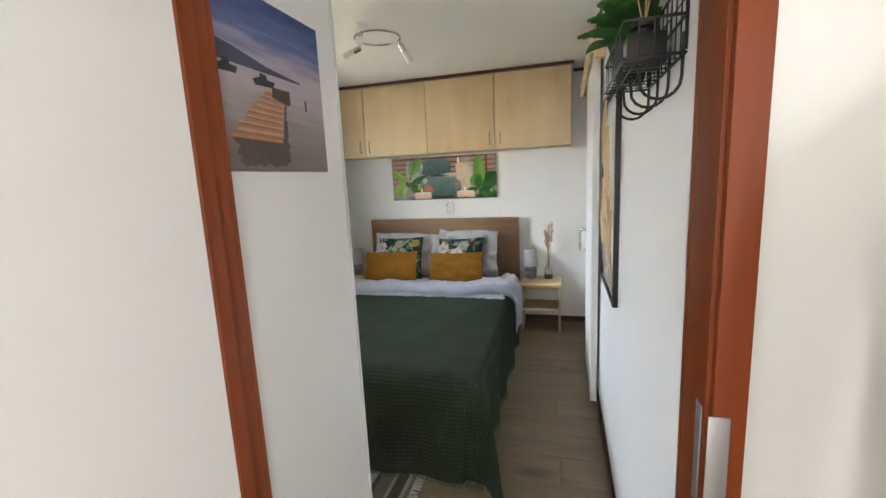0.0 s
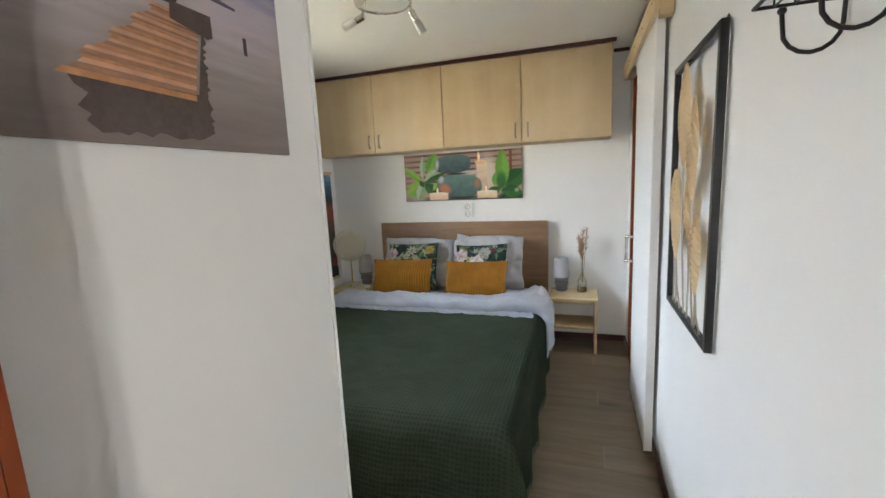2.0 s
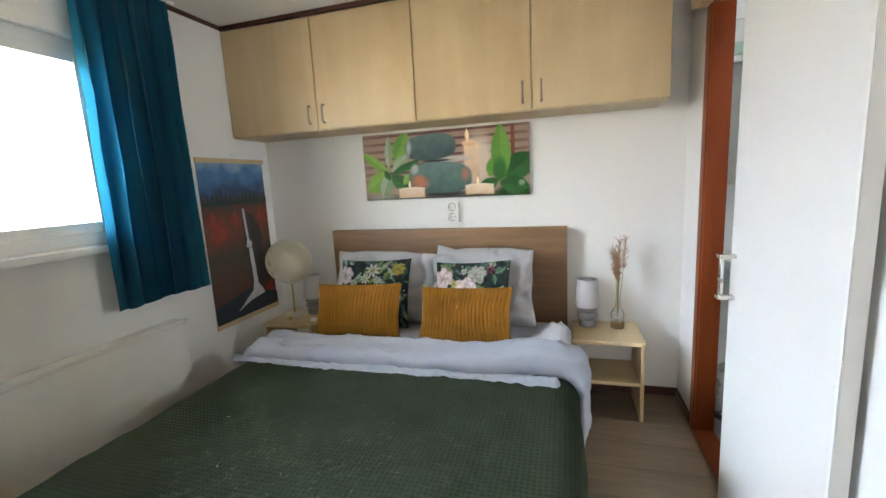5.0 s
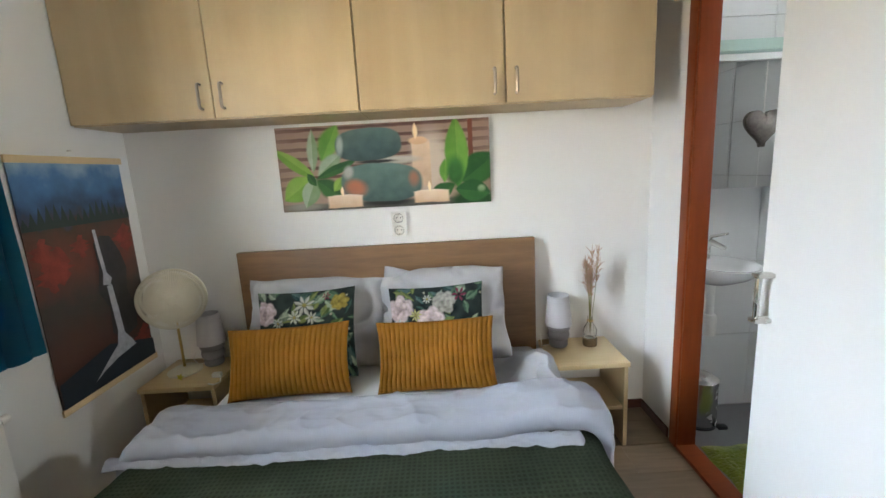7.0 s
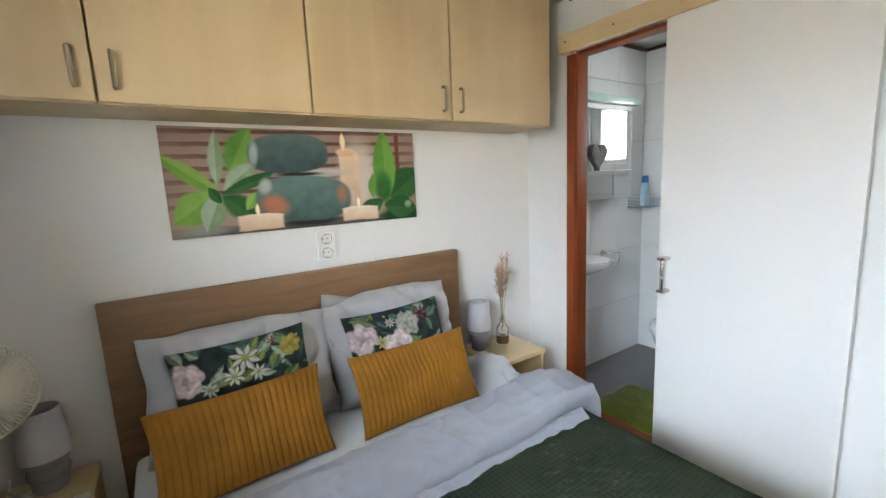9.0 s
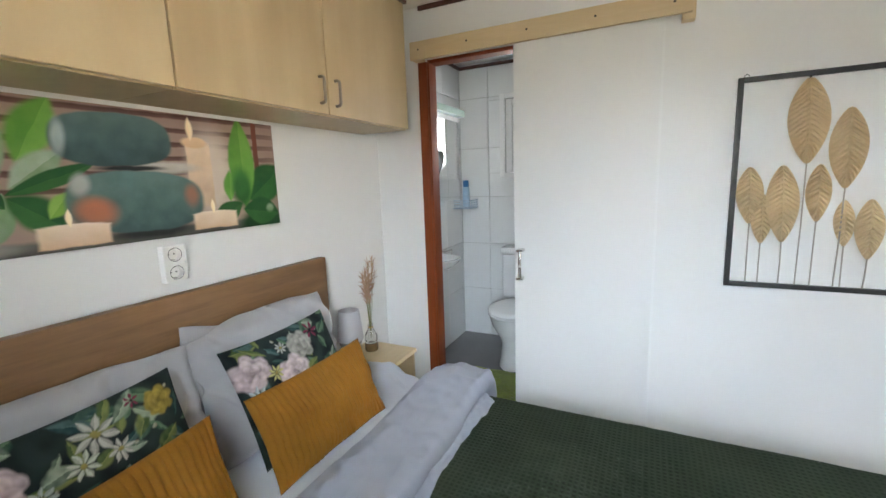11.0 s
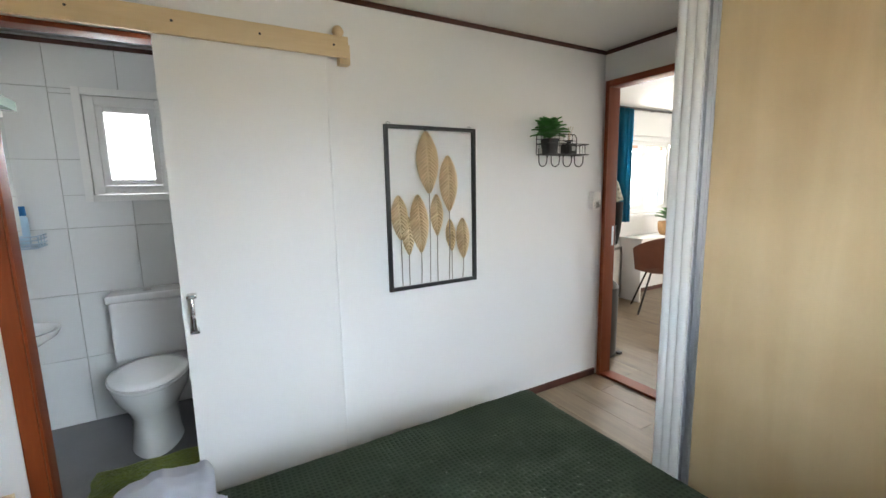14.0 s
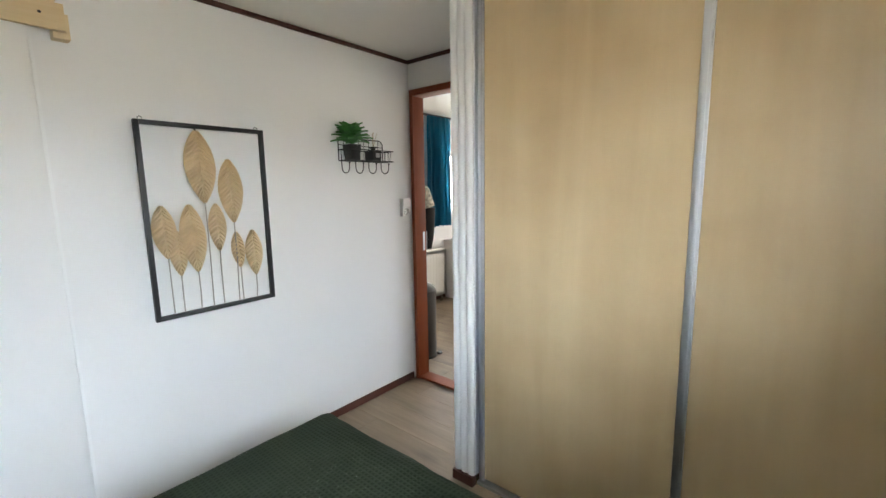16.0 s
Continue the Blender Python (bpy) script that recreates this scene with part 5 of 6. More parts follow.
ragged = [(0.28, 0.80), (0.62, 0.80), (0.655, 0.56), (0.668, 0.60)] + [(0.655 + random.uniform(-0.006, 0.012), 0.62 + k * 0.0117) for k in range(28)] + [(0.62 - k * 0.02, 0.965 + random.uniform(-0.01, 0.010)) for k in range(15)] + [(0.31 + 0.015 * math.sin(k * 2.1), 0.94 - k * 0.02) for k in range(6)]
random.seed(8)
J.add("printed_reflection", ragged, PILE)
for k in range(24):
    a, b = k / 24, (k + 0.86 + 0.12 * math.sin(k * 3.7)) / 24
    le, re = lambda t: 0.26 + 0.25 * t ** 0.75, lambda t: 0.61 + 0.03 * t
    zz = lambda t: 0.815 - 0.29 * t ** 0.8
    j = 0.012 * math.sin(k * 7.3)
    J.add("printed_plank", [(le(a) + j, zz(a)), (re(a), zz(a) + 0.01), (re(b), zz(b) + 0.01), (le(b) + j, zz(b))], (DECK, DECKA, DECKB)[k * 5 % 3])
J.add("printed_hut", [(0.545, 0.56), (0.55, 0.50), (0.68, 0.50), (0.68, 0.58), (0.66, 0.59)], PILE)
J.add("printed_post", [(0.80, 0.53), (0.815, 0.53), (0.815, 0.60), (0.80, 0.60)], BOAT)

# wall hanging with a waterfall
fall = thing("wall_hanging", "canvas wall hanging of a waterfall between wooden bars", "wall hanging", (XL, 5.0, 0.48))
AUTUMN = gradient("print_autumn", [(0.0, (0.02, 0.012, 0.01)), (0.18, (0.07, 0.025, 0.015)), (0.42, (0.05, 0.04, 0.03)), (0.60, (0.16, 0.045, 0.025)), (0.74, (0.06, 0.035, 0.02)), (0.80, (0.03, 0.06, 0.12)), (0.92, (0.06, 0.17, 0.36)), (1.0, (0.25, 0.36, 0.5))], 2, 0.0, 0.98, 9, 0.25)
part("canvas", box(XL + 0.006, XL + 0.0085, 4.725, 5.258, 0.49, 1.462), AUTUMN, fall)
for z in (1.448, 0.478):
    part("bar", box(XL + 0.0087, XL + 0.018, 4.717, 5.266, z, z + 0.028, 0.003), PINE, fall, "flat wooden bar")
part("nail", tube([(XL + 0.0005, 5.0, 1.50), (XL + 0.016, 5.0, 1.50)], 0.003, 6), CHROME, fall)
part("cord", tube([(XL + 0.013, 4.97, 1.474), (XL + 0.013, 5.0, 1.502), (XL + 0.013, 5.03, 1.474)], 0.0012, 5), WHITEPL, fall)
W = Printed(fall, Matrix.Translation((XL + 0.0087, 4.725, 1.462)) @ pose(0, 0, 0, 0, 0, 90), 0.533, 0.972)
FOAM, CLIFF, FIR, REDLEAF, DEEP = plain("print_foam", (0.42, 0.42, 0.44), var=0.25, scale=40), plain("print_cliff", (0.035, 0.03, 0.028), var=0.4, scale=20), plain("print_fir", (0.02, 0.035, 0.03), var=0.3, scale=20), plain("print_maple", (0.22, 0.035, 0.02), var=0.4, scale=25), plain("print_pool", (0.012, 0.02, 0.03), var=0.3, scale=12)
for k in range(16):
    u, h = 0.03 + k * 0.063, 0.05 + 0.05 * abs(math.sin(k * 2.7))
    W.add("printed_fir", [(u - 0.045, 0.27), (u - 0.02, 0.27 - h * 0.5), (u, 0.27 - h), (u + 0.02, 0.27 - h * 0.5), (u + 0.045, 0.27)], FIR)
for u, v, r in ((0.2, 0.42, 0.16), (0.1, 0.36, 0.12), (0.42, 0.36, 0.10), (0.88, 0.36, 0.14), (0.9, 0.86, 0.12), (0.12, 0.46, 0.12), (0.78, 0.9, 0.10)):
    W.add("printed_foliage", [(u + r * (0.75 + 0.3 * math.sin(k * 3.1 + u * 20)) * math.cos(k * math.pi / 11), v + 0.5 * r * (0.75 + 0.3 * math.sin(k * 5.3)) * math.sin(k * math.pi / 11)) for k in range(22)], REDLEAF)
W.add("printed_cliff", [(0.54, 0.36), (0.62, 0.33), (0.72, 0.34), (0.80, 0.42), (0.84, 0.5), (0.80, 0.6), (0.86, 0.7), (0.84, 0.80), (0.66, 0.83), (0.56, 0.78), (0.58, 0.66), (0.50, 0.58), (0.55, 0.47)], CLIFF)
W.add("printed_pool", [(0, 0.88), (0.5, 0.82), (1, 0.90), (1, 1), (0, 1)], DEEP)
W.add("printed_fall", [(0.555, 0.30), (0.585, 0.30), (0.600, 0.40), (0.615, 0.50), (0.66, 0.53), (0.63, 0.56), (0.555, 0.55), (0.58, 0.50), (0.565, 0.42)], FOAM)
W.add("printed_fall", [(0.59, 0.56), (0.645, 0.56), (0.665, 0.68), (0.68, 0.80), (0.75, 0.85), (0.78, 0.88), (0.55, 0.90), (0.40, 0.925), (0.30, 0.95), (0.45, 0.89), (0.58, 0.84), (0.61, 0.78), (0.60, 0.67)], FOAM)

# ---------- leaf wall art ----------
GOLDLEAF = mat("gold_leaf_metal", (0.74, 0.58, 0.36), 0.42, 0.12, 0.12, 10, 0.05, 200)
STEM = mat("grey_metal_stem", (0.42, 0.39, 0.35), 0.4, 0.6, 0.05, 10, 0.0)
art = thing("leaf_wall_art", "black metal frame holding eight golden metal leaves", "wall art", (XR - 0.01, 3.32, 0.847))
fx0, fx1 = XR - 0.026, XR - 0.006
for a in ((3.570, 3.589, 0.847, 1.691), (3.052, 3.071, 0.847, 1.691), (3.0715, 3.5695, 0.847, 0.866), (3.0715, 3.5695, 1.672, 1.691)):
    part("frame_bar", box(fx0, fx1, *a, 0.002), BLACK, art, "black metal frame bar")
for y in (3.56, 3.08):
    part("hanger", tube([(XR - 0.004, y - 0.008, 1.691), (XR - 0.004, y - 0.008, 1.70), (XR - 0.004, y, 1.706), (XR - 0.004, y + 0.008, 1.70), (XR - 0.004, y + 0.008, 1.691)], 0.0015, 6), BLACK, art)
for i, (yt, zt, yb, zb, wd) in enumerate(((3.365, 1.668, 3.353, 1.342, 0.148), (3.238, 1.549, 3.232, 1.246, 0.130), (3.527, 1.345, 3.517, 1.109, 0.108), (3.423, 1.348, 3.408, 1.036, 0.124), (3.306, 1.346, 3.303, 1.119, 0.092), (3.478, 1.235, 3.474, 1.029, 0.085), (3.224, 1.208, 3.213, 1.026, 0.075), (3.151, 1.212, 3.145, 0.980, 0.100))):
    xo = XR - (0.020 if i in (5, 6, 2, 4) else 0.032)

    def leaf(u, v):
        t = 0.02 + 0.96 * v
        wv = 0.44 * wd * math.sin(math.pi * t ** 0.92) ** 0.75
        a = 2 * u - 1
        z = zt + (zb - zt) * t
        y = yt + (yb - yt) * t - a * wv
        ridge = 0.0042 * math.sin((z + abs(a) * wd * 0.35) * 2 * math.pi / 0.0185) * (1 - a ** 4) * min(1, abs(a) * 8)
        return xo - 0.014 * (1 - a * a) ** 0.8 * math.sin(math.pi * t) + 0.010 * max(0, 1 - abs(a) * 7) * 0.5 + ridge, y, z

    lf = part("leaf", sheet(leaf, 22, 110, 0.001), GOLDLEAF, art, "pleated golden metal leaf", smooth=60)
    part("midrib", tube([(xo - 0.014 * math.sin(math.pi * t) + 0.002, yt + (yb - yt) * t, zt + (zb - zt) * t) for t in (0.01, 0.25, 0.5, 0.75, 0.99)], 0.0017, 5), GOLDLEAF, lf)
    part("stem", tube([(xo, yb, zb + 0.004), (xo + 0.004, yb + (yb - yt) * 0.2, (zb + 0.86) / 2), (XR - 0.016, yb + (yb - yt) * 0.3, 0.862)], 0.0028, 6), STEM, art)
part("hook_link", tube([(XR - 0.016, 3.365, 1.674), (XR - 0.03, 3.365, 1.664)], 0.004, 6), BLACK, art)

# ---------- wire shelf with plant and diffuser ----------
ws = thing("wire_shelf", "black wire wall shelf with four coat hooks", "shelf", (XR, 2.4, 1.567))
xa, xb, ya, yb_, zf = XR - 0.004, XR - 0.104, 2.243, 2.588, 1.562
wires = [("rim", [(xa, ya, zf), (xb, ya, zf), (xb, yb_, zf), (xa, yb_, zf)], True, 0.003), ("rim", [(xa, ya, 1.625), (xb, ya, 1.625), (xb, yb_, 1.625), (xa, yb_, 1.625)], True, 0.003),
         ("back_frame", [(xa, yb_, 1.567), (xa, yb_, 1.675), (xa, yb_ - 0.02, 1.695), (xa, ya + 0.02, 1.695), (xa, ya, 1.675), (xa, ya, 1.567)], False, 0.003)]
for nm, pp, cl, r in wires:
    part(nm, tube(pp, r, 7, closed=cl), BLACK, ws)
for k in range(1, 9):
    y = ya + (yb_ - ya) * k / 9
    part("wire", tube([(xb, y, 1.625), (xb, y, zf), (xa, y, zf), (xa, y, 1.693)], 0.0016, 5), BLACK, ws)
for k in range(1, 4):
    x = xa + (xb - xa) * k / 4
    part("wire", tube([(x, ya, 1.625), (x, ya, zf), (x, yb_, zf), (x, yb_, 1.625)], 0.0016, 5), BLACK, ws)
part("wire", tube([(xa, ya, 1.655), (xa, yb_, 1.655)], 0.0016, 5), BLACK, ws)
for k in range(4):
    y = 2.568 - k * 0.103
    hk = [(xa, y, 1.600), (xa - 0.001, y, 1.53)] + [(xa - 0.036 + 0.035 * math.cos(a * math.pi / 8), y, 1.525 - 0.035 * math.sin(a * math.pi / 8)) for a in range(0, 8)] + [(xa - 0.072, y, 1.545)]
    part("hook", tube(hk, 0.003, 8), BLACK, ws)
    part("hook_ball", lathe([(0, -0.006), (0.005, -0.003), (0.006, 0), (0.005, 0.003), (0, 0.006)], (xa - 0.072, y, 1.549), 10), BLACK, ws)
LEAFGREEN = mat("house_plant_leaf", (0.045, 0.14, 0.028), 0.45, var=0.4, scale=25, bump=0.1, grain=120, tint=(0.07, 0.22, 0.05))
pl = thing("potted_plant", "green leafy plant in a black pot on the wire shelf", "plant", (-0.535, 2.530, 1.572))
pot = box(-0.039, 0.039, -0.039, 0.039, 0, 0.088, 0.004)
for v in pot.verts:
    v.co.x *= 0.78 + 0.22 * v.co.z / 0.088
    v.co.y *= 0.78 + 0.22 * v.co.z / 0.088
pot.transform(Matrix.Translation((-0.535, 2.530, 1.5665)))
part("pot", pot, BLACK, pl, "tapered black pot")
random.seed(11)


def leaf_sheet(base, tip, wide, droop):
    a, b = Vector(base), Vector(tip)
    d = b - a
    side = d.cross(Vector((0, 0, 1))).normalized()

    def fn(u, v):
        t = 2 * u - 1
        w_ = wide * math.sin(math.pi * (0.06 + 0.94 * v) ** 0.75)
        p = a + d * v + side * (t * w_) + Vector((0, 0, -droop * v * v + 0.2 * wide * t * t))
        return p

    return sheet(fn, 4, 7, 0.0008)


for k in range(34):
    a = k * 2.4
    ring = k / 34
    r = 0.135 - 0.07 * ring
    b = Vector((-0.535, 2.530, 1.655 + 0.055 * ring))
    tip = Vector((max(-0.535 + r * math.cos(a) * 0.95, -0.68), 2.530 + r * math.sin(a) * 1.1, 1.695 + 0.125 * ring + 0.02 * random.random()))
    tip.x = min(tip.x, XR - 0.006)
    part("leaf", leaf_sheet(b, tip, 0.036 + 0.008 * random.random(), 0.045), LEAFGREEN, pl, smooth=80)
part("stalk", tube([(-0.535, 2.530, 1.65), (-0.533, 2.531, 1.70), (-0.535, 2.530, 1.74)], 0.005, 6), STALK, pl)
df = thing("reed_diffuser", "black square reed diffuser bottle on the wire shelf", "diffuser", (-0.53, 2.363, 1.572))
part("bottle", box(-0.565, -0.495, 2.328, 2.400, 1.5665, 1.628, 0.006), BLACK, df)
part("neck", lathe([(0.014, 0), (0.014, 0.012), (0.026, 0.015), (0.026, 0.022), (0.0, 0.022)], (-0.53, 2.364, 1.6285), 16), BLACK, df)
part("label", box(-0.566, -0.5652, 2.340, 2.373, 1.585, 1.612), plain("grey_label", (0.35, 0.35, 0.34)), df)
for dy, dx in ((-0.035, 0.0), (0.01, -0.02), (-0.012, 0.015)):
    part("reed", tube([(-0.53, 2.364, 1.645), (-0.53 + dx, 2.364 + dy, 1.735)], 0.0016, 5), MAPLE, df)

# ---------- sockets ----------
def well(z, r, depth, w, h, front):
    """One field of a wall plate with a round well sunk into it."""
    bm = bmesh.new()
    n = 32
    ring = lambda fn, y: [bm.verts.new((fn(a)[0], y, z + fn(a)[1])) for a in (k * 2 * math.pi / n for k in range(n))]

    def square(a):
        c, s = math.cos(a), math.sin(a)
        k = min(w / 2 / max(abs(c), 1e-6), h / 2 / max(abs(s), 1e-6))
        return c * k, s * k

    rows = [ring(square, front), ring(lambda a: (r * 1.06 * math.cos(a), r * 1.06 * math.sin(a)), front), ring(lambda a: (r * math.cos(a), r * math.sin(a)), front + 0.002), ring(lambda a: (r * 0.97 * math.cos(a), r * 0.97 * math.sin(a)), front + depth)]
    for a, b in zip(rows, rows[1:]):
        for k in range(n):
            bm.faces.new((a[k], a[(k + 1) % n], b[(k + 1) % n], b[k]))
    bm.faces.new(rows[-1])
    return bm


def plate(name, m, label, modules, w=0.078):
    """A white wall box in its own x, z plane."""
    c = thing(name, label, name.replace("_", " "), m=m)
    h = 0.061 * len(modules)
    part("box", box(-w / 2, w / 2, -0.003, -0.0005, -h / 2, h / 2), PVC, c, local=True)
    for x0, x1, z0, z1 in ((-w / 2, -w / 2 + 0.003, -h / 2, h / 2), (w / 2 - 0.003, w / 2, -h / 2, h / 2), (-w / 2 + 0.003, w / 2 - 0.003, -h / 2, -h / 2 + 0.003), (-w / 2 + 0.003, w / 2 - 0.003, h / 2 - 0.003, h / 2)):
        part("rim", box(x0, x1, -0.0275, -0.003, z0, z1, 0.0012, 2), PVC, c, local=True)
    for i, kind in enumerate(modules):
        z = h / 2 - 0.0305 - i * 0.061
        if kind == "socket":
            s = part("socket", well(z, 0.0215, 0.021, w - 0.008, 0.0585, -0.0265), WHITEPL, c, local=True, smooth=40)
            for dx in (-0.0095, 0.0095):
                part("hole", lathe([(0.0, 0.0007), (0.0028, 0.0007), (0.0028, 0)], seg=10, m=Matrix.Translation((dx, -0.0057, z)) @ pose(0, 0, 0, 90, 0, 0)), BLACK, s, local=True)
            # black ring drawn round the rim in place of the well's shadow
            part("gap", tube([(0.0226 * math.cos(a * math.pi / 16), -0.0266, z + 0.0226 * math.sin(a * math.pi / 16)) for a in range(32)], 0.0009, 5, closed=True), BLACK, s, "black ring standing in for the shade in the well", local=True)
            for dz in (0.0185, -0.0185):
                part("earth_clip", box(-0.0025, 0.0025, -0.020, -0.0057, z + dz - 0.0018, z + dz + 0.0018), CHROME, s, local=True)
        else:
            part("rocker", box(-w / 2 + 0.005, w / 2 - 0.005, -0.0305, -0.0035, z - 0.027, z + 0.027, 0.003), WHITEPL, c, local=True)
    return c


plate("wall_socket", Matrix.Translation((-1.743, YB, 1.088)), "white double wall socket above the headboard", ["socket", "socket"])
plate("light_switch", Matrix.Translation((XR, 2.057, 1.265)) @ pose(0, 0, 0, 0, 0, -90), "white light switch with a socket below by the door", ["switch", "socket"])

# ---------- ceiling light ----------
FROST = mat("frosted_glass", (0.75, 0.73, 0.68), 0.4, var=0.03, bump=0.0)
cl_ = thing("ceiling_light", "chrome ring ceiling light with three spots, switched off", "ceiling light", (-1.715, 3.78, ZC))
part("base", lathe([(0, 0), (0.038, 0), (0.038, -0.02), (0.034, -0.032), (0, -0.034)], (-1.77, 3.70, ZC - 0.0005)), WHITEPL, cl_)
part("bracket", tube([(-1.77, 3.70, ZC - 0.03), (-1.77, 3.70, ZC - 0.05), (-1.80, 3.72, ZC - 0.055)], 0.008, 8), CHROME, cl_)
part("ring", tube([(-1.715 + 0.13 * math.cos(k * 2 * math.pi / 48), 3.785 + 0.13 * math.sin(k * 2 * math.pi / 48), ZC - 0.055) for k in range(48)], 0.006, 8, closed=True), CHROME, cl_)
for ang, way in ((30, (0.35, 0.30, -0.75)), (165, (-0.8, 0.05, -0.25)), (250, (0.25, -0.75, -0.35))):
    p = Vector((-1.715 + 0.13 * math.cos(radians(ang)), 3.785 + 0.13 * math.sin(radians(ang)), ZC - 0.055))
    d = Vector(way).normalized()
    j = p + Vector((0, 0, -0.03))
    sp_ = part("spot", tube([j, j + d * 0.045], 0.016, 14), CHROME, cl_)
    part("joint", tube([p, p + Vector((0, 0, -0.018)), j], 0.006, 8), CHROME, sp_)
    part("shade", tube([j + d * 0.046, j + d * 0.075, j + d * 0.115], 0.02, 16, radii=[0.017, 0.0195, 0.021]), FROST, sp_, "frosted glass shade")

# ---------- rug ----------
rg = thing("rug", "striped cotton rug with a fringe at the foot of the bed", "rug", (-1.8, 2.98, 0))
RUGS = [plain("rug_stripe_dark", (0.13, 0.11, 0.09), 0.95), plain("rug_stripe_pale", (0.52, 0.49, 0.43), 0.95), plain("rug_stripe_mid", (0.26, 0.22, 0.18), 0.95)]
wds, x, i = (0.05, 0.018, 0.03, 0.035, 0.022, 0.06, 0.016), -2.35, 0
while x < -1.345:
    wd = wds[i % 7]
    x1 = min(x + wd, -1.335)
    part("stripe", sheet(lambda u, v: (x + (x1 - x) * u, 2.735 + 0.53 * v, 0.006 + 0.0015 * nz(x + u * wd, v * 3, 0, 9)), 2, 24, 0.005), RUGS[(0, 1, 2, 1, 0, 2, 1)[i % 7]], rg)
    x, i = x1, i + 1
bm = bmesh.new()
random.seed(5)
for k in range(60):
    y = 2.74 + 0.52 * k / 59
    tube([(-1.337, y, 0.007), (-1.32, y + random.uniform(-0.004, 0.004), 0.008), (-1.30 + random.uniform(-0.006, 0.006), y + random.uniform(-0.01, 0.01), 0.004)], 0.003, 4, bm)
part("fringe", bm, RUGS[1], rg, "pale knotted fringe")["kind"] = "stuff"
# ---------- bathroom ----------
toi = thing("toilet", "white ceramic toilet with closed lid and low cistern", "toilet", (0.3, 4.72, 0))


def bowl_ring(z, x0, x1, wy):
    cx, rx = (x0 + x1) / 2, (x1 - x0) / 2
    return [(cx + rx * math.cos(a) * (1 if math.cos(a) < 0 else 0.92), 4.72 + wy * math.sin(a) * (1 - 0.12 * max(0, -math.cos(a))), z) for a in (k * 2 * math.pi / 36 for k in range(36))]


part("pedestal", loft([bowl_ring(0.0, 0.06, 0.50, 0.125), bowl_ring(0.06, 0.08, 0.49, 0.115), bowl_ring(0.18, 0.09, 0.49, 0.11), bowl_ring(0.24, 0.05, 0.50, 0.135), bowl_ring(0.31, 0.0, 0.52, 0.172), bowl_ring(0.37, -0.025, 0.53, 0.185), bowl_ring(0.392, -0.03, 0.53, 0.186)]), CERAMIC, toi, smooth=60)
part("seat", loft([bowl_ring(0.3925, -0.034, 0.47, 0.186), bowl_ring(0.396, -0.038, 0.475, 0.190), bowl_ring(0.408, -0.038, 0.475, 0.190), bowl_ring(0.410, -0.034, 0.47, 0.187)]), CERAMIC, toi, smooth=50)
part("lid", loft([bowl_ring(0.411, -0.034, 0.47, 0.186), bowl_ring(0.420, -0.037, 0.475, 0.189), bowl_ring(0.430, -0.025, 0.465, 0.18), bowl_ring(0.434, 0.02, 0.43, 0.14)]), CERAMIC, toi, smooth=60)
part("cistern", box(0.505, 0.685, 4.535, 4.905, 0.40, 0.755, 0.03, 4), CERAMIC, toi, smooth=60)
part("cistern_lid", box(0.495, 0.69, 4.525, 4.915, 0.756, 0.80, 0.016, 3), CERAMIC, toi, smooth=60)
part("flush_button", lathe([(0, 0), (0.024, 0), (0.024, 0.005), (0, 0.007)], (0.595, 4.72, 0.8003)), CHROME, toi)
part("stop_tap", tube([(0.66, 4.51, 0.70), (0.66, 4.47, 0.70), (0.63, 4.465, 0.70)], 0.009, 8), CHROME, toi)

bs = thing("wash_basin", "small white wash basin with a chrome mixer tap", "basin", (-0.22, 5.1, 0.8))


def basin_ring(z, rx, ry, cy):
    return [(-0.235 + 0.74 * rx * math.cos(a), min(cy + ry * math.sin(a), 5.305), z) for a in (k * 2 * math.pi / 40 for k in range(40))]


own = bmesh.new()
rs = [basin_ring(0.735, 0.05, 0.05, 5.2), basin_ring(0.745, 0.10, 0.09, 5.18), basin_ring(0.78, 0.17, 0.15, 5.16), basin_ring(0.815, 0.205, 0.19, 5.145), basin_ring(0.842, 0.212, 0.20, 5.14), basin_ring(0.842, 0.195, 0.18, 5.14), basin_ring(0.81, 0.175, 0.15, 5.13), basin_ring(0.765, 0.09, 0.08, 5.13), basin_ring(0.760, 0.02, 0.02, 5.13)]
part("bowl", loft(rs), CERAMIC, bs, smooth=70)
part("overflow", lathe([(0, 0.002), (0.011, 0.002), (0.011, 0)], m=Matrix.Translation((-0.165, 5.26, 0.80)) @ pose(0, 0, 0, 75, 0, 0), seg=14), BLACK, bs)
tap = part("tap", tube([(-0.215, 5.275, 0.838), (-0.215, 5.27, 0.90), (-0.21, 5.24, 0.925), (-0.19, 5.17, 0.905)], 0.016, 12, radii=[0.02, 0.018, 0.015, 0.011]), CHROME, bs, "chrome mixer tap")
part("lever", tube([(-0.215, 5.265, 0.918), (-0.205, 5.25, 0.95), (-0.165, 5.19, 0.972)], 0.007, 8, radii=[0.013, 0.008, 0.006]), CHROME, tap)
part("trap", tube([(-0.225, 5.2, 0.74), (-0.225, 5.2, 0.56), (-0.225, 5.2, 0.54)], 0.022, 14, radii=[0.018, 0.018, 0.018]), PVC, bs)
part("bottle_trap", lathe([(0, 0), (0.030, 0.003), (0.034, 0.02), (0.034, 0.09), (0.026, 0.11), (0, 0.11)], (-0.225, 5.2, 0.46)), PVC, bs)
part("waste_pipe", tube([(-0.225, 5.2, 0.54), (-0.225, 5.26, 0.54), (-0.225, 5.308, 0.54)], 0.016, 12), PVC, bs)

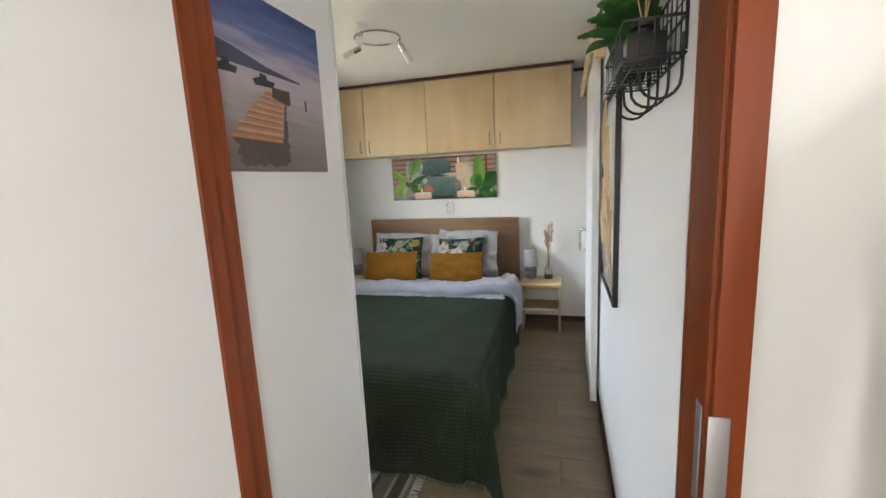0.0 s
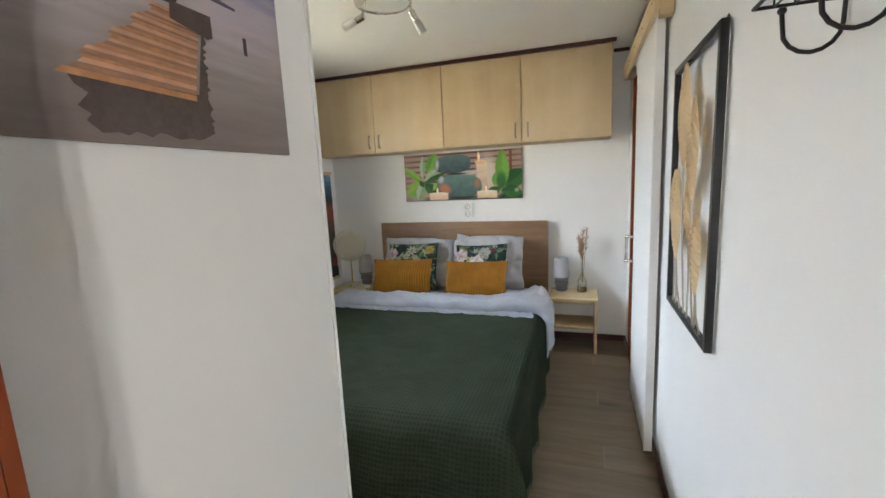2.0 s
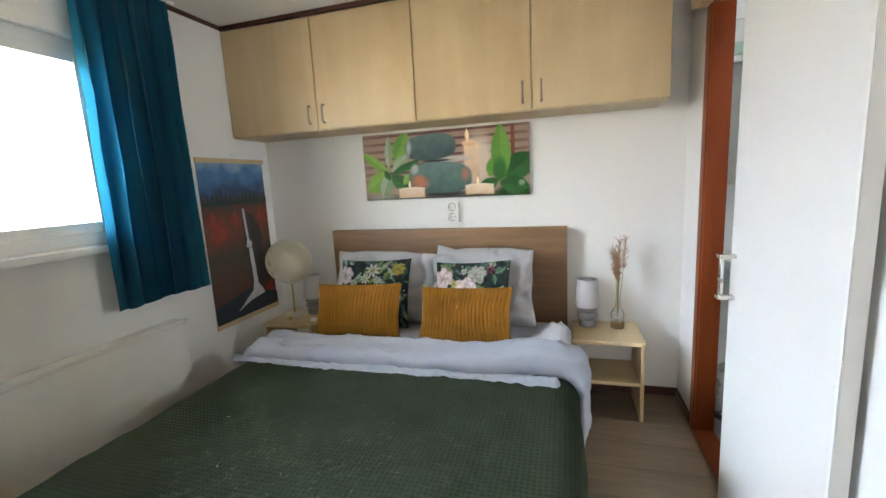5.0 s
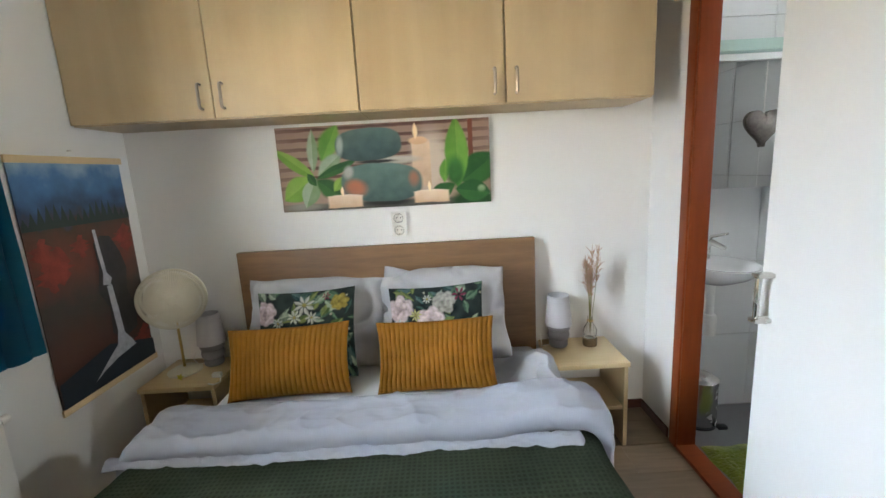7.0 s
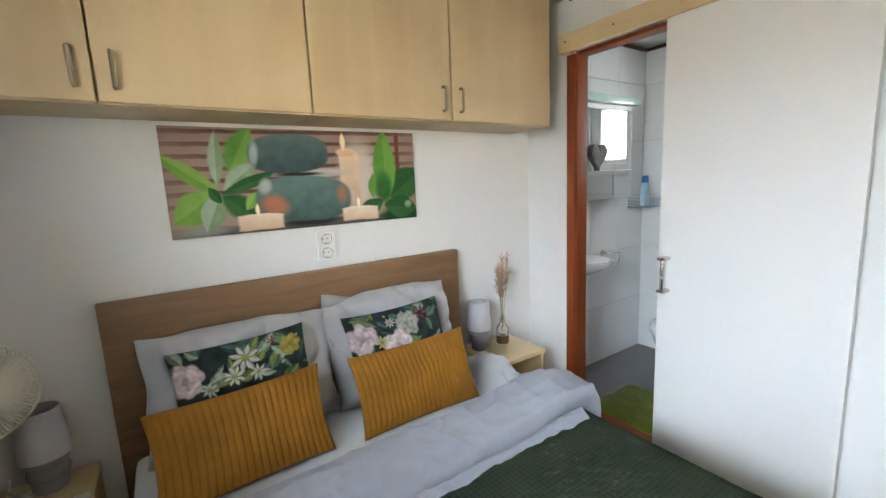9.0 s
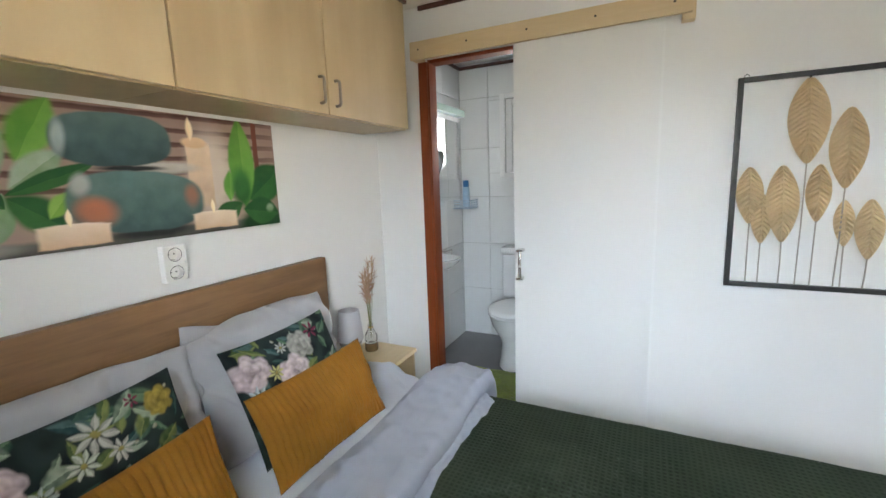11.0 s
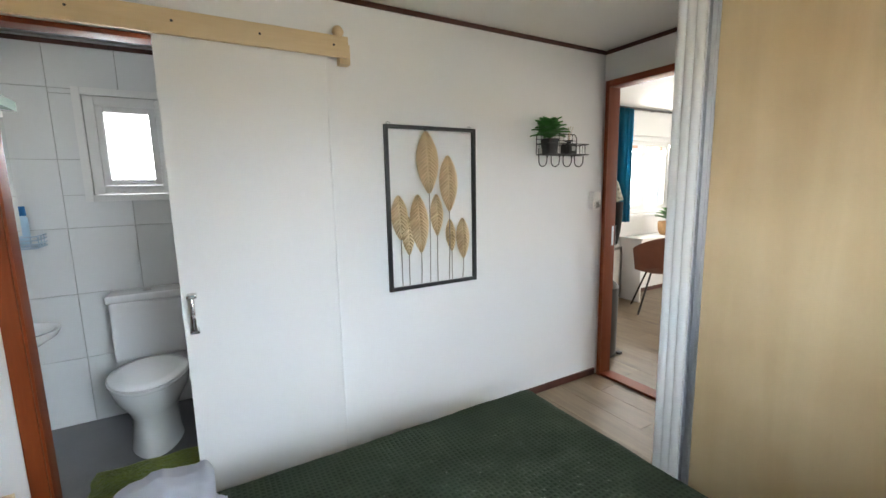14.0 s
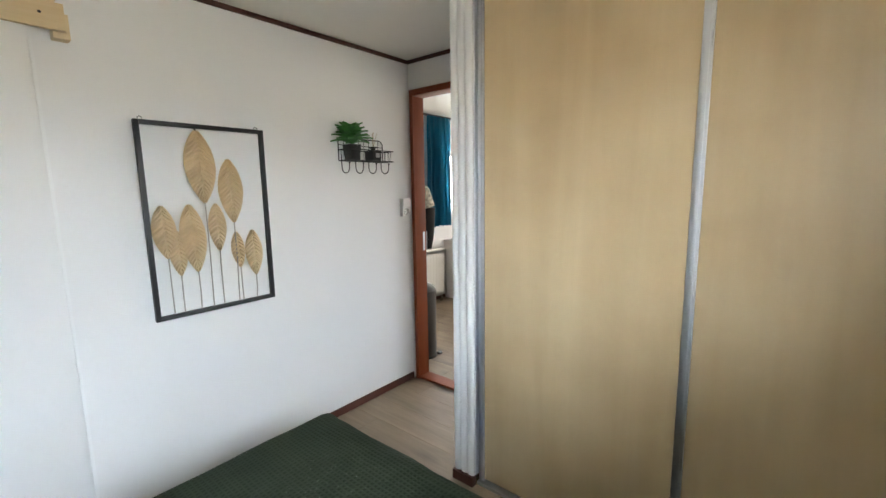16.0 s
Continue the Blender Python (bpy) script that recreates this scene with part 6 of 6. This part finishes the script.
MIRROR = bpy.data.materials.new("mirror")
MIRROR.use_nodes = True
MIRROR.node_tree.nodes["Principled BSDF"].inputs["Metallic"].default_value = 1.0
MIRROR.node_tree.nodes["Principled BSDF"].inputs["Roughness"].default_value = 0.01
MIRROR.node_tree.nodes["Principled BSDF"].inputs["Base Color"].default_value = (0.86, 0.88, 0.87, 1)
mc = thing("mirror_cabinet", "white bathroom cabinet with three mirror doors", "cabinet", (0.0, 5.23, 1.19))
part("body", box(-0.36, 0.29, 5.168, 5.308, 1.195, 1.735, 0.002), PVC, mc)
for a, b in ((-0.36, -0.216), (-0.214, 0.088), (0.09, 0.29)):
    d = part("mirror_door", box(a + 0.002, b - 0.001, 5.150, 5.155, 1.19, 1.735), MIRROR, mc, "mirror door")
    part("door_back", box(a + 0.002, b - 0.001, 5.1552, 5.1675, 1.19, 1.735), PVC, d)
part("cornice", box(-0.37, 0.30, 5.10, 5.308, 1.770, 1.815, 0.003), mat("green_glass_shelf", (0.45, 0.60, 0.54), 0.1, var=0.03, bump=0), mc, "greenish glass canopy")
part("light_strip", box(-0.36, 0.29, 5.15, 5.308, 1.741, 1.769, 0.002), PVC, mc)
hm = Matrix.Translation((-0.075, 5.149, 1.462))
HEART = mat("grey_wicker", (0.13, 0.115, 0.10), 0.9, var=0.4, scale=60, bump=0.6, grain=120, depth=0.004)
ht = thing("heart_ornament", "grey wicker heart hanging on the mirror door", "ornament", (-0.075, 5.14, 1.37))
hp = [(0.0052 * 16 * math.sin(t) ** 3 * 0.95, 0.0052 * (13 * math.cos(t) - 5 * math.cos(2 * t) - 2 * math.cos(3 * t) - math.cos(4 * t)) * 1.05) for t in (k * 2 * math.pi / 40 for k in range(40))]
hb = flat(hp, 0.02, hm)
bmesh.ops.bevel(hb, geom=[e for e in hb.edges], offset=0.004, segments=2, affect="EDGES")
part("heart", hb, HEART, ht)
part("string", tube([(-0.075, 5.147, 1.49), (-0.075, 5.1475, 1.60), (-0.075, 5.148, 1.735)], 0.002, 5), WHITEPL, ht)

ph = thing("paper_holder", "chrome toilet paper holder on the tiled wall", "paper holder", (0.3, 5.3, 0.75))
part("rose", lathe([(0, 0), (0.024, 0), (0.022, 0.012), (0, 0.014)], m=Matrix.Translation((0.22, 5.308, 0.80)) @ pose(0, 0, 0, 90, 0, 0)), CHROME, ph)
part("bar", tube([(0.22, 5.30, 0.80), (0.22, 5.265, 0.80), (0.225, 5.26, 0.798), (0.345, 5.26, 0.795), (0.35, 5.26, 0.79), (0.35, 5.26, 0.73), (0.345, 5.26, 0.725), (0.21, 5.26, 0.722)], 0.005, 8), CHROME, ph)

pb = thing("pedal_bin", "small chrome pedal bin under the wash basin", "bin", (-0.27, 5.17, 0))
part("body", lathe([(0, 0.012), (0.083, 0.012), (0.085, 0.02), (0.083, 0.225), (0, 0.225)], (-0.27, 5.175, 0.0), 32), CHROME, pb)
part("lid", lathe([(0.086, 0.226), (0.086, 0.245), (0.06, 0.262), (0, 0.268)], (-0.27, 5.175, 0), 32), CHROME, pb)
part("foot_ring", lathe([(0.086, 0), (0.088, 0.012), (0, 0.012)], (-0.27, 5.175, 0), 32), BLACK, pb)
part("pedal", box(-0.215, -0.17, 5.085, 5.115, 0.004, 0.022, 0.005), BLACK, pb)

MATGREEN = mat("lime_pile", (0.20, 0.26, 0.018), 0.95, var=0.3, scale=18, bump=0.9, grain=90, sheen=0.4, depth=0.008, tint=(0.27, 0.33, 0.04))
bmx = thing("bath_mat", "lime green fluffy bath mat on the bathroom floor", "bath mat", (-0.16, 4.68, 0))
part("mat_cloth", sheet(lambda u, v: (-0.385 + 0.44 * u + 0.006 * math.sin(v * 21), 4.37 + 0.60 * v + 0.006 * math.sin(u * 17), 0.006 + 0.016 * min(1, 12 * min(u, 1 - u, v, 1 - v)) + 0.006 * nz(u * 4, v * 6, 0, 9) * min(1, 12 * min(u, 1 - u, v, 1 - v))), 60, 80, 0.005), MATGREEN, bmx, smooth=80)

BLUEPL = mat("pale_blue_plastic", (0.42, 0.52, 0.62), 0.4, var=0.05, bump=0)
sb = thing("shower_basket", "pale blue plastic corner basket on the tiles", "basket", (0.60, 5.22, 1.10))
part("tray", box(0.50, 0.692, 5.16, 5.305, 1.10, 1.108, 0.003), BLUEPL, sb)
for z in (1.125, 1.145, 1.165):
    part("rail", tube([(0.505, 5.30, z), (0.505, 5.175, z), (0.52, 5.162, z), (0.69, 5.162, z)], 0.004, 6), BLUEPL, sb)
for p in ((0.505, 5.24), (0.505, 5.18), (0.55, 5.162), (0.60, 5.162), (0.65, 5.162)):
    part("upright", tube([(*p, 1.104), (*p, 1.166)], 0.003, 6), BLUEPL, sb)
bt = thing("shampoo_bottle", "pale bottle with a blue cap in the basket", "bottle", (0.60, 5.23, 1.108))
part("body", lathe([(0, 0), (0.026, 0), (0.028, 0.01), (0.028, 0.15), (0.02, 0.165), (0, 0.165)], (0.60, 5.23, 1.1085)), plain("pale_blue_bottle", (0.40, 0.58, 0.72), 0.3), bt)
part("cap", lathe([(0.022, 0), (0.024, 0.004), (0.022, 0.05), (0, 0.052)], (0.60, 5.23, 1.2738)), plain("blue_cap", (0.02, 0.16, 0.42), 0.3), bt)

upvc_window("window_2", "x", XO + 0.06, 4.532, 4.923, 1.377, 1.938, "small white bathroom window", 0.035, depth=0.10, room=-1)
wh = thing("window_handle", "grey window stay on the bathroom window", "handle", (XO, 4.72, 1.42))
part("handle", tube([(XO + 0.018, 4.74, 1.445), (XO - 0.004, 4.74, 1.445), (XO - 0.008, 4.73, 1.445), (XO - 0.008, 4.63, 1.452)], 0.006, 8), ALU, wh)
for a in ((4.492, 4.530, 1.337, 1.978), (4.925, 4.963, 1.337, 1.978), (4.5305, 4.9245, 1.337, 1.375), (4.5305, 4.9245, 1.94, 1.978)):
    solid("trim", box(XO - 0.022, XO - 0.002, *a, 0.003), PVC, "white trim round the bathroom window", "trim", kind="structure")
strip("trim", XO - 0.016, XO - 0.002, 3.21, 5.30, ZC - 0.045, ZC - 0.02, "dark brown strip along the bathroom ceiling")
strip("trim", -0.39, XO - 0.017, 5.294, 5.308, ZC - 0.045, ZC - 0.02, "dark brown strip along the bathroom ceiling")

# ---------- living room, seen through the doorway ----------
upvc_window("window_3", "x", XE + 0.05, -0.898, 0.098, 1.002, 1.928, "white plastic living room window", 0.05, split=-0.36)
solid("window_sill", box(XE - 0.05, XE + 0.02, -0.94, 0.14, 0.965, 0.998, 0.006), PVC, "white window sill board", "sill", kind="structure")
curtain(XE - 0.09, 0.02, 0.46, 2.205, 0.935, 6, 0.032, "teal cotton curtain hanging beside the living room window")
curtain(XE - 0.09, -1.35, -0.92, 2.205, 0.935, 6, 0.032, "teal cotton curtain hanging beside the living room window")
cr2 = thing("curtain_rail", "dark curtain rail under the living room ceiling", "curtain rail", (XE - 0.09, -0.4, 2.21))
part("rail", tube([(XE - 0.09, -1.45, 2.212), (XE - 0.09, 0.55, 2.212)], 0.008, 10), BLACK, cr2)
for y in (-1.4, -0.4, 0.5):
    part("bracket", tube([(XE - 0.0005, y, 2.212), (XE - 0.085, y, 2.212)], 0.006, 8), BLACK, cr2)
rad2 = radiator(XE - 0.11, XE - 0.03, 0.17, 0.62, 0.085, 0.655, -1, "white panel radiator under the living room window")
for y in (0.22, 0.55):
    part("foot", box(XE - 0.085, XE - 0.06, y, y + 0.025, 0.0, 0.10, 0.002), CHROME, rad2, "steel floor bracket")
    part("bracket", box(XE - 0.034, XE - 0.0005, y, y + 0.02, 0.3, 0.5), ENAMEL, rad2)
dk = thing("desk", "white desk standing against the living room wall", "desk", (0.55, -0.5, 0))
part("top", box(0.49, XE - 0.004, -1.15, 0.085, 0.715, 0.745, 0.004), DOORWHITE, dk)
part("side_panel", box(0.51, XE - 0.006, 0.05, 0.075, 0.0, 0.7145, 0.003), DOORWHITE, dk)
part("side_panel", box(0.51, XE - 0.006, -1.14, -1.115, 0.0, 0.7145, 0.003), DOORWHITE, dk)
part("back_panel", box(XE - 0.03, XE - 0.012, -1.114, 0.0495, 0.35, 0.7145), DOORWHITE, dk)
LEATHER = mat("brown_leather", (0.19, 0.085, 0.055), 0.5, var=0.15, scale=8, bump=0.4, grain=160)
chr_ = thing("shell_chair", "brown leather shell chair with dark metal legs at the desk", "chair", m=pose(0.20, 0.21, 0, 0, 0, -135))


def shell(u, v):
    a = (u - 0.5) * 2.5
    k = v
    x = 0.285 * math.sin(a) * (0.9 + 0.12 * k)
    y = -0.20 * math.cos(a) * (0.9 + 0.25 * k) + 0.02
    z = 0.46 + k * (0.36 - 0.17 * abs(u - 0.5) ** 1.5 * 4 * 0.55)
    return x, y, z


part("backrest", sheet(shell, 32, 14, 0.022), LEATHER, chr_, local=True, smooth=70)
part("seat", loft([[(0.9 * s * 0.23 * math.cos(a), 0.9 * s * 0.22 * math.sin(a) + 0.02, z) for a in (k * 2 * math.pi / 32 for k in range(32))] for s, z in ((0.6, 0.425), (1.0, 0.445), (1.08, 0.475), (1.0, 0.495), (0.6, 0.500))]), LEATHER, chr_, local=True, smooth=70)
for sx in (-1, 1):
    for sy in (-1, 1):
        part("leg", tube([(0.09 * sx, 0.02 + 0.09 * sy, 0.43), (0.22 * sx, 0.02 + 0.21 * sy, 0.0)], 0.010, 8), BLACK, chr_, local=True)
bk = thing("plant_basket", "green plant in a woven basket on the desk", "plant", (0.58, -0.52, 0.745))
WICKER = mat("woven_wicker", (0.40, 0.24, 0.11), 0.8, var=0.35, scale=60, bump=0.8, grain=120, depth=0.005)
part("basket", lathe([(0, 0), (0.085, 0), (0.11, 0.05), (0.115, 0.13), (0.108, 0.16), (0.10, 0.155), (0.10, 0.1), (0, 0.1)], (0.58, -0.52, 0.7455), 28), WICKER, bk)
random.seed(21)
part("stalk", tube([(0.58, -0.52, 0.84), (0.575, -0.52, 0.98), (0.58, -0.52, 1.06)], 0.006, 6), STALK, bk)
for k in range(22):
    a = k * 2.4
    r = 0.17 * (1 - 0.5 * k / 22)
    b = Vector((0.58, -0.52, 0.93 + 0.10 * k / 22))
    part("leaf", leaf_sheet(b, b + Vector((r * math.cos(a), r * math.sin(a), 0.05 + 0.03 * random.random())), 0.045, 0.03), LEAFGREEN, bk, smooth=80)

DARKPL = mat("dark_grey_plastic", (0.03, 0.028, 0.028), 0.4, var=0.1, bump=0.05)
bn = thing("pedal_bin", "tall dark grey pedal bin beside the doorway", "bin", (-0.255, 1.645, 0))
part("body", lathe([(0, 0.02), (0.105, 0.02), (0.108, 0.04), (0.112, 0.54), (0, 0.54)], (-0.255, 1.645, 0), 32), DARKPL, bn)
part("lid", lathe([(0.115, 0.541), (0.115, 0.565), (0.09, 0.60), (0.04, 0.625), (0, 0.63)], (-0.255, 1.645, 0), 32), DARKPL, bn)
part("base", lathe([(0, 0), (0.112, 0), (0.112, 0.02), (0, 0.02)], (-0.255, 1.645, 0), 32), BLACK, bn)
part("pedal", box(-0.365, -0.325, 1.53, 1.57, 0.004, 0.024, 0.006), BLACK, bn)

JACKET = mat("black_knit", (0.012, 0.011, 0.012), 0.9, var=0.2, scale=20, bump=0.4, grain=200)
YOKE = mat("patterned_knit", (0.05, 0.04, 0.035), 0.9, var=0.9, scale=46, bump=0.4, grain=90, tint=(0.62, 0.52, 0.42))
jk = thing("jacket", "black jacket with a patterned yoke hanging on a coat hook", "jacket", (-0.33, 1.80, 0.9))
hook_at = (-0.23, 1.885, 1.62)


def jring(z, rx, ry, cx, cy):
    return [(cx + rx * math.cos(a) * (1 + 0.10 * math.sin(5 * a)), min(cy + ry * math.sin(a) * (1 + 0.08 * math.sin(4 * a)), 1.89), z) for a in (k * 2 * math.pi / 36 for k in range(36))]


part("body", loft([jring(0.86, 0.10, 0.075, -0.20, 1.78), jring(1.0, 0.115, 0.08, -0.20, 1.78), jring(1.235, 0.12, 0.08, -0.20, 1.78)]), JACKET, jk, smooth=70)
part("yoke", loft([jring(1.236, 0.122, 0.081, -0.20, 1.78), jring(1.36, 0.11, 0.07, -0.21, 1.79), jring(1.46, 0.06, 0.05, -0.22, 1.82), jring(1.58, 0.02, 0.02, -0.23, 1.86)]), YOKE, jk, smooth=70)
slv = [(-0.265, 1.735, 1.42), (-0.315, 1.685, 1.36), (-0.34, 1.66, 1.24)]
part("upper_sleeve", tube(slv, 0.05, 16, radii=[0.05, 0.062, 0.062]), YOKE, jk, smooth=70)
part("sleeve", tube([slv[-1], (-0.34, 1.66, 1.12), (-0.335, 1.66, 1.0), (-0.33, 1.66, 0.915)], 0.05, 16, radii=[0.061, 0.058, 0.05, 0.036]), JACKET, jk, smooth=70)
ck = thing("coat_hook", "metal coat hook on the living room wall", "hook", hook_at)
part("hook", tube([(-0.23, 1.899, 1.64), (-0.23, 1.87, 1.62), (-0.23, 1.858, 1.60), (-0.23, 1.85, 1.62)], 0.005, 8), CHROME, ck)
strip("baseboard", XE - 0.012, XE - 0.0005, -2.69, 1.88, 0, 0.05, "dark brown skirting along the wall")
strip("trim", XE - 0.014, XE - 0.0005, -2.69, 1.88, ZC - 0.024, ZC - 0.0005, "dark brown strip where wall and ceiling meet")

# bright daylight outside the windows
GLOW = bpy.data.materials.new("bright_sky")
GLOW.use_nodes = True
gn = GLOW.node_tree.nodes
gb = gn["Principled BSDF"]
gb.inputs["Base Color"].default_value = (0, 0, 0, 1)
gb.inputs["Emission Color"].default_value = (0.95, 0.98, 1.0, 1)
gb.inputs["Emission Strength"].default_value = 5.0
structure("backdrop_west", box(-6.05, -6.0, -4, 12, -0.34, 8), GLOW, "bright overcast distance outside the bedroom")
structure("backdrop_east", box(5.0, 5.05, -0.6, 12, -0.34, 8), GLOW, "bright distance outside the bathroom")
nh = thing("neighbour_house", "orange brick chalet wall outside the living room window", "house", (4.6, -7.5, -0.35))
BRICK = mat("orange_brick", (0.55, 0.25, 0.12), 0.9, var=0.3, scale=8, bump=0.4, grain=30)
part("wall", slab("x", 4.5, 4.7, -10.0, -5.0, -0.35, 2.7, [(-7.2, -6.2, 0.6, 1.75)]), BRICK, nh, smooth=None)
part("window", box(4.56, 4.62, -7.2, -6.2, 0.6, 1.75), PVC, nh)
part("roof", box(4.2, 5.2, -10.2, -4.8, 2.7, 2.85, 0.02), DARKTRIM, nh)
# ---------- floor planks ----------
def planks(name, x0, x1, y0, y1, label, shift):
    """Laminate planks laid along x with a small joint between them."""
    holder = thing(name, label, "", ((x0 + x1) / 2, (y0 + y1) / 2, 0), kind="structure")
    wide, long_ = 0.19, 1.28
    shared = {}
    row, y = 0, y0
    while y < y1 - 0.01:
        yy = min(y + wide, y1)
        x = x0 - (0.43 * row + shift) % long_
        while x < x1:
            a, b = max(x, x0), min(x + long_, x1)
            if b - a > 0.02:
                key = (round(b - a, 3), round(yy - y, 3))
                if key not in shared:
                    bm_ = box(-(b - a) / 2 + 0.0006, (b - a) / 2 - 0.0006, -(yy - y) / 2 + 0.0006, (yy - y) / 2 - 0.0006, -0.0115, 0.0, 0.0009, 1)
                    shared[key] = finish(bm_, FLOORWOOD, "plank")
                p = new("plank", shared[key])
                p.parent = holder
                p.location = ((a + b) / 2 - (x0 + x1) / 2, (y + yy) / 2 - (y0 + y1) / 2, 0)
            x += long_
        y, row = yy, row + 1


planks("floor", XL, XR, YD - 0.004, YB, "grey-brown oak laminate plank floor in the bedroom", 0.2)
planks("floor_living", XL, XE, -2.69, YL + 0.008, "pale oak laminate plank floor in the living room", 0.5)

# ---------- bathroom tiles ----------
def cut(r, h):
    """The rectangle r less the hole h, as up to four rectangles (u0, u1, z0, z1)."""
    if h[0] >= r[1] or h[1] <= r[0] or h[2] >= r[3] or h[3] <= r[2]:
        return [r]
    out = []
    if h[2] > r[2]:
        out.append((r[0], r[1], r[2], h[2]))
    if h[3] < r[3]:
        out.append((r[0], r[1], h[3], r[3]))
    z0, z1 = max(r[2], h[2]), min(r[3], h[3])
    if h[0] > r[0]:
        out.append((r[0], h[0], z0, z1))
    if h[1] < r[1]:
        out.append((h[1], r[1], z0, z1))
    return out


def tiles(wall, us, zs, place, hole=None):
    holder = bpy.data.objects[wall]
    shared = {}
    for a, b in zip(us, us[1:]):
        for c, d in zip(zs, zs[1:]):
            for u0, u1, z0, z1 in cut((a, b, c, d), hole) if hole else [(a, b, c, d)]:
                if u1 - u0 < 0.02 or z1 - z0 < 0.02:
                    continue
                key = (round(u1 - u0, 3), round(z1 - z0, 3))
                if key not in shared:
                    shared[key] = finish(box(-(u1 - u0) / 2 + 0.0014, (u1 - u0) / 2 - 0.0014, -0.0105, 0.0, -(z1 - z0) / 2 + 0.0014, (z1 - z0) / 2 - 0.0014, 0.0012, 1), TILE, "tile")
                t_ = new("tile", shared[key])
                t_.parent = holder
                t_.matrix_basis = place((u0 + u1) / 2, (z0 + z1) / 2)


zs_ = (0.002, 0.41, 0.80, 1.188, 1.577, 1.967, ZC - 0.004)
tiles("wall_bath_east", (3.202, 3.48, 3.797, 4.114, 4.431, 4.748, 5.065, 5.309), zs_, lambda u, z: Matrix.Translation((XO + 0.0105, u, z)) @ pose(0, 0, 0, 0, 0, -90), (4.531, 4.924, 1.376, 1.939))
tiles("wall_bath_north", (-0.40, -0.247, 0.07, 0.387, 0.699), zs_, lambda u, z: Matrix.Translation((u, 5.3205, z)))
